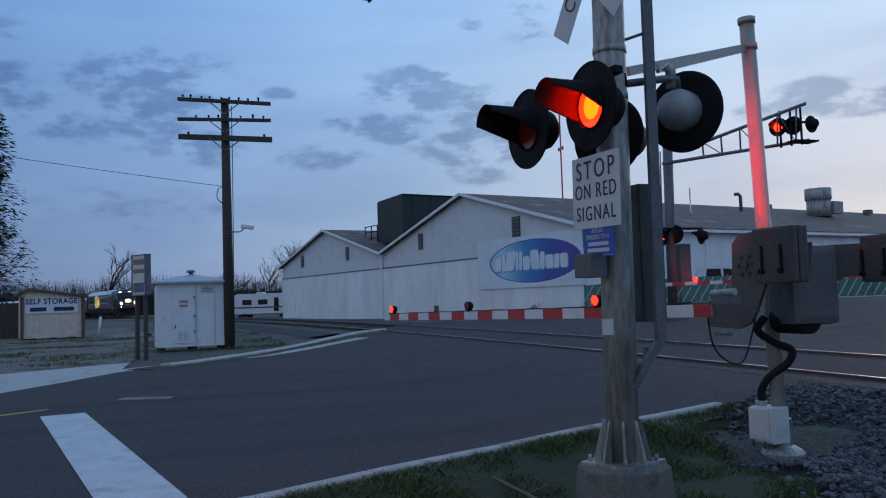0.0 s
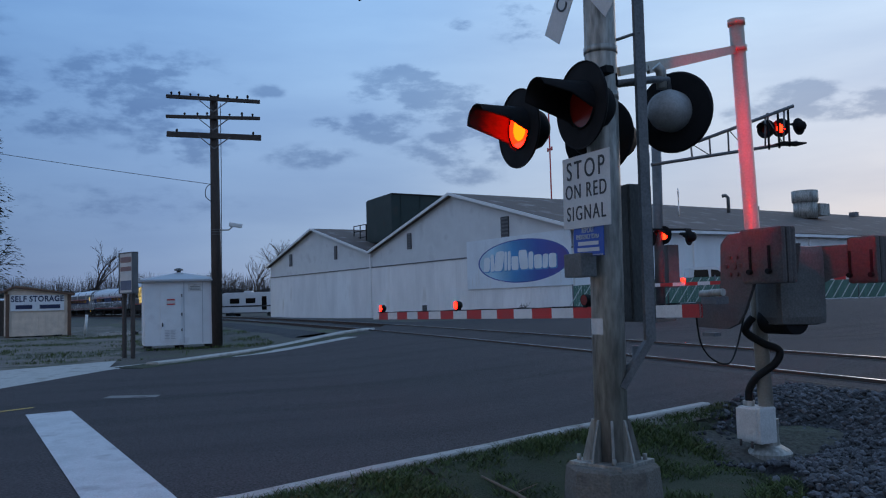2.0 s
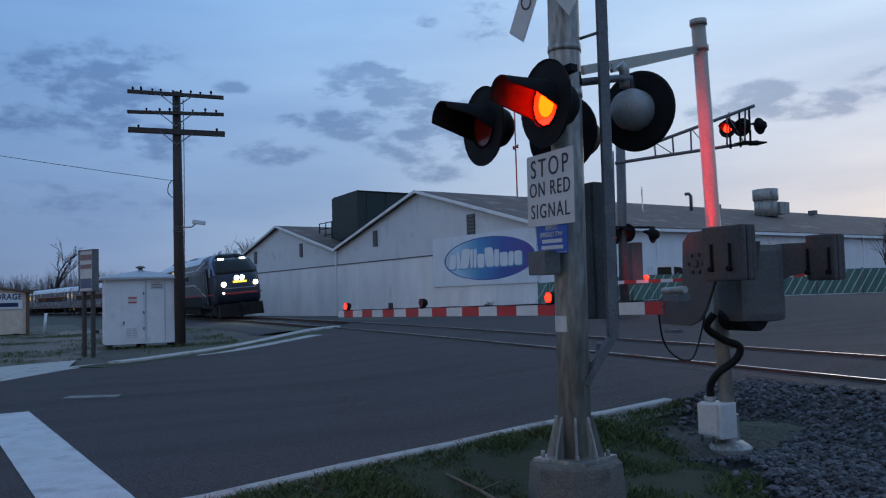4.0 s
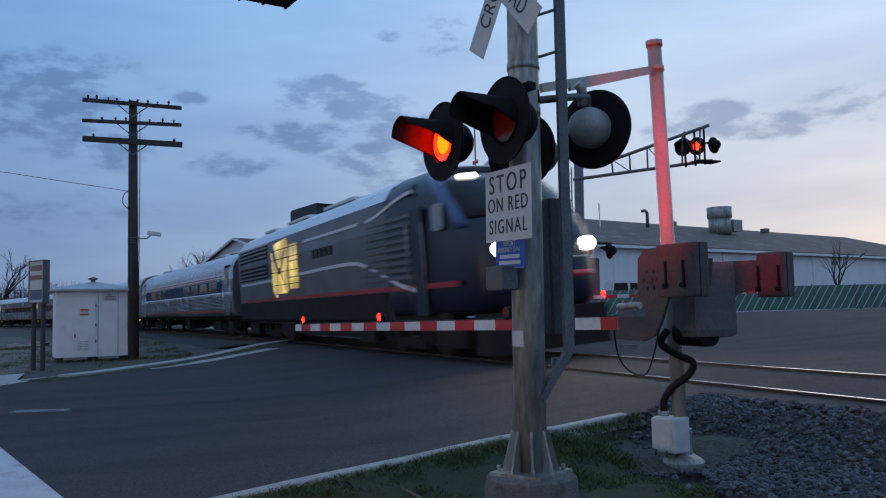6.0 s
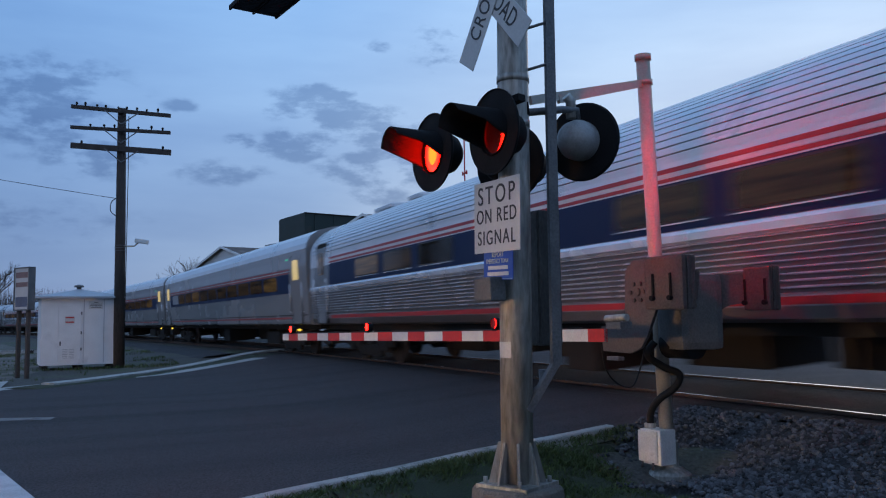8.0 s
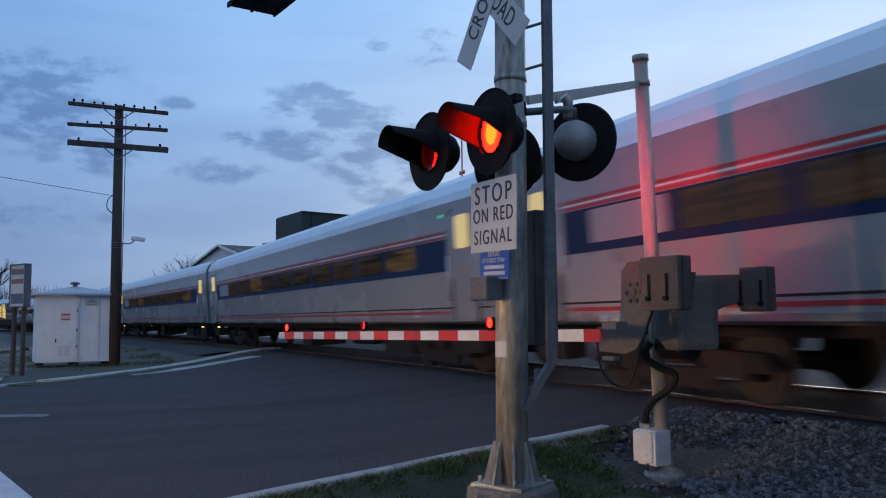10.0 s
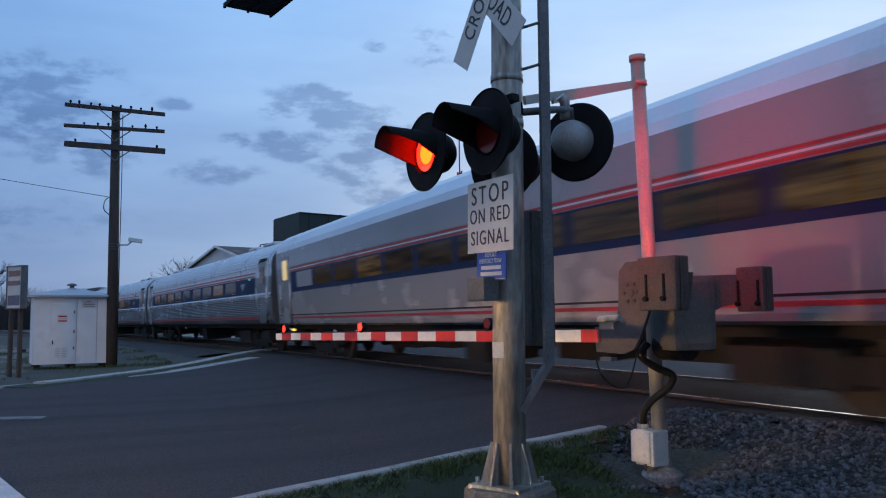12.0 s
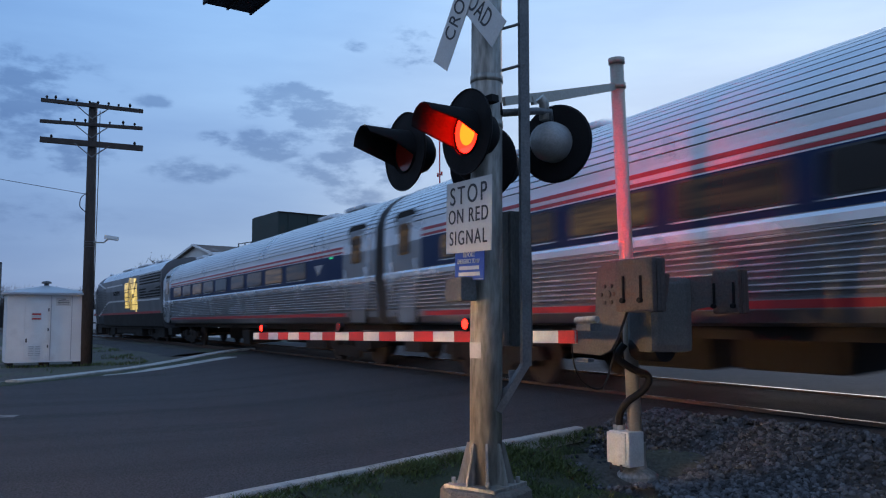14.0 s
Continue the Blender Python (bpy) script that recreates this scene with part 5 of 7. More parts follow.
    for sgn in (-1, 1):
        bm = bmesh.new()
        side_plate(bm, rounded(e - 2.0, e - 1.5, 2.66, 3.20, 0.08), sgn, 0.012, lambda z: 1.465)
        part("cab_window", bm, M_winpale, cab, "pale reflecting side window")
        bm = bmesh.new()
        add_box(bm, (e - 2.75, sgn * 1.50, 2.1), (0.62, 0.03, 2.3), None, 0.01)
        dr = part("cab_door", bm, M_locoblue, top)
        bm = bmesh.new()
        for k in (-0.42, 0.42):
            add_tube(bm, [(e - 2.75 + k, sgn * 1.57, 1.2), (e - 2.75 + k, sgn * 1.57, 2.9)], 0.018, 6)
        part("handrail", bm, M_galv, dr)
        # white swoosh stripes, red sill stripe, louvres
        bm = bmesh.new()
        up, lo = [], []
        for k in range(21):
            x = -e + 0.6 + (L - 3.6) * k / 20
            z = 2.22 + 0.10 * ramp(x, -8, 3.0) - 0.85 * ramp(x, 3.6, 8.2)
            up.append((x, z + 0.045)); lo.append((x, z - 0.045))
        side_plate(bm, up + lo[::-1], sgn, 0.02, half)
        part("white_stripe", bm, M_trainwhite, top)
        bm = bmesh.new()
        band(bm, -0.7, 4.3, 3.22, 3.30, sgn, 0.02, half, 1)
        part("white_stripe", bm, M_trainwhite, top)
        bm = bmesh.new()
        band(bm, -10.5, -5.4, 3.56, 3.60, sgn, 0.02, half, 1)
        part("white_stripe", bm, M_trainwhite, top)
        bm = bmesh.new()
        up, lo = [], []
        for k in range(9):
            x = 4.9 + (7.8 - 4.9) * k / 8
            z = 3.26 + 0.36 * ramp(x, 4.9, 7.8)
            up.append((x, z + 0.04)); lo.append((x, z - 0.04))
        side_plate(bm, up + lo[::-1], sgn, 0.02, half)
        part("white_stripe", bm, M_trainwhite, top)
        bm = bmesh.new()
        band(bm, -e + 0.6, e - 0.9, 1.51, 1.62, sgn, 0.008, half, 1)
        part("red_stripe", bm, M_trainred, top)
        for k in range(9):
            bm = bmesh.new()
            z = 1.76 + 0.165 * k
            side_plate(bm, [(4.7 + 0.05 * k, z), (7.75, z), (7.75, z + 0.085), (4.7 + 0.05 * k, z + 0.085)], sgn, 0.03, half)
            part("louvre", bm, M_galv_dull, top)
        bm = bmesh.new()
        band(bm, -10.45, -5.5, 2.34, 3.52, sgn, 0.005, half, 3)
        grille = part("grille", bm, M_under, top, "black rear grille")
        for k in range(8):
            bm = bmesh.new()
            z = 2.40 + 0.145 * k
            side_plate(bm, [(-10.4, z), (-5.55, z), (-5.55, z + 0.06), (-10.4, z + 0.06)], sgn, 0.03, half)
            part("slat", bm, M_locogrey, grille)
        # lit machinery bay: four-sided panes round a crossed brace, and a column of three
        cx, cz = -3.80, 2.50
        quads = [[(cx - 0.95, 1.74), (cx + 0.75, 1.74), (cx + 0.12, 2.40), (cx - 0.2, 2.40)],
                 [(cx - 0.75, 3.46), (cx + 1.0, 3.56), (cx + 0.15, 2.62), (cx - 0.15, 2.62)],
                 [(cx - 1.05, 1.80), (cx - 0.28, 2.46), (cx - 1.05, 3.20)],
                 [(cx + 0.95, 1.80), (cx + 1.1, 3.46), (cx + 0.24, 2.50)]]
        for q in quads + [[(x0, za), (x0 + 0.95, za), (x0 + 0.95, zb), (x0, zb)] for x0, za, zb in ((-2.5, 1.86, 2.22), (-2.5, 2.26, 2.74), (-2.5, 2.78, 3.30))]:
            bm = bmesh.new()
            side_plate(bm, q, sgn, 0.035, half)
            part("bay_window", bm, M_panelglow, top, "bright yellow-lit machinery bay")
        bm = bmesh.new()
        side_plate(bm, [(-4.6, 1.62), (-4.3, 1.62), (-4.3, 1.72), (-4.6, 1.72)], sgn, 0.012, half)
        part("side_light", bm, M_doorlit, top)
        for z in (2.02, 2.46, 2.90, 3.22):
            bm = bmesh.new()
            side_plate(bm, [(-4.95, z), (-1.5, z), (-1.5, z + 0.022), (-4.95, z + 0.022)], sgn, 0.042, half)
            part("bay_bar", bm, M_under, top)
        # plain fleet mark bars
        for k in range(5):
            bm = bmesh.new()
            side_plate(bm, [(0.2 + 0.42 * k, 2.66), (0.5 + 0.42 * k, 2.66), (0.5 + 0.42 * k, 2.92), (0.2 + 0.42 * k, 2.92)], sgn, 0.006, half)
            part("mark_bar", bm, M_black, top)
    # front lamps
    if lead:
        for y, z, r, nm, mt in ((-0.17, 2.50, 0.125, "headlamp", M_headlamp), (0.17, 2.50, 0.125, "headlamp", M_headlamp), (-0.98, 2.14, 0.13, "ditch_light", M_headlamp), (0.98, 2.14, 0.13, "ditch_light", M_headlamp), (-1.02, 1.62, 0.07, "marker_lamp", M_headlamp_soft)):
            u = math.asin(min(1, (abs(y) / 1.395) ** (1 / 0.72))) * 2 / math.pi
            x = nose(u, z).x
            bm = bmesh.new()
            add_tube(bm, [(x - 0.3, y, z), (x + 0.05, y, z)], r + 0.02, 16)
            can = part("lamp_can", bm, M_locoblue, cab)
            bm = bmesh.new()
            add_tube(bm, [(x + 0.048, y, z), (x + 0.054, y, z)], r, 16)
            part(nm, bm, mt, can, "blazing lamp lens" if mt is M_headlamp else "")
        for sgn in (-1, 1):
            nose_patch("marker_lamp", lambda z: [sgn * v for v in lin(0.18, 0.40, 3)], (3.70, 3.80), 0.05, M_headlamp_soft, "bright upper marker lamp")
        nose_patch("number_light", lambda z: lin(-0.12, 0.12, 4), (2.20, 2.30), 0.05, M_amber, "amber number light")
    else:
        for y in (-1.0, 1.0):
            bm = bmesh.new()
            add_box(bm, (-e + 0.12, y, 3.3), (0.1, 0.16, 0.1))
            part("marker_light", bm, M_red_marker, top)
    # plough, coupler
    bm = bmesh.new()
    add_prism(bm, [(-1.35, 0.18), (1.35, 0.18), (1.3, 0.95), (-1.3, 0.95)], (e - 0.7, 0, 0), (e - 0.1, 0, 0), (0, 1, 0), (0, 0, 1))
    part("pilot_plough", bm, M_under, cab)
    bm = bmesh.new()
    add_box(bm, (e + 0.15, 0, 0.85), (0.7, 0.3, 0.3), None, 0.04)
    part("coupler", bm, M_under, top)
    bm = bmesh.new()
    add_box(bm, (0, 0, 0.72), (6.2, 2.5, 0.75), None, 0.12)
    part("fuel_tank", bm, M_under, top)
    for x, w in ((-9.3, 1.6), (-4.0, 1.5), (3.9, 1.2), (8.9, 1.4)):
        for y in (-1.05, 1.05):
            bm = bmesh.new()
            add_box(bm, (x, y, 0.56), (w, 0.55, 0.56), None, 0.04)
            part("equipment_box", bm, M_under, top)
    for y in (-1.30, 1.30):
        boxpart("side_sill", (-0.6, y, 0.84), (L - 2.2, 0.12, 0.30), M_under, top, "", 0.02)
    for x in (-6.9, 6.2):
        bogie(top, x)
    for x, l in ((-7.5, 1.6), (-3.5, 2.6), (1.0, 2.8)):
        bm = bmesh.new()
        add_box(bm, (x, 0, 4.18), (l, 1.7, 0.10), None, 0.03)
        part("roof_hatch", bm, M_roofsilver, top)
    for y in (-0.5, 0.5):
        bm = bmesh.new()
        add_tube(bm, [(e - 3.0, y, 4.2), (e - 2.4, y, 4.25)], [0.05, 0.09], 8)
        part("horn", bm, M_roofsilver, top)
    return top


A_LABEL = "fluted stainless passenger coach with a dark blue window band"
H_LABEL = "smooth silver passenger coach with red stripes and blue band"
lead = loco("grey and dark blue lead locomotive with blazing headlamps", True)
tail = loco("grey and dark blue trailing locomotive at the rear of the train", False)
ROW = (7.4, 5.35, 3.3, 1.25, -1.05, -3.06, -5.05, -7.1, -9.1)
cafe = fluted_coach("fluted stainless lounge coach with two short groups of windows", (9.0, 7.0, 4.95, 2.9, -3.7, -5.7, -7.7))
am = fluted_coach(A_LABEL, ROW)
hz = flat_coach(H_LABEL)
cars = [cafe, hz, copy_thing(hz, pose(0, 0, 0)), copy_thing(hz, pose(0, 0, 0)), am, copy_thing(am, pose(0, 0, 0))]
TRAIN.append((lead, -11.45, 6.5, False))
for i, c in enumerate(cars):
    TRAIN.append((c, 13.0 + 26.0 * i, 9.4, False))
TRAIN.append((tail, 6 * 26.0 + 11.15, 6.5, True))


def car_pose(s, half, back):
    a, _ = centre(s - half)
    b, _ = centre(s + half)
    d = b - a
    h = math.degrees(math.atan2(d.y, d.x))
    m = (a + b) / 2
    roll = math.degrees(CANT)
    out = pose(m.x, m.y, 0.055, roll, 0, h)
    return out @ pose(0, 0, 0, 0, 0, 180) if back else out


# ---- verge: gravel and grass ----
def inside(x, y, poly):
    hit = False
    for (x0, y0), (x1, y1) in zip(poly, poly[1:] + poly[:1]):
        if (y0 > y) != (y1 > y) and x < x0 + (x1 - x0) * (y - y0) / (y1 - y0):
            hit = not hit
    return hit


GRAVEL = [(-7.5, 5.85), (-7.8, 6.5), (-4, 6.62), (14, 6.7), (14, 2.2), (-2.6, 2.6), (-3.6, 3.3), (-4.5, 3.95), (-5.4, 4.45), (-6.4, 4.62), (-7.15, 5.0)]


def gravel_top(x, y):
    return height(x, y) + 0.10 * noise.noise(Vector((x * 0.8, y * 0.8, 5))) + 0.02


def make_gravel():
    xs, ys = np.arange(-8.2, 6.01, 0.2), np.arange(2.0, 6.81, 0.2)
    w = len(xs)
    verts = [(x, y, gravel_top(x, y) - (0.0 if inside(x, y, GRAVEL) else 0.16)) for y in ys for x in xs]
    faces = [(j * w + i, j * w + i + 1, (j + 1) * w + i + 1, (j + 1) * w + i) for j in range(len(ys) - 1) for i in range(w - 1)]
    me = bpy.data.meshes.new("ballast")
    me.from_pydata(verts, [], faces)
    me.materials.append(M_ballast)
    tagged(new("ballast", me), "bank of grey crushed stone beside the track", "ballast", kind="structure")
    # loose stones
    rng = random.Random(11)
    shapes = []
    for k in range(10):
        t = bmesh.new()
        bmesh.ops.create_icosphere(t, subdivisions=1, radius=1.0)
        sx, sy, sz = rng.uniform(0.8, 1.25), rng.uniform(0.7, 1.1), rng.uniform(0.5, 0.85)
        vs = [Vector((v.co.x * sx, v.co.y * sy, v.co.z * sz)) * rng.uniform(0.72, 1.2) for v in t.verts]
        fs = [[v.index for v in f.verts] for f in t.faces]
        t.free()
        shapes.append((vs, fs))
    verts, faces = [], []
    n = 0
    while n < 19000:
        x = -8.2 + 9.5 * rng.random() ** 1.2
        y = rng.uniform(2.4, 6.75)
        if not inside(x, y, GRAVEL):
            if rng.random() > 0.12 or verge(x, y) < 0.2 or not inside(x - 0.25, y + 0.35, GRAVEL):
                continue
        if math.hypot(x + 6.39, y - 5.04) < 0.22:
            continue
        vs, fs = rng.choice(shapes)
        r = rng.choice((0.013, 0.016, 0.020, 0.024, 0.030, 0.036))
        rot = Euler((rng.uniform(-.5, .5), rng.uniform(-.5, .5), rng.uniform(0, 6.28))).to_matrix()
        c = Vector((x, y, gravel_top(x, y) + r * rng.uniform(-0.2, 0.6)))
        o = len(verts)
        verts += [tuple(c + rot @ (v * r)) for v in vs]
        faces += [[o + i for i in f] for f in fs]
        n += 1
    me = bpy.data.meshes.new("gravel_stones")
    me.from_pydata(verts, [], faces)
    me.materials.append(M_stone)
    tagged(new("gravel_stones", me), "loose angular grey crushed stones", "gravel", kind="stuff")


def make_lawn():
    poly = [(-5.9, 0.2), (-6.75, 2.0), (-7.7, 3.9), (-8.05, 5.55), (-7.1, 5.2), (-6.4, 4.72), (-5.4, 4.45), (-3.6, 3.3), (-2.0, 2.4), (2, 2.0), (4, -10), (-3.0, -12), (-4.9, -2.5)]
    bm = bmesh.new()
    xs, ys = np.arange(-8.2, 4.1, 0.3), np.arange(-12, 5.8, 0.3)
    grid = {}
    for i, x in enumerate(xs):
        for j, y in enumerate(ys):
            if verge(x, y) > 0.02:
                grid[i, j] = bm.verts.new((x, y, height(x, y) + 0.02 + 0.02 * noise.noise(Vector((x * 2, y * 2, 1))) - (0.16 if inside(x, y, GRAVEL) else 0.0)))
    for (i, j) in list(grid):
        q = [grid.get(k) for k in ((i, j), (i + 1, j), (i + 1, j + 1), (i, j + 1))]
        if all(q):
            bm.faces.new(q)
    thing("lawn", bm, M_lawn, None, "thin dark grass verge with bare soil", "grass verge", kind="structure")
    rng = random.Random(5)
    verts, faces = [], []
    n = 0
    while n < 68000:
        x, y = -8.1 + 7.2 * rng.random(), rng.uniform(-1.2, 5.5)
        if not inside(x, y, poly) or verge(x, y) < 0.03:
            continue
        d = noise.noise(Vector((x * 1.7, y * 1.7, 8))) + 0.35 * noise.noise(Vector((x * 6, y * 6, 2)))
        if d < rng.uniform(-0.35, 0.5):
            continue
        h = rng.uniform(0.014, 0.050) * (1.1 + d)
        a = rng.uniform(0, 6.28)
        w = rng.uniform(0.003, 0.007)
        lean = Vector((rng.uniform(-1, 1), rng.uniform(-1, 1), 1)) * h
        b = Vector((x, y, height(x, y) + 0.02))
        u = Vector((math.cos(a) * w, math.sin(a) * w, 0))
        o = len(verts)
        verts += [tuple(b - u), tuple(b + u), tuple(b + lean * 0.6 + u * 0.7), tuple(b + lean * 0.6 - u * 0.7), tuple(b + lean + Vector((lean.x, lean.y, 0)) * 0.4)]
        faces += [(o, o + 1, o + 2, o + 3), (o + 3, o + 2, o + 4)]
        n += 1
    me = bpy.data.meshes.new("grass")
    me.from_pydata(verts, [], faces)
    me.materials.append(M_grass)
    tagged(new("grass", me), "short patchy spring grass", "grass", kind="stuff")
    # a dead stick and scraps on the verge
    p = [Vector((-6.05, 2.15, 0)), Vector((-5.75, 2.30, 0.03)), Vector((-5.5, 2.38, 0.02)), Vector((-5.3, 2.35, 0.02))]
    for v in p:
        v.z += height(v.x, v.y) + 0.04
    bm = bmesh.new()
    add_tube(bm, p, [0.008, 0.014, 0.02, 0.012], 7)
    add_tube(bm, [p[2], p[2] + Vector((0.12, 0.28, 0.03))], [0.01, 0.004], 6)
    add_tube(bm, [p[1], p[1] + Vector((-0.1, 0.22, 0.03))], [0.009, 0.003], 6)
    thing("fallen_branch", bm, material("dead_wood", (0.17, 0.12, 0.085), 0.9, vary=0.3, bump=0.4), None, "dry fallen branch lying on the grass", "branch")


make_gravel()
make_lawn()


# ---- utility pole ----
def make_pole():
    base, tip = Vector((-28.3, 1.19, -0.40)), Vector((-27.85, 1.13, 7.85))
    top = thing("utility_pole", label="weathered wooden utility pole with three crossarms and insulators", category="utility pole")
    top.matrix_basis = pose(*base)
    ax = tip - base
    tubepart("pole", [(0, 0, 0), ax * 0.5, ax], [0.175, 0.155, 0.125], M_wood_pole, top, "", 16)
    for l, r, sz, pins in (((-28.22, -0.34, 7.84), (-27.42, 2.55, 7.60), 0.11, 10), ((-28.27, -0.35, 7.19), (-27.45, 2.55, 7.06), 0.10, 8), ((-28.30, -0.33, 6.62), (-27.48, 2.58, 6.43), 0.17, 5)):
        a, b = Vector(l) - base + Vector((0.15, 0, 0)), Vector(r) - base + Vector((0.15, 0, 0))
        bm = bmesh.new()
        add_beam(bm, a, b, 0.11, sz)
        arm = part("crossarm", bm, M_wood_pole, top)
        rng = random.Random(pins)
        for k in range(pins):
            f = (k + 0.5) / pins
            if sz > 0.15 and 0.2 < f < 0.75:
                continue
            c = a.lerp(b, f + rng.uniform(-0.02, 0.02))
            hh = rng.uniform(0.55, 1.0)
            if rng.random() < 0.2:
                continue
            tubepart("insulator", [c + Vector((0, 0, 0.05)), c + Vector((0, 0, 0.09)), c + Vector((0, 0, 0.05 + 0.09 * hh)), c + Vector((0, 0, 0.05 + 0.15 * hh))], [0.015, 0.025, 0.042, 0.025], M_black, arm, "", 8)
        m = (a + b) / 2
        for e in (0.33, 0.67):
            bm = bmesh.new()
            add_beam(bm, a.lerp(b, e) + Vector((0.05, 0, -0.03)), m + Vector((0.02, 0, -0.42)), 0.025, 0.03)
            part("brace", bm, M_galv_dull, arm)
    # loop of cable, down wire, camera
    c = ax * 0.60
    bm = bmesh.new()
    add_tube(bm, smooth_line([c + Vector((0.1, -0.12, 0.45)), c + Vector((0.1, -0.28, 0.30)), c + Vector((0.1, -0.30, 0.02)), c + Vector((0.1, -0.12, -0.15))]), 0.014, 6)
    part("cable_loop", bm, M_rubber, top)
    tubepart("down_wire", [ax * 0.97 + Vector((0.1, 0.2, 0)), ax * 0.75 + Vector((0.12, 0.2, 0)), ax * 0.02 + Vector((0.16, 0.14, 0))], 0.012, M_rubber, top, "", 6)
    c = Vector((-27.9, 1.36, 3.52)) - base
    bm = bmesh.new()
    add_tube(bm, [c + Vector((0, -0.1, -0.05)), c + Vector((0.05, 0.2, -0.05)), c + Vector((0.05, 0.32, 0.06))], 0.022, 8)
    br = part("camera_bracket", bm, M_galv, top)
    bm = bmesh.new()
    add_box(bm, c + Vector((0.1, 0.42, 0.10)), (0.14, 0.42, 0.13), Matrix.Rotation(radians(-8), 3, "X"), 0.03)
    part("camera_housing", bm, M_white, br, "small white surveillance camera")
    for z in (3.5, 3.42, 3.34):
        tubepart("strap", [ax * ((z + 0.4) / 8.25), ax * ((z + 0.42) / 8.25)], 0.172, M_galv_dull, top, "", 14)
    # service wire to the far left
    bm = bmesh.new()
    p, q = Vector((-27.95, 1.05, 4.97)), Vector((-27.5, -34, 11.4))
    add_tube(bm, [p.lerp(q, t) + Vector((0, 0, -2.2 * t * (1 - t))) for t in np.linspace(0, 1, 20)], 0.009, 5)
    thing("overhead_wire", bm, M_rubber, None, "single sagging black service wire", "wire")


make_pole()


# ---- signal hut ----
def make_hut():
    top = thing("signal_hut", label="small white steel signal hut with hipped roof on feet", category="signal hut")
    top.matrix_basis = pose(-29.0, 0.0, -0.32, 0, 0, 5)
    # local: front towards +X, 2.05 wide along Y
    w, d, h = 2.24, 1.7, 2.06
    boxpart("body", (-0.0, 0, 0.12 + h / 2), (d, w, h), M_hut, top, "", 0.01)
    for y in (-0.98, 0.0, 0.98):
        for x in (-0.7, 0.72):
            boxpart("foot", (x, y, 0.03), (0.2, 0.16, 0.22), M_under, top)
    bm = bmesh.new()
    o = 0.16
    zb, zt = 0.12 + h, 0.12 + h + 0.30
    low = [bm.verts.new(v) for v in ((d / 2 + o, -w / 2 - o, zb - 0.02), (d / 2 + o, w / 2 + o, zb - 0.02), (-d / 2 - o, w / 2 + o, zb - 0.02), (-d / 2 - o, -w / 2 - o, zb - 0.02))]
    eav = [bm.verts.new((v.co.x, v.co.y, v.co.z + 0.06)) for v in low]
    rid = [bm.verts.new((0.1, 0, zt)), bm.verts.new((-0.1, 0, zt))]
    bm.faces.new(low[::-1])
    for i in range(4):
        bm.faces.new((low[i], low[(i + 1) % 4], eav[(i + 1) % 4], eav[i]))
    bm.faces.new((eav[0], eav[1], rid[0]))
    bm.faces.new((eav[1], eav[2], rid[1], rid[0]))
    bm.faces.new((eav[2], eav[3], rid[1]))
    bm.faces.new((eav[3], eav[0], rid[0], rid[1]))
    part("roof", bm, M_hutroof, top, "pale hipped sheet roof")
    tubepart("vent", [(0, 0, zt - 0.03), (0, 0, zt + 0.05), (0, 0, zt + 0.06), (0, 0, zt + 0.11), (0, 0, zt + 0.14)], [0.07, 0.07, 0.15, 0.14, 0.05], M_galv_dull, top, "", 14)
    f = d / 2
    door = boxpart("door", (f + 0.012, -0.32, 0.12 + 0.98), (0.03, 0.64, 1.72), M_hut, top, "", 0.008)
    for k in range(6):
        for y in (-0.44, -0.26):
            boxpart("louvre", (f + 0.033, y, 0.34 + 0.052 * k), (0.02, 0.14, 0.018), M_hutroof, door)
    boxpart("notice", (f + 0.03, -0.32, 1.50), (0.006, 0.27, 0.22), M_signwhite, door)
    for z, hh in ((1.57, 0.045), (1.43, 0.04)):
        boxpart("text_bar", (f + 0.035, -0.32, z), (0.004, 0.24, hh), M_red, door)
    boxpart("handle", (f + 0.04, -0.58, 0.78), (0.04, 0.03, 0.12), M_black, door)
    for z in (0.6, 1.1, 1.7):
        boxpart("hinge", (f + 0.03, 0.01, z), (0.02, 0.04, 0.09), M_galv_dull, door)
    boxpart("side_panel", (f + 0.008, 0.66, 0.12 + h / 2), (0.02, 0.02, h - 0.1), M_hutroof, top)
    boxpart("side_panel", (f + 0.008, 0.08, 0.12 + h / 2), (0.02, 0.02, h - 0.1), M_hutroof, top)
    pl = boxpart("notice", (f + 0.012, 0.42, 1.95), (0.006, 0.42, 0.24), M_signwhite, top, "pale notice plate")
    for k, wd in enumerate((0.12, 0.3, 0.34, 0.3)):
        boxpart("text_bar", (f + 0.017, 0.42, 2.03 - 0.05 * k), (0.004, wd, 0.02), M_galv_dull, pl)


make_hut()


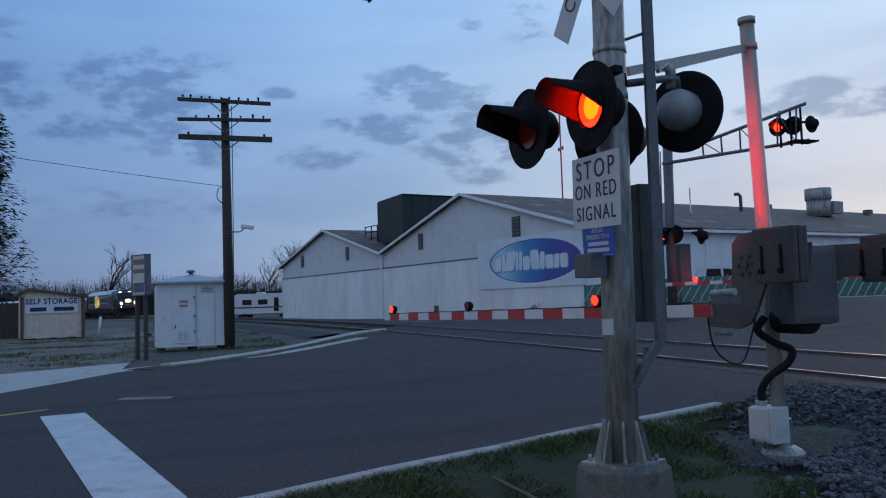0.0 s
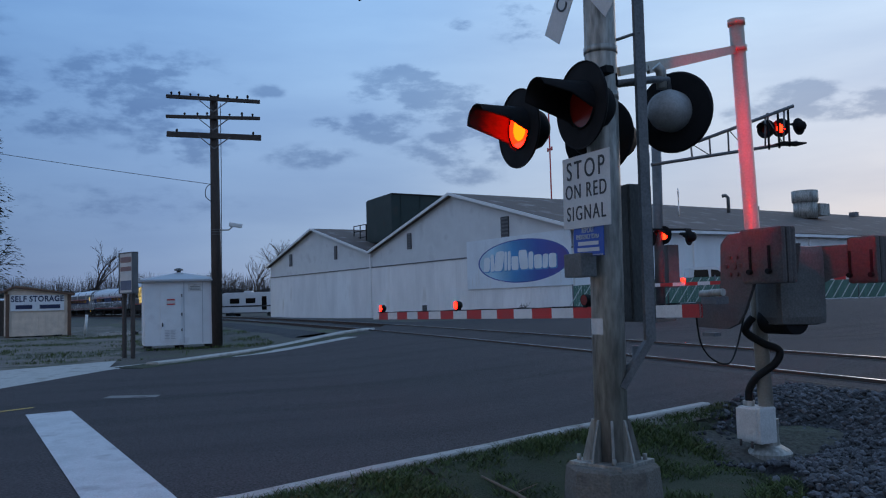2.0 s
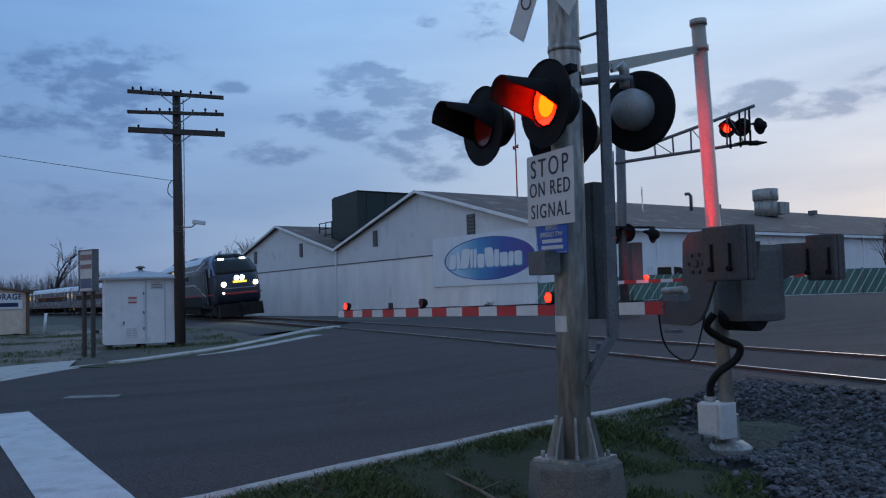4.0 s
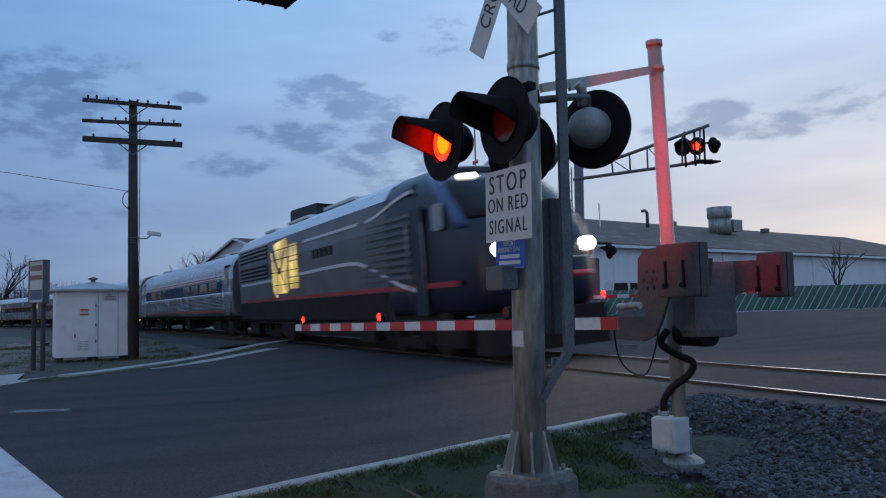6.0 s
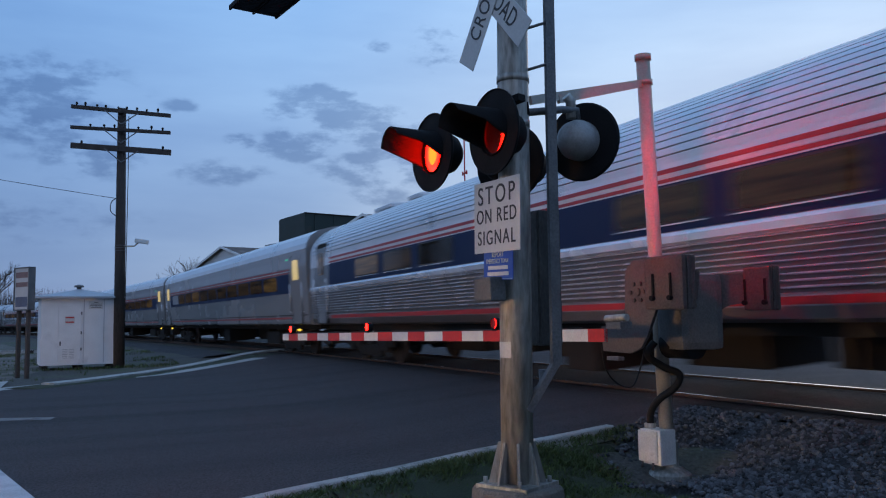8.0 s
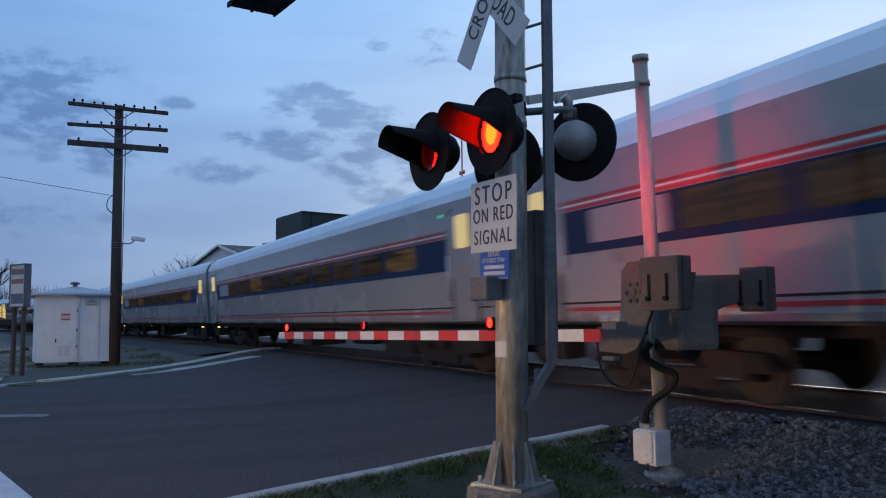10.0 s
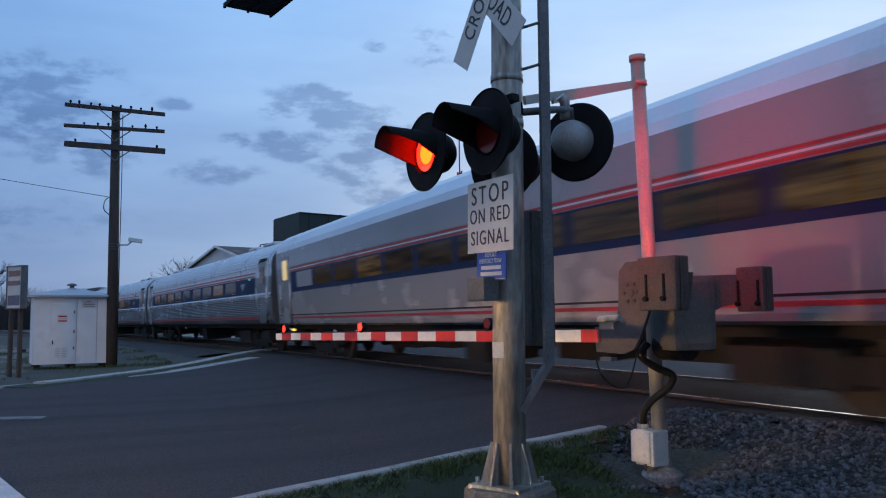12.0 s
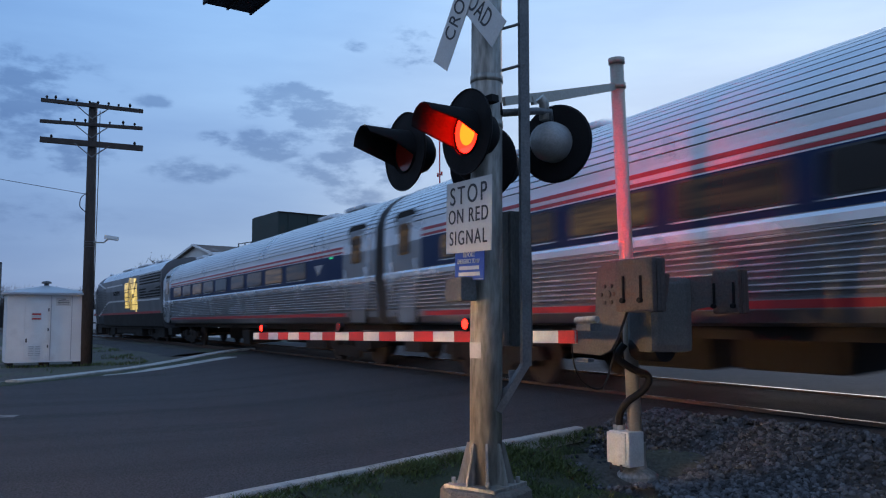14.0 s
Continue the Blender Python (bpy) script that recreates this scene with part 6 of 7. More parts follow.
# ---- storage kiosk, sign board, yard clutter ----
def make_storage():
    top = thing("storage_kiosk", label="tan plywood kiosk with brown trim and a white sign", category="kiosk")
    a, b = Vector((-46.1, -8.1, -0.36)), Vector((-46.75, -5.35, -0.36))
    d = (b - a).normalized()
    ang = math.degrees(math.atan2(d.y, d.x))
    top.matrix_basis = pose(*a, 0, 0, ang)
    w, dep = (b - a).length, 2.6
    # local X along the front, local Y behind
    bm = bmesh.new()
    add_prism(bm, [(0, 0.12), (w, 0.12), (w, 2.2), (0.35, 2.52), (0, 2.46)], (0, 0, 0), (0, dep, 0), (1, 0, 0), (0, 0, 1))
    part("wall", bm, M_tan, top, "tan vertical-board wall")
    for k in range(9):
        boxpart("batten", (0.2 + (w - 0.4) * k / 8, -0.01, 0.85), (0.02, 0.03, 1.3), M_tan, top)
    bm = bmesh.new()
    add_prism(bm, [(-0.22, 2.42), (0.35, 2.66), (w + 0.25, 2.24), (w + 0.25, 2.12), (0.35, 2.54), (-0.22, 2.30)], (0, -0.2, 0), (0, dep + 0.2, 0), (1, 0, 0), (0, 0, 1))
    part("roof", bm, M_trim, top, "brown sloping roof edge")
    for x in (0.0, w):
        boxpart("corner_post", (x, -0.02, 1.15), (0.16, 0.14, 2.2), M_trim, top)
    for x in (0.5, w / 2, w - 0.5):
        boxpart("skid", (x, dep / 2, 0.06), (0.3, dep, 0.18), M_under, top)
    sg = boxpart("sign", (w * 0.48, -0.05, 1.78), (2.45, 0.03, 0.80), M_hut, top, "white sign with dark blue capitals")
    textpart("lettering", "SELF STORAGE", 0.40, M_letter, sg, pose(w * 0.48, -0.07, 1.97, 90, 0, 0), 1.1, 0.84, 0.012)
    boxpart("text_bar", (w * 0.26, -0.07, 1.58), (0.75, 0.01, 0.2), M_letter, sg)
    boxpart("text_bar", (w * 0.68, -0.07, 1.58), (0.95, 0.01, 0.2), M_letter, sg)
    # dark board fence behind
    top2 = thing("board_fence", label="dark weathered board fence behind the kiosk", category="fence")
    for k in range(30):
        x, y = -50.0 - 0.05 * k, -8.6 - 0.3 * k
        boxpart("board", (x, y, height(x, y) + 0.95), (0.03, 0.28, 1.95), M_wood_pole, top2)
    for z in (0.3, 1.4):
        bm = bmesh.new()
        add_beam(bm, (-50.05, -8.4, z - 0.3), (-51.5, -17.3, z - 0.3), 0.06, 0.1)
        part("fence_rail", bm, M_wood_pole, top2)


make_storage()


def make_board_sign():
    top = thing("roadside_sign", label="faded red and blue roadside sign board on two posts", category="sign")
    top.matrix_basis = pose(-24.4, -1.32, -0.24, 0, 0, -60)
    for y in (-0.24, 0.24):
        boxpart("post", (0, y, 1.2), (0.09, 0.09, 2.6), M_wood_pole, top)
    bd = boxpart("board", (0.0, 0, 2.22), (0.14, 0.72, 1.08), M_signwhite, top, "pale board with faded lettering", 0.01)
    for s in (1, -1):
        for z, h, mt in ((2.58, 0.15, M_fadered), (2.33, 0.12, M_fadered), (1.88, 0.26, M_fadeblue)):
            boxpart("text_bar", (s * 0.075, 0, z), (0.008, 0.60, h), mt, bd)
    bm = bmesh.new()
    for y in (-0.37, 0.37):
        add_box(bm, (0, y, 2.22), (0.18, 0.03, 1.12))
    for z in (1.67, 2.77):
        add_box(bm, (0, 0, z), (0.18, 0.77, 0.03))
    part("frame", bm, M_galv_dull, bd)


make_board_sign()


def make_clutter():
    bm = bmesh.new()
    add_tube(bm, [(-46.2, -4.55, height(-46.2, -4.55)), (-46.1, -4.45, 0.75)], 0.07, 8)
    thing("marker_post", bm, M_white, None, "leaning white marker post in the yard", "post")
    rng = random.Random(3)
    for k in range(7):
        x, y = -44.5 + rng.uniform(-1.2, 1.2), -3.6 + rng.uniform(-1.3, 1.3)
        a = rng.uniform(-0.5, 0.5)
        bm = bmesh.new()
        z = height(x, y) + 0.03
        add_beam(bm, (x, y, z + 0.06), (x + 0.3 * math.sin(a), y + 1.5 * math.cos(a), z + 0.05), 0.16, 0.14)
        thing("old_timber", bm, M_tie if k % 2 else M_concrete, None, "discarded timber lying in the yard grass", "timber", "timbers in the yard")


make_clutter()


def make_yard_tufts():
    rng = random.Random(31)
    verts, faces = [], []
    n = 0
    while n < 9000:
        x, y = rng.uniform(-48, -22.5), rng.uniform(-9, 3.0)
        d = noise.noise(Vector((x * 0.45, y * 0.45, 4))) + 0.5 * noise.noise(Vector((x * 1.6, y * 1.6, 9)))
        if d < rng.uniform(0.05, 0.5) or offset_of(x, y) > -3.6 or (x + 29) ** 2 + y ** 2 < 2.2 or (y > 0.9 * (x + 22.6) * -0.85 - 0.9 and x > -32):
            continue
        h = rng.uniform(0.03, 0.10)
        a = rng.uniform(0, 6.28)
        u = Vector((math.cos(a), math.sin(a), 0)) * rng.uniform(0.006, 0.016)
        b = Vector((x, y, height(x, y) - 0.01))
        tip = b + Vector((rng.uniform(-.5, .5) * h, rng.uniform(-.5, .5) * h, h))
        o = len(verts)
        verts += [tuple(b - u), tuple(b + u), tuple(tip + u * 0.3), tuple(tip - u * 0.3)]
        faces.append((o, o + 1, o + 2, o + 3))
        n += 1
    me = bpy.data.meshes.new("yard_grass")
    me.from_pydata(verts, [], faces)
    me.materials.append(M_grass)
    tagged(new("yard_grass", me), "ragged grass tufts in the muddy yard", "grass", kind="stuff")


make_yard_tufts()


# ---- warehouse across the track ----
WA = Vector((-83.46, 9.24, 0))
WU = Vector((0.967, 0.2547, 0))
WB = Vector((-0.2547, 0.967, 0))
WHEAD = math.degrees(math.atan2(WU.y, WU.x))
S = 1.3


def wz(z):
    return 1.01 + S * (z - 1.01)


def make_warehouse():
    top = thing("warehouse", label="long white corrugated warehouse with two gables and a faded mural", category="warehouse")
    top.matrix_basis = Matrix.Translation(WA) @ Matrix.Rotation(radians(WHEAD), 4, "Z")
    # local X along the front, local Y towards the back
    u0, u1, u2 = -1.1 * S, 15.72 * S, 33.9 * S
    ze, zs, zp1, zp2, zb = wz(3.92), wz(3.05), wz(6.05), wz(6.35), -0.8
    depth = 62.0
    for a, b, zp in ((u0, u1, zp1), (u1, u2, zp2)):
        m = (a + b) / 2
        bm = bmesh.new()
        add_prism(bm, [(a, zs), (b, zs), (b, ze), (m, zp), (a, ze)], (0, 0.0, 0), (0, 0.25, 0), (1, 0, 0), (0, 0, 1))
        part("gable_wall", bm, M_upper, top, "grey sheet gable above the corrugated wall")
        # roof slopes with thickness and white rake boards
        for x0, x1 in ((a, m), (b, m)):
            bm = bmesh.new()
            dx = -0.3 if x0 == u0 else (0.35 if x0 == u2 else 0.0)
            sl = (zp - ze) / (m - a)
            z0 = ze - abs(dx) * sl
            q = [(x0 + dx, z0), (x1, zp), (x1, zp + 0.14), (x0 + dx, z0 + 0.14)]
            add_prism(bm, q, (0, -0.35, 0), (0, depth, 0), (1, 0, 0), (0, 0, 1))
            rf = part("roof", bm, M_roof, top, "weathered metal roof slope")
            bm = bmesh.new()
            add_prism(bm, [(x0 + dx, z0 - 0.02), (x1, zp - 0.02), (x1, zp + 0.17), (x0 + dx, z0 + 0.17)], (0, -0.42, 0), (0, -0.36, 0), (1, 0, 0), (0, 0, 1))
            part("rake_board", bm, M_corr, rf)
    # corrugated lower wall in sheets
    x = u0
    k = 0
    while x < u2 - 0.01:
        w = min(2.6, u2 - x)
        bm = bmesh.new()
        n = 2 * int(w / 0.22)
        prev = None
        for i in range(n + 1):
            xx = x + w * i / n
            yy = -0.05 - (0.05 if i % 2 else 0.0)
            pair = (bm.verts.new((xx, yy, zb)), bm.verts.new((xx, yy, zs + 0.02)))
            if prev:
                bm.faces.new((prev[0], pair[0], pair[1], prev[1]))
            prev = pair
        part("wall_sheet", bm, M_corr, top)
        x += w
        k += 1
    boxpart("wall_core", ((u0 + u2) / 2, 0.12, (zb + zs) / 2), (u2 - u0 - 0.05, 0.22, zs - zb), M_upper, top)
    boxpart("flashing", ((u0 + u2) / 2, -0.08, zs + 0.03), (u2 - u0, 0.06, 0.09), M_galv_dull, top)
    boxpart("downpipe", (u1, -0.13, (zb + ze) / 2), (0.16, 0.12, ze - zb), M_corr, top, "stained white downpipe")
    # side and back walls
    boxpart("side_wall", (u2 - 0.12, depth / 2, (zb + wz(4.2)) / 2 - 0.1), (0.24, depth, wz(4.2) - zb - 0.3), M_corr, top, "plain white side wall")
    boxpart("side_wall", (u0 + 0.12, depth / 2, (zb + ze) / 2), (0.24, depth, ze - zb - 0.1), M_upper, top)
    boxpart("back_wall", ((u0 + u2) / 2, depth - 0.2, (zb + ze) / 2), (u2 - u0 - 0.6, 0.3, ze - zb - 0.1), M_upper, top)
    boxpart("gutter", (u2 + 0.38, depth / 2, ze - 0.12), (0.16, depth, 0.18), M_corr, top, "white eaves gutter")
    for y in (9.5, 21, 33, 45):
        boxpart("downpipe", (u2 + 0.06, y, (zb + ze) / 2), (0.12, 0.16, ze - zb - 0.2), M_corr, top)
    # louvred vents
    for u, z, w, h in ((20.31, 4.33, 0.55, 1.15), (29.19, 4.30, 0.75, 1.35), (3.06, 4.2, 0.6, 1.15), (10.73, 4.28, 0.5, 1.15), (21.9, 0.5, 0.5, 0.7)):
        v = boxpart("vent", (u * S, -0.02 if z > 1 else -0.1, wz(z)), (w, 0.1, h), M_vehicle_dark, top, "dark louvred vent")
        for k in range(6):
            boxpart("slat", (u * S, -0.085 if z > 1 else -0.165, wz(z) - h / 2 + h * (k + 0.5) / 6), (w, 0.03, h / 14), M_galv_dull, v)
    # mural panel with a blue oval and pale word shapes
    x0, x1 = 26.1 * S, 33.85 * S
    zb0, zt0 = wz(1.5), wz(3.85)
    mu = boxpart("mural", ((x0 + x1) / 2, -0.13, (zb0 + zt0) / 2), (x1 - x0, 0.06, zt0 - zb0), M_mural_white, top, "peeling painted mural panel")
    cx, cz, rx, rz = (x0 + x1) / 2 + 0.6, (zb0 + zt0) / 2 + 0.02, 4.35, 1.28
    # the oval fades from washed-out cyan to deep blue, in four painted bands
    bm = bmesh.new()
    bm.faces.new([bm.verts.new((cx + rx * math.cos(t * math.pi / 24), -0.165, cz + rz * math.sin(t * math.pi / 24))) for t in range(48)])
    part("oval", bm, M_mural_blue, mu, "deep blue oval outline")
    fade = material("mural_fade", (0.3, 0.5, 0.7), 0.7, vary=0.2, scale=0.6, bump=0.05)
    nt = fade.node_tree
    tc = nt.nodes.new("ShaderNodeTexCoord")
    sep = nt.nodes.new("ShaderNodeSeparateXYZ")
    run = nt.nodes.new("ShaderNodeMapRange")
    run.inputs["From Min"].default_value, run.inputs["From Max"].default_value = cx - rx, cx + rx
    hue = nt.nodes.new("ShaderNodeValToRGB")
    set_ramp(hue, [(0.0, (0.52, 0.66, 0.74)), (0.2, (0.34, 0.58, 0.72)), (0.42, (0.07, 0.28, 0.56)), (0.68, (0.06, 0.11, 0.38)), (1.0, (0.11, 0.075, 0.27))])
    nt.links.new(tc.outputs["Object"], sep.inputs[0])
    nt.links.new(sep.outputs["X"], run.inputs["Value"])
    nt.links.new(run.outputs[0], hue.inputs[0])
    nt.links.new(hue.outputs[0], [n for n in nt.nodes if n.type == "MIX"][0].inputs["A"])
    nt.links.new(hue.outputs[0], [n for n in nt.nodes if n.type == "MIX"][0].inputs["B"])
    bm = bmesh.new()
    bm.faces.new([bm.verts.new((cx + 0.966 * rx * math.cos(t * math.pi / 24), -0.175, cz + 0.955 * rz * math.sin(t * math.pi / 24))) for t in range(48)])
    part("oval_field", bm, fade, mu, "oval field fading from cyan to violet")
    # bulging pale word shapes with their dark edge
    rng = random.Random(8)
    x = cx - 3.75
    for k, (w, h, lean) in enumerate(((0.70, 0.90, 0.1), (0.42, 1.05, 0.0), (0.95, 1.20, 0.25), (0.30, 1.15, 0.05), (0.34, 1.15, 0.05), (0.72, 0.82, 0.0), (0.85, 1.15, -0.1), (0.48, 1.0, 0.05), (0.75, 0.80, 0.0), (0.50, 0.80, 0.1), (0.70, 0.80, 0.0))):
        for grow, y, mt in ((0.03, -0.186, M_mural_mid), (0.0, -0.194, M_mural_white)):
            bm = bmesh.new()
            ring = []
            for q in range(20):
                t = 2 * math.pi * q / 20
                c, s = math.cos(t), math.sin(t)
                px = math.copysign(abs(c) ** 0.4, c) * (w / 2 + grow - 0.02)
                pz = math.copysign(abs(s) ** 0.4, s) * (h / 2 + grow)
                ring.append(bm.verts.new((x + w / 2 + px + lean * pz + (0.05 if grow else 0), y, cz - 0.12 + (h - 0.8) * 0.5 + pz - (0.04 if grow else 0))))
            bm.faces.new(ring)
            part("word_shape", bm, mt, mu)
        x += w + 0.03
    # runs of peeled paint
    for k in range(14):
        xx = x0 + 0.4 + (x1 - x0 - 0.8) * rng.random()
        hh = rng.uniform(0.3, 1.1)
        boxpart("peeled_streak", (xx, -0.163, zb0 + hh / 2 + rng.uniform(0.05, 0.5)), (rng.uniform(0.02, 0.07), 0.004, hh), M_upper, mu)
    # roof ducts on the long slope
    p = ((24.8 + 3.0) * S, 25.1 * S)
    zr = wz(6.05)
    tubepart("duct", [(p[0], p[1], zr - 0.6), (p[0], p[1], zr + 0.75)], 0.95, M_galv, top, "round galvanised roof ventilator", 20)
    tubepart("duct_cap", [(p[0], p[1], zr + 0.75), (p[0], p[1], zr + 0.85), (p[0], p[1], zr + 1.75)], [0.95, 1.05, 1.05], M_galv, top, "", 20)
    boxpart("duct_box", (p[0] + 0.4, p[1] + 1.2, zr + 0.15), (1.2, 1.3, 1.0), M_galv, top)
    q = (p[0], 17.6 * S)
    tubepart("vent_pipe", [(q[0], q[1], zr - 0.4), (q[0], q[1], zr + 0.75), (q[0] - 0.1, q[1] - 0.15, zr + 0.95), (q[0] - 0.2, q[1] - 0.4, zr + 0.9)], 0.13, M_galv_dull, top, "", 10)
    for y in (22.0, 33.0):
        boxpart("roof_vent", (p[0] - 2, y * S, wz(6.3)), (0.6, 0.6, 0.4), M_galv_dull, top)


make_warehouse()


def make_tank():
    """The dark box tank on its roof platform behind the valley."""
    top = thing("roof_tank", label="dark green steel box tank on a railed roof platform", category="roof tank")
    top.matrix_basis = Matrix.Translation(WA) @ Matrix.Rotation(radians(WHEAD), 4, "Z")
    x0, x1, y0, y1, z0, z1 = 15.6, 20.0, 2.1, 11.5, 5.95, 9.72
    bm = bmesh.new()
    add_prism(bm, [(x0, z0), (x1, z0), (x1, z1), (x0 + 0.3, z1 - 0.15), (x0, z1 - 0.25)], (0, y0, 0), (0, y1, 0), (1, 0, 0), (0, 0, 1))
    part("tank_body", bm, M_tank, top)
    for k in range(5):
        boxpart("seam", (x1 + 0.02, y0 + 0.9 + 1.8 * k, (z0 + z1) / 2), (0.05, 0.08, z1 - z0 - 0.2), M_tank, top)
    boxpart("top_edge", (x1 + 0.03, (y0 + y1) / 2, z1 - 0.05), (0.08, y1 - y0, 0.1), M_under, top)
    for x in (x0 + 0.3, x1 - 0.3):
        for y in (y0 + 0.4, y1 - 0.4):
            boxpart("support", (x, y, z0 - 0.9), (0.2, 0.2, 1.9), M_under, top)
    boxpart("platform", (x0 - 1.25, y0 + 0.9, z0 - 0.02), (2.5, 1.9, 0.12), M_under, top)
    for x in (x0 - 2.4, x0 - 1.2, x0 - 0.1):
        for y in (y0, y0 + 1.8):
            boxpart("rail_post", (x, y, z0 + 0.8), (0.07, 0.07, 1.75), M_under, top)
    for z in (z0 + 0.6, z0 + 1.15, z0 + 1.65):
        for y in (y0, y0 + 1.8):
            boxpart("hand_rail", (x0 - 1.25, y, z), (2.4, 0.06, 0.07), M_under, top)
    for x in (x0 - 2.3, x0 - 0.4):
        boxpart("support", (x, y0 + 0.2, z0 - 0.25), (0.12, 0.12, 1.1), M_under, top)
    bm = bmesh.new()
    a = Vector((18.3, 20.2, 4.6))
    add_tube(bm, [a, a + Vector((0, 0, 13.8))], 0.07, 6)
    add_tube(bm, [a + Vector((-0.4, 0.1, 10.3)), a + Vector((0.4, -0.1, 10.3))], 0.06, 6)
    for k in (-0.4, 0.4):
        add_tube(bm, [a + Vector((k, -0.25 * k, 10.15)), a + Vector((k, -0.25 * k, 10.5))], 0.09, 6)
    thing("antenna_mast", bm, M_red, Matrix.Translation(WA) @ Matrix.Rotation(radians(WHEAD), 4, "Z"), "thin red antenna mast on the warehouse roof", "antenna")


make_tank()


# ---- far side of the crossing ----
def make_far_signal():
    base = Vector((-23.8, 14.95, 0.02))
    top = thing("cantilever_signal", label="grey cantilever signal over the far road with flashing lights", category="cantilever signal")
    top.matrix_basis = pose(*base)

    def P(x, y, z):
        return Vector((x, y, z)) - base
    tubepart("mast", [(0, 0, 0), (0.15, 0, 6.1)], 0.16, M_galv_dull, top, "", 14)
    boxpart("footing", (0, 0, 0.05), (0.7, 0.7, 0.3), M_foundation, top)
    lo0, lo1 = P(-23.45, 14.6, 5.20), P(-21.95, 19.1, 5.80)
    up0, up1 = P(-23.2, 15.6, 5.75), P(-21.8, 18.9, 6.95)
    tubepart("lower_chord", [lo0, lo1], 0.055, M_galv_dull, top, "", 8)
    tubepart("upper_chord", [up0, up1], 0.055, M_galv_dull, top, "", 8)
    for k in range(6):
        f = (k + 0.5) / 6
        tubepart("web", [lo0.lerp(lo1, 0.22 + f * 0.75), up0.lerp(up1, f)], 0.03, M_galv_dull, top, "", 6)
        if k % 2:
            tubepart("diagonal", [lo0.lerp(lo1, 0.22 + f * 0.75), up0.lerp(up1, f - 0.16)], 0.018, M_galv_dull, top, "", 6)
    for f in (0.86, 0.93, 1.0):
        boxpart("cage_post", lo0.lerp(lo1, f) + Vector((0, -0.3, 0.45)), (0.05, 0.05, 1.2), M_black, top)
    boxpart("platform", lo1 + Vector((-0.05, -0.25, -0.05)), (0.5, 0.9, 0.05), M_black, top)
    signal_lamp(top, facing(*P(-22.35, 18.25, 6.28), 205), 1, M_lamp_far)
    signal_lamp(top, facing(*P(-22.25, 18.75, 6.32), 205), 0, M_lamp_far)
    signal_lamp(top, facing(*P(-22.05, 19.30, 6.35), 100), None, M_lamp_far, 0.3, 0.28)
    signal_lamp(top, facing(*P(-23.70, 14.55, 2.82), 205), 1, M_lamp_far)
    signal_lamp(top, facing(*P(-23.55, 15.02, 2.92), 205), 0, M_lamp_far)
    signal_lamp(top, facing(*P(-23.35, 15.85, 2.85), 120), None, M_lamp_far, 0.3, 0.28)
    boxpart("crossarm", P(-23.5, 15.2, 3.1), (0.08, 1.6, 0.07), M_black, top)
    for a in (50, -50):
        bm = bmesh.new()
        add_box(bm, (0, 0, 0), (1.0, 0.02, 0.2))
        part("board", bm, M_signwhite, top, "white crossing board seen edge on", Matrix.Translation(P(-23.2, 15.4, 3.95)) @ Matrix.Rotation(radians(-36), 4, "Z") @ Matrix.Rotation(radians(a), 4, "Y"))
    for x in (-0.35, -0.75):
        tubepart("ladder_rail", [(0.1, x, 0.4), (0.25, x, 5.6)], 0.022, M_galv_dull, top, "", 6)
    for k in range(17):
        tubepart("ladder_rung", [(0.11 + 0.008 * k, -0.35, 0.6 + 0.3 * k), (0.11 + 0.008 * k, -0.75, 0.6 + 0.3 * k)], 0.014, M_galv_dull, top, "", 6)
    boxpart("case", (-0.1, 0.5, 1.9), (0.4, 0.4, 1.4), M_boxgrey, top)
    # second gate arm, far lane
    g = thing("far_crossing_gate", label="lowered far crossing gate arm with red and white bands", category="crossing gate")
    p, q = Vector((-23.3, 14.2, 1.30)), Vector((-21.2, 21.5, 1.40))
    d = (q - p).normalized()
    k = 0
    while k * 0.4 < (q - p).length:
        bm = bmesh.new()
        add_beam(bm, p + d * 0.4 * k, p + d * (0.4 * k + 0.398), 0.03, 0.11)
        part("arm_band", bm, M_red if k % 2 else M_white, g)
        k += 1
    boxpart("arm_support", (-23.3, 14.1, 0.75), (0.25, 0.25, 1.5), M_galv_dull, g)
    for t, on in ((0.15, M_arm_on), (0.55, M_lamp_off)):
        c = p.lerp(q, t) + Vector((0, 0, 0.13))
        tubepart("arm_light", [c + Vector((0.03, -0.05, 0)), c + Vector((-0.03, 0.05, 0))], 0.06, on, g, "", 10)


make_far_signal()


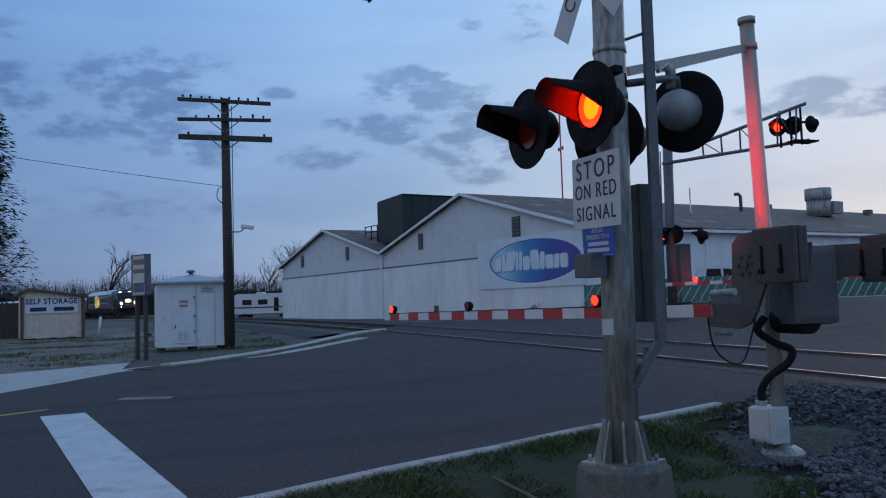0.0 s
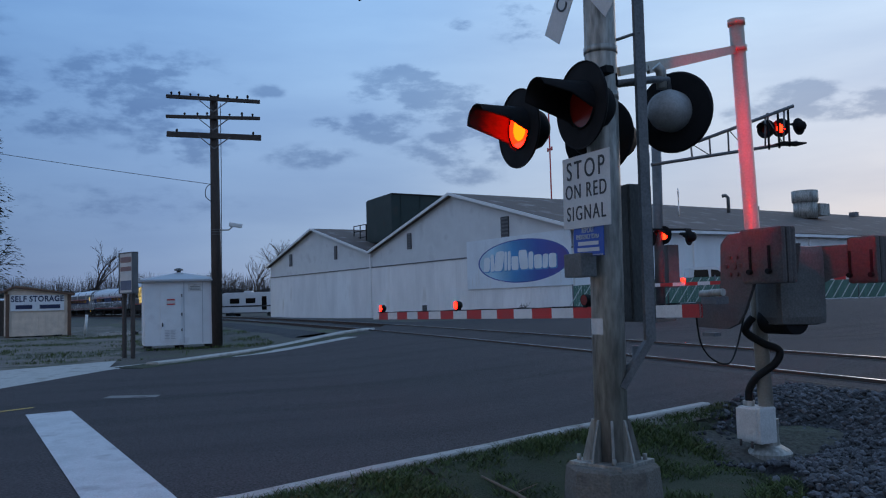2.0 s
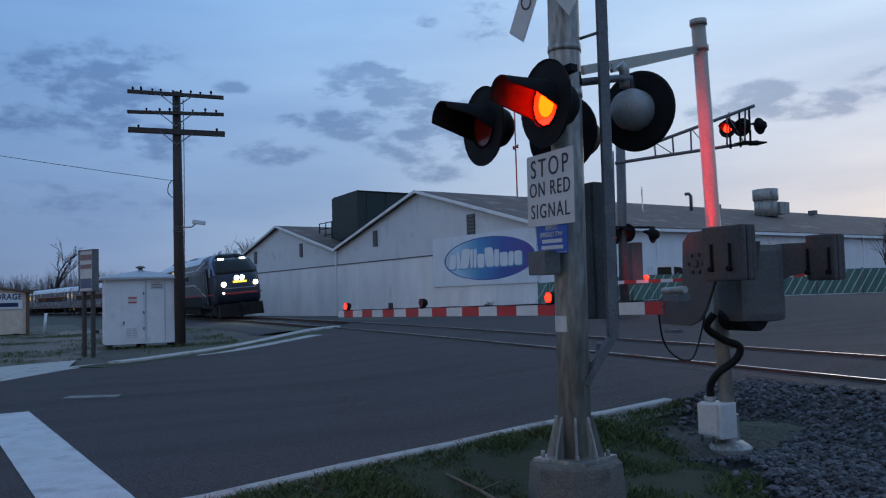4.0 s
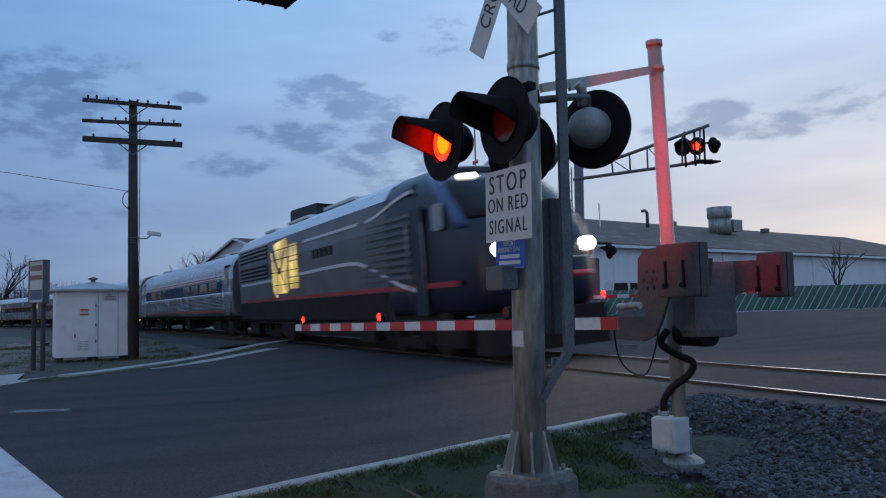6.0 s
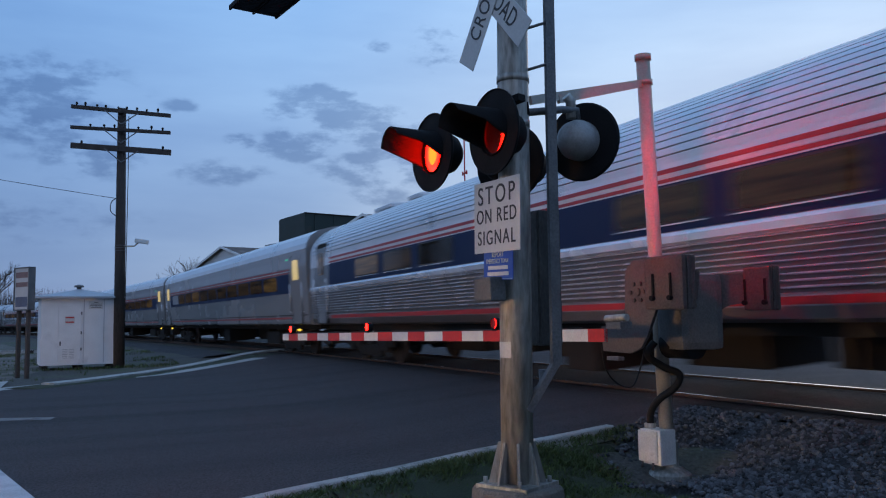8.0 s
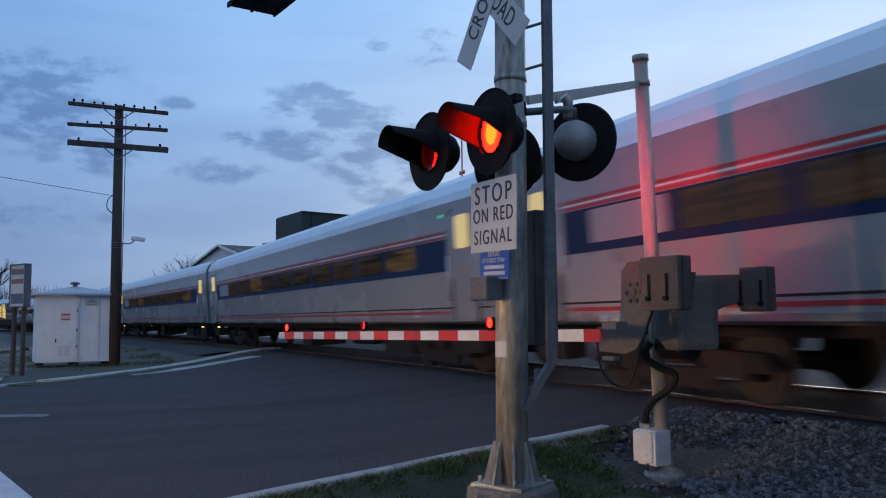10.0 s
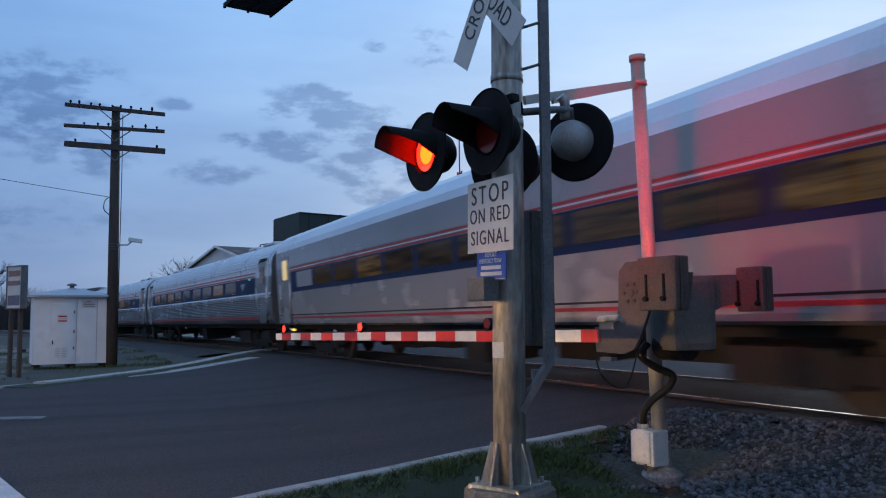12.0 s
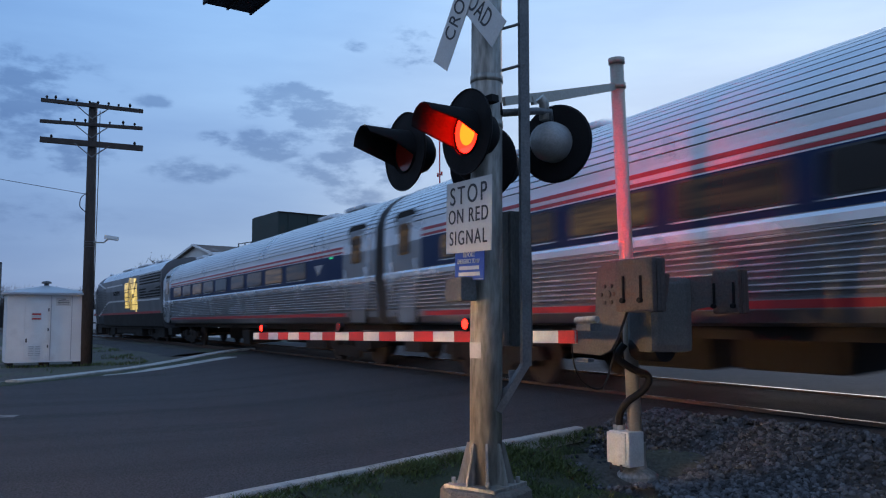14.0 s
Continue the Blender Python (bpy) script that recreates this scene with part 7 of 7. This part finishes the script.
def make_fence():
    top = thing("slatted_fence", label="green chain fence with pale diagonal slats along the far road", category="fence")
    p, q = Vector((-38.2, 19.0, 0)), Vector((-31.5, 39.5, 0))
    d = (q - p)
    n = 150
    ang = math.atan2(d.y, d.x)
    bm0 = bmesh.new()
    add_box(bm0, (0, 0, 0), (0.135, 0.02, 1.25))
    finish(bm0)
    me = bpy.data.meshes.new("slat")
    bm0.to_mesh(me)
    bm0.free()
    me.materials.append(M_fence)
    bm0 = bmesh.new()
    add_prism(bm0, [(-0.40, -0.6), (-0.345, -0.6), (0.40, 0.6), (0.345, 0.6)], (0, -0.035, 0), (0, -0.015, 0), (1, 0, 0), (0, 0, 1))
    finish(bm0)
    me2 = bpy.data.meshes.new("pale_slat")
    bm0.to_mesh(me2)
    bm0.free()
    me2.materials.append(M_fence_light)
    for k in range(n):
        c = p + d * ((k + 0.5) / n)
        z = height(c.x, c.y) + 0.66
        s = new("slat", me)
        s.parent = top
        s.matrix_basis = Matrix.Translation((c.x, c.y, z)) @ Matrix.Rotation(ang, 4, "Z")
        if k % 3 == 0:
            s = new("diagonal_slat", me2)
            s.parent = top
            s.matrix_basis = Matrix.Translation((c.x, c.y, z)) @ Matrix.Rotation(ang, 4, "Z")
    for k in range(10):
        c = p + d * (k / 9)
        tubepart("post", [(c.x, c.y, height(c.x, c.y)), (c.x, c.y, height(c.x, c.y) + 1.36)], 0.035, M_galv_dull, top, "", 8)


make_fence()


def vehicle(name, label, category, m, body, cab_x, windows, colour):
    top = thing(name, label=label, category=category)
    top.matrix_basis = m
    bm = bmesh.new()
    add_prism(bm, body, (0, -0.95, 0), (0, 0.95, 0), (1, 0, 0), (0, 0, 1))
    bmesh.ops.bevel(bm, geom=[e for e in bm.edges], offset=0.05, segments=2, affect="EDGES")
    part("body", bm, colour, top)
    for i, w in enumerate(windows):
        for s in (-1, 1):
            bm = bmesh.new()
            add_prism(bm, w, (0, s * 0.94, 0), (0, s * 0.965, 0), (1, 0, 0), (0, 0, 1))
            part("window", bm, M_window, top)
    xs = [p[0] for p in body]
    for x in (min(xs) + 1.0, max(xs) - 1.0):
        for s in (-0.82, 0.82):
            tubepart("wheel", [(x, s - 0.11, 0.36), (x, s + 0.11, 0.36)], 0.36, M_tyre, top, "", 18)
    return top


z0 = height(-41, 27)
vehicle("pickup_truck", "white crew-cab pickup truck parked behind the fence", "truck", pose(-38.5, 27.0, z0, 0, 0, 66),
        [(-2.7, 0.55), (2.7, 0.55), (2.7, 1.1), (1.3, 1.25), (0.5, 1.92), (-0.9, 1.92), (-1.0, 1.2), (-2.7, 1.2)], 0,
        [[(-0.75, 1.28), (0.05, 1.28), (0.0, 1.78), (-0.7, 1.78)], [(0.15, 1.28), (1.05, 1.28), (0.5, 1.75), (0.15, 1.78)]], M_vehicle_white)
vehicle("work_trailer", "pale flat work trailer with a dark headboard behind the fence", "trailer", pose(-39.6, 24.0, z0 - 0.05, 0, 0, 66),
        [(-2.0, 0.6), (2.0, 0.6), (2.0, 1.45), (-2.0, 1.40)], 0, [], M_vehicle_white)
bm = bmesh.new()
for y in (-0.7, 0.7):
    add_tube(bm, [(0, y, 1.3), (0, y, 2.45)], 0.05, 6)
add_tube(bm, [(0, -0.7, 2.45), (0, 0.7, 2.45)], 0.05, 6)
add_box(bm, (0, 0.2, 1.95), (0.05, 0.7, 0.7))
thing("load_frame", bm, M_vehicle_dark, pose(-39.2, 25.0, z0 - 0.05, 0, 0, 66), "dark tube frame standing on the trailer", "frame")
mh = vehicle("motorhome", "white motorhome parked beyond the track", "motorhome", pose(-101.5, 8.6, -0.45, 0, 0, 62),
        [(-3.4, 0.6), (3.4, 0.6), (3.4, 1.6), (2.9, 2.0), (2.7, 3.0), (-3.4, 3.0)], 0,
        [[(-2.6, 1.7), (-1.4, 1.7), (-1.4, 2.3), (-2.6, 2.3)], [(-0.6, 1.7), (0.6, 1.7), (0.6, 2.3), (-0.6, 2.3)], [(1.4, 0.9), (2.0, 0.9), (2.0, 2.5), (1.4, 2.5)]], M_vehicle_white)
mt = vehicle("motorhome", "white box trailer parked beside the motorhome", "motorhome", pose(-104.5, 4.2, -0.45, 0, 0, 70),
        [(-3.0, 0.6), (3.0, 0.6), (3.0, 2.9), (-3.0, 2.9)], 0, [[(-1.2, 1.6), (0.2, 1.6), (0.2, 2.2), (-1.2, 2.2)]], M_vehicle_white)

for v, w in ((mh, 6.6), (mt, 5.8)):
    for s in (-1, 1):
        boxpart("stripe", (0, s * 0.965, 1.38), (w, 0.012, 0.16), M_vehicle_dark, v, "dark side stripe")
        boxpart("skirt", (0, s * 0.93, 0.62), (w - 2.6, 0.03, 0.2), M_galv_dull, v)
    boxpart("roof_unit", (-0.6, 0, 3.08 if v is mh else 2.97), (0.9, 0.7, 0.22), M_vehicle_white, v)
    boxpart("bumper", (w / 2 + 0.06, 0, 0.7), (0.12, 1.8, 0.2), M_galv_dull, v)
    bm = bmesh.new()
    add_prism(bm, [(-0.75, 1.75), (0.75, 1.75), (0.7, 2.45), (-0.7, 2.45)], (w / 2 - (0.32 if v is mh else -0.10), 0, 0), (w / 2 - (0.18 if v is mh else -0.12), 0, 0), (0, 1, 0), (0, 0, 1))
    part("windscreen", bm, M_window, v)


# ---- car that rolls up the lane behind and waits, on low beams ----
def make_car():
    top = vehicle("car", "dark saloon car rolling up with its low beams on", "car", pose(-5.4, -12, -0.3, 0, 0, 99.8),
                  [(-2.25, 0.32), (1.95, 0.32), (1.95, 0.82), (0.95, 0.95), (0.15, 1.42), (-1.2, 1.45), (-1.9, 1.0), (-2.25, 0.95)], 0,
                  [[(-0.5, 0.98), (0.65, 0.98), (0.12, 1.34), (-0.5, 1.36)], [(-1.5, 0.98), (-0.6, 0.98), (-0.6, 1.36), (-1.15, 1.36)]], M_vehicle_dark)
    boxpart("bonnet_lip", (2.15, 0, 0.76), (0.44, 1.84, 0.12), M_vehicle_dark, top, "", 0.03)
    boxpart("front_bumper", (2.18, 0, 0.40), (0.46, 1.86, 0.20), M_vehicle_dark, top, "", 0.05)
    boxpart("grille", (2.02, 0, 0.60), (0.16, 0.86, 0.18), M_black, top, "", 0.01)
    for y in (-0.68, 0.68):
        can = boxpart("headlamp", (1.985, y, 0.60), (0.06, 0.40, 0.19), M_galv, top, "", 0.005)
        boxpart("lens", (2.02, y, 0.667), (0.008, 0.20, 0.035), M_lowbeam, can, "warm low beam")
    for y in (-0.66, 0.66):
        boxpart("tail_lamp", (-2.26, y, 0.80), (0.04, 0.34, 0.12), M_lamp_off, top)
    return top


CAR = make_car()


# ---- trees ----
def bare_tree(name, x, y, tall, seed, label, spread=0.55, levels=5, mat=None, first=0.28):
    rng = random.Random(seed)
    top = thing(name, label=label, category="tree", group="bare trees of the skyline")
    g = height(x, y) - 0.2 if abs(x) < 400 else -0.5
    top.matrix_basis = pose(x, y, g)
    tb, cb = bmesh.new(), bmesh.new()

    def grow(p, d, length, r, level):
        q = p + d * length
        bend = p.lerp(q, 0.5) + Vector((rng.uniform(-1, 1), rng.uniform(-1, 1), 0)) * length * 0.07
        add_tube(tb if level < 2 else cb, [p, bend, q], [r, r * 0.82, r * 0.66], 6 if level < 2 else 3, False)
        if level >= levels:
            return
        n = rng.choice((2, 3, 3)) if level else 4
        for k in range(n):
            side = Vector((rng.uniform(-1, 1), rng.uniform(-1, 1), rng.uniform(-0.15, 0.5)))
            nd = (d + side * spread * (1.35 if level else 1.0)).normalized()
            start = p.lerp(q, rng.uniform(0.55, 1.0)) if k else q
            grow(start, nd, length * rng.uniform(0.58, 0.82), r * 0.58, level + 1)
    grow(Vector((0, 0, 0)), Vector((rng.uniform(-.08, .08), rng.uniform(-.08, .08), 1)).normalized(), tall * first, tall * 0.018, 0)
    part("trunk", tb, mat or M_bark, top, flip=False)
    part("crown", cb, mat or M_bark, top, "leafless twigs", flip=False)


def at(yaw, dist):
    return -math.sin(radians(yaw)) * dist, math.cos(radians(yaw)) * dist


for i, (yaw, dist, tall) in enumerate([(95.0, 235, 25), (83.4, 125, 14.5), (82.2, 135, 15.0), (84.9, 140, 12.5), (87.3, 150, 11.0), (88.6, 180, 10.0), (90.5, 190, 10), (92.6, 240, 15.0), (97.5, 235, 13.0), (99.0, 240, 13), (81.2, 150, 10.5), (93.9, 245, 9.5), (89.6, 140, 7.5), (86.0, 155, 8.5)]):
    x, y = at(yaw, dist)
    bare_tree("bare_tree", x, y, tall, 40 + i, "leafless spring tree on the far skyline", 0.6, 5)
# dark tree that leans into the yard, with needle tufts and bare outer twigs
x, y = at(102.0, 60)
bare_tree("bare_tree", x, y, 9.5, 77, "leafless tree beside the dark evergreen", 0.7, 6)


def evergreen(x, y, tall, seed):
    rng = random.Random(seed)
    top = thing("evergreen_tree", label="tall dark evergreen tree at the yard's edge", category="tree")
    top.matrix_basis = pose(x, y, height(x, y) - 0.2)
    bm = bmesh.new()
    add_tube(bm, [(0, 0, 0), (0.1, 0, tall)], [0.22, 0.03], 8)
    part("trunk", bm, M_bark, top)
    verts, faces = [], []
    for k in range(9000):
        f = rng.random() ** 0.8
        z = tall * (0.12 + 0.88 * f)
        rad = (1 - f) ** 0.6 * tall * 0.17 + 0.25
        a = rng.uniform(0, 6.28)
        r = rad * rng.uniform(0.25, 1.05) * (0.75 + 0.4 * math.sin(a * 3 + z * 1.7))
        c = Vector((math.cos(a) * r, math.sin(a) * r, z - r * 0.25))
        s = rng.uniform(0.10, 0.26)
        u = Vector((math.cos(a), math.sin(a), rng.uniform(-0.6, 0.2))) * s * 1.6
        v = Vector((-math.sin(a), math.cos(a), rng.uniform(-0.4, 0.4))) * s * 0.5
        o = len(verts)
        verts += [tuple(c - v), tuple(c + u * 0.6 - v * 0.3), tuple(c + u), tuple(c + v)]
        faces.append((o, o + 1, o + 2, o + 3))
    me = bpy.data.meshes.new("crown")
    me.from_pydata(verts, [], faces)
    me.materials.append(M_needle)
    ob = new("crown", me)
    ob.parent = top


x, y = at(101.9, 58)
evergreen(x, y, 15.5, 4)


def thicket():
    """Low leafless woods along the skyline: many thin upright stems and twigs."""
    rng = random.Random(21)
    verts, faces = [], []
    for k in range(17000):
        yaw = rng.uniform(30, 118)
        dist = rng.uniform(225, 290)
        if rng.random() < 0.25:
            dist = rng.uniform(195, 225) if yaw < 90 else 235
        x, y = at(yaw, dist)
        env = 8.0 + 3.0 * noise.noise(Vector((yaw * 0.22, 0, 2))) + 1.2 * noise.noise(Vector((yaw * 1.1, 0, 7)))
        h = max(1.2, env * rng.uniform(0.40, 0.92)) * dist / 160
        if yaw < 78:
            h *= 0.55
        b = Vector((x, y, -0.5))
        lean = Vector((rng.uniform(-.22, .22), rng.uniform(-.22, .22), 1))
        w = Vector((math.cos(radians(yaw)), math.sin(radians(yaw)), 0)) * rng.uniform(0.03, 0.085)
        for j in range(4):
            p = b + lean * h * (0.25 * j if j else 0)
            tip = b + lean * h if j == 0 else p + Vector((rng.uniform(-1, 1) * 1.1, rng.uniform(-1, 1) * 1.1, rng.uniform(0.3, 1.2)))
            ww = w if j == 0 else w * 0.6
            o = len(verts)
            verts += [tuple(p - ww), tuple(p + ww), tuple(tip + ww * 0.2), tuple(tip - ww * 0.2)]
            faces.append((o, o + 1, o + 2, o + 3))
    me = bpy.data.meshes.new("far_woods")
    me.from_pydata(verts, [], faces)
    me.materials.append(M_thicket)
    tagged(new("far_woods", me), "low leafless woods along the far skyline", "woods", kind="stuff")
    # dense low undergrowth bank
    bm = bmesh.new()
    prev = None
    for k in range(120):
        yaw = 30 + 88 * k / 119
        x, y = at(yaw, 285)
        hh = 7.0 + 2.0 * noise.noise(Vector((yaw * 0.5, 1, 1))) + 0.9 * noise.noise(Vector((yaw * 2.3, 1, 4)))
        x2, y2 = at(yaw, 310)
        ring = [bm.verts.new((x, y, -0.6)), bm.verts.new((x, y, hh * 0.6)), bm.verts.new(((x + x2) / 2, (y + y2) / 2, hh)), bm.verts.new((x2, y2, -0.6))]
        if prev:
            for j in range(3):
                bm.faces.new((prev[j], prev[j + 1], ring[j + 1], ring[j]))
        prev = ring
    thing("undergrowth", bm, M_thicket, None, "dark undergrowth bank under the far woods", "woods", kind="structure")


thicket()
x, y = -37.0, 41.5
bare_tree("bare_shrub", x, y, 5.5, 91, "thin leafless shrub beside the warehouse", 0.5, 4)
x, y = (WA + WU * 31.5 * S - WB * 1.2).x, (WA + WU * 31.5 * S - WB * 1.2).y
bare_tree("bare_shrub", x, y, 2.8, 92, "thin leafless shrub against the mural wall", 0.9, 4, None, 0.12)


# ---- ties, kept with the bed ----
def make_ties():
    bed = thing("ties", label="dark creosoted wooden ties under the rails", category="ties", kind="structure")
    bm = bmesh.new()
    add_box(bm, (0, 0, 0), (0.23, 2.6, 0.18))
    finish(bm)
    me = bpy.data.meshes.new("tie")
    bm.to_mesh(me)
    bm.free()
    me.materials.append(M_tie)
    s = -24.5
    while s > -120:
        p, a = centre(s)
        o = new("tie", me)
        o.parent = bed
        o.matrix_basis = pose(p.x, p.y, 0.055 - 0.225, math.degrees(CANT), 0, math.degrees(a))
        s -= 0.55


make_ties()


# ---- everything that moves ----
TO_FIRST = [0.17, 1.46, 2.87, 4.2, 5.45, 6.75, 7.95, 9.3, 10.57, 11.9, 13.2]
TO_SECOND = [0.9, 2.23, 3.55, 4.85, 6.13, 7.38, 8.65, 9.95, 11.27, 12.57, 13.93]


def motions():
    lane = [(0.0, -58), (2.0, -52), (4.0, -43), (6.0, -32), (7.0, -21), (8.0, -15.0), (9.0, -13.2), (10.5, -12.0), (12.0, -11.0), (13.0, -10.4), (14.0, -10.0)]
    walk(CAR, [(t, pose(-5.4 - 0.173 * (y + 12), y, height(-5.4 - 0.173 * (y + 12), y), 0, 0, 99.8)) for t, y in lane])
    times = [0.25 * k for k in range(57)]
    for ob, behind, half, back in TRAIN:
        walk(ob, [(t, car_pose(joint_at(t) - behind, half, back)) for t in times])
    events = sorted([(t, 0) for t in TO_FIRST] + [(t, 1) for t in TO_SECOND])
    for bulb, phase in FLIPS:
        home = bulb.matrix_basis.copy()
        turn = 0.0 if phase == 1 else 180.0
        rows = [(0.0, home @ pose(0, 0, 0, 0, 0, turn))]
        for t, which in events:
            start = turn
            turn += 180.0
            rows.append((t - 0.0334, home @ pose(0, 0, 0, 0, 0, start)))
            rows.append((t, home @ pose(0, 0, 0, 0, 0, start + 85)))
            rows.append((t + 0.0334, home @ pose(0, 0, 0, 0, 0, start + 170)))
            rows.append((t + 0.0667, home @ pose(0, 0, 0, 0, 0, turn)))
        if rows[-1][0] < 14.0:
            rows.append((14.0, home @ pose(0, 0, 0, 0, 0, turn)))
        walk(bulb, rows)


motions()
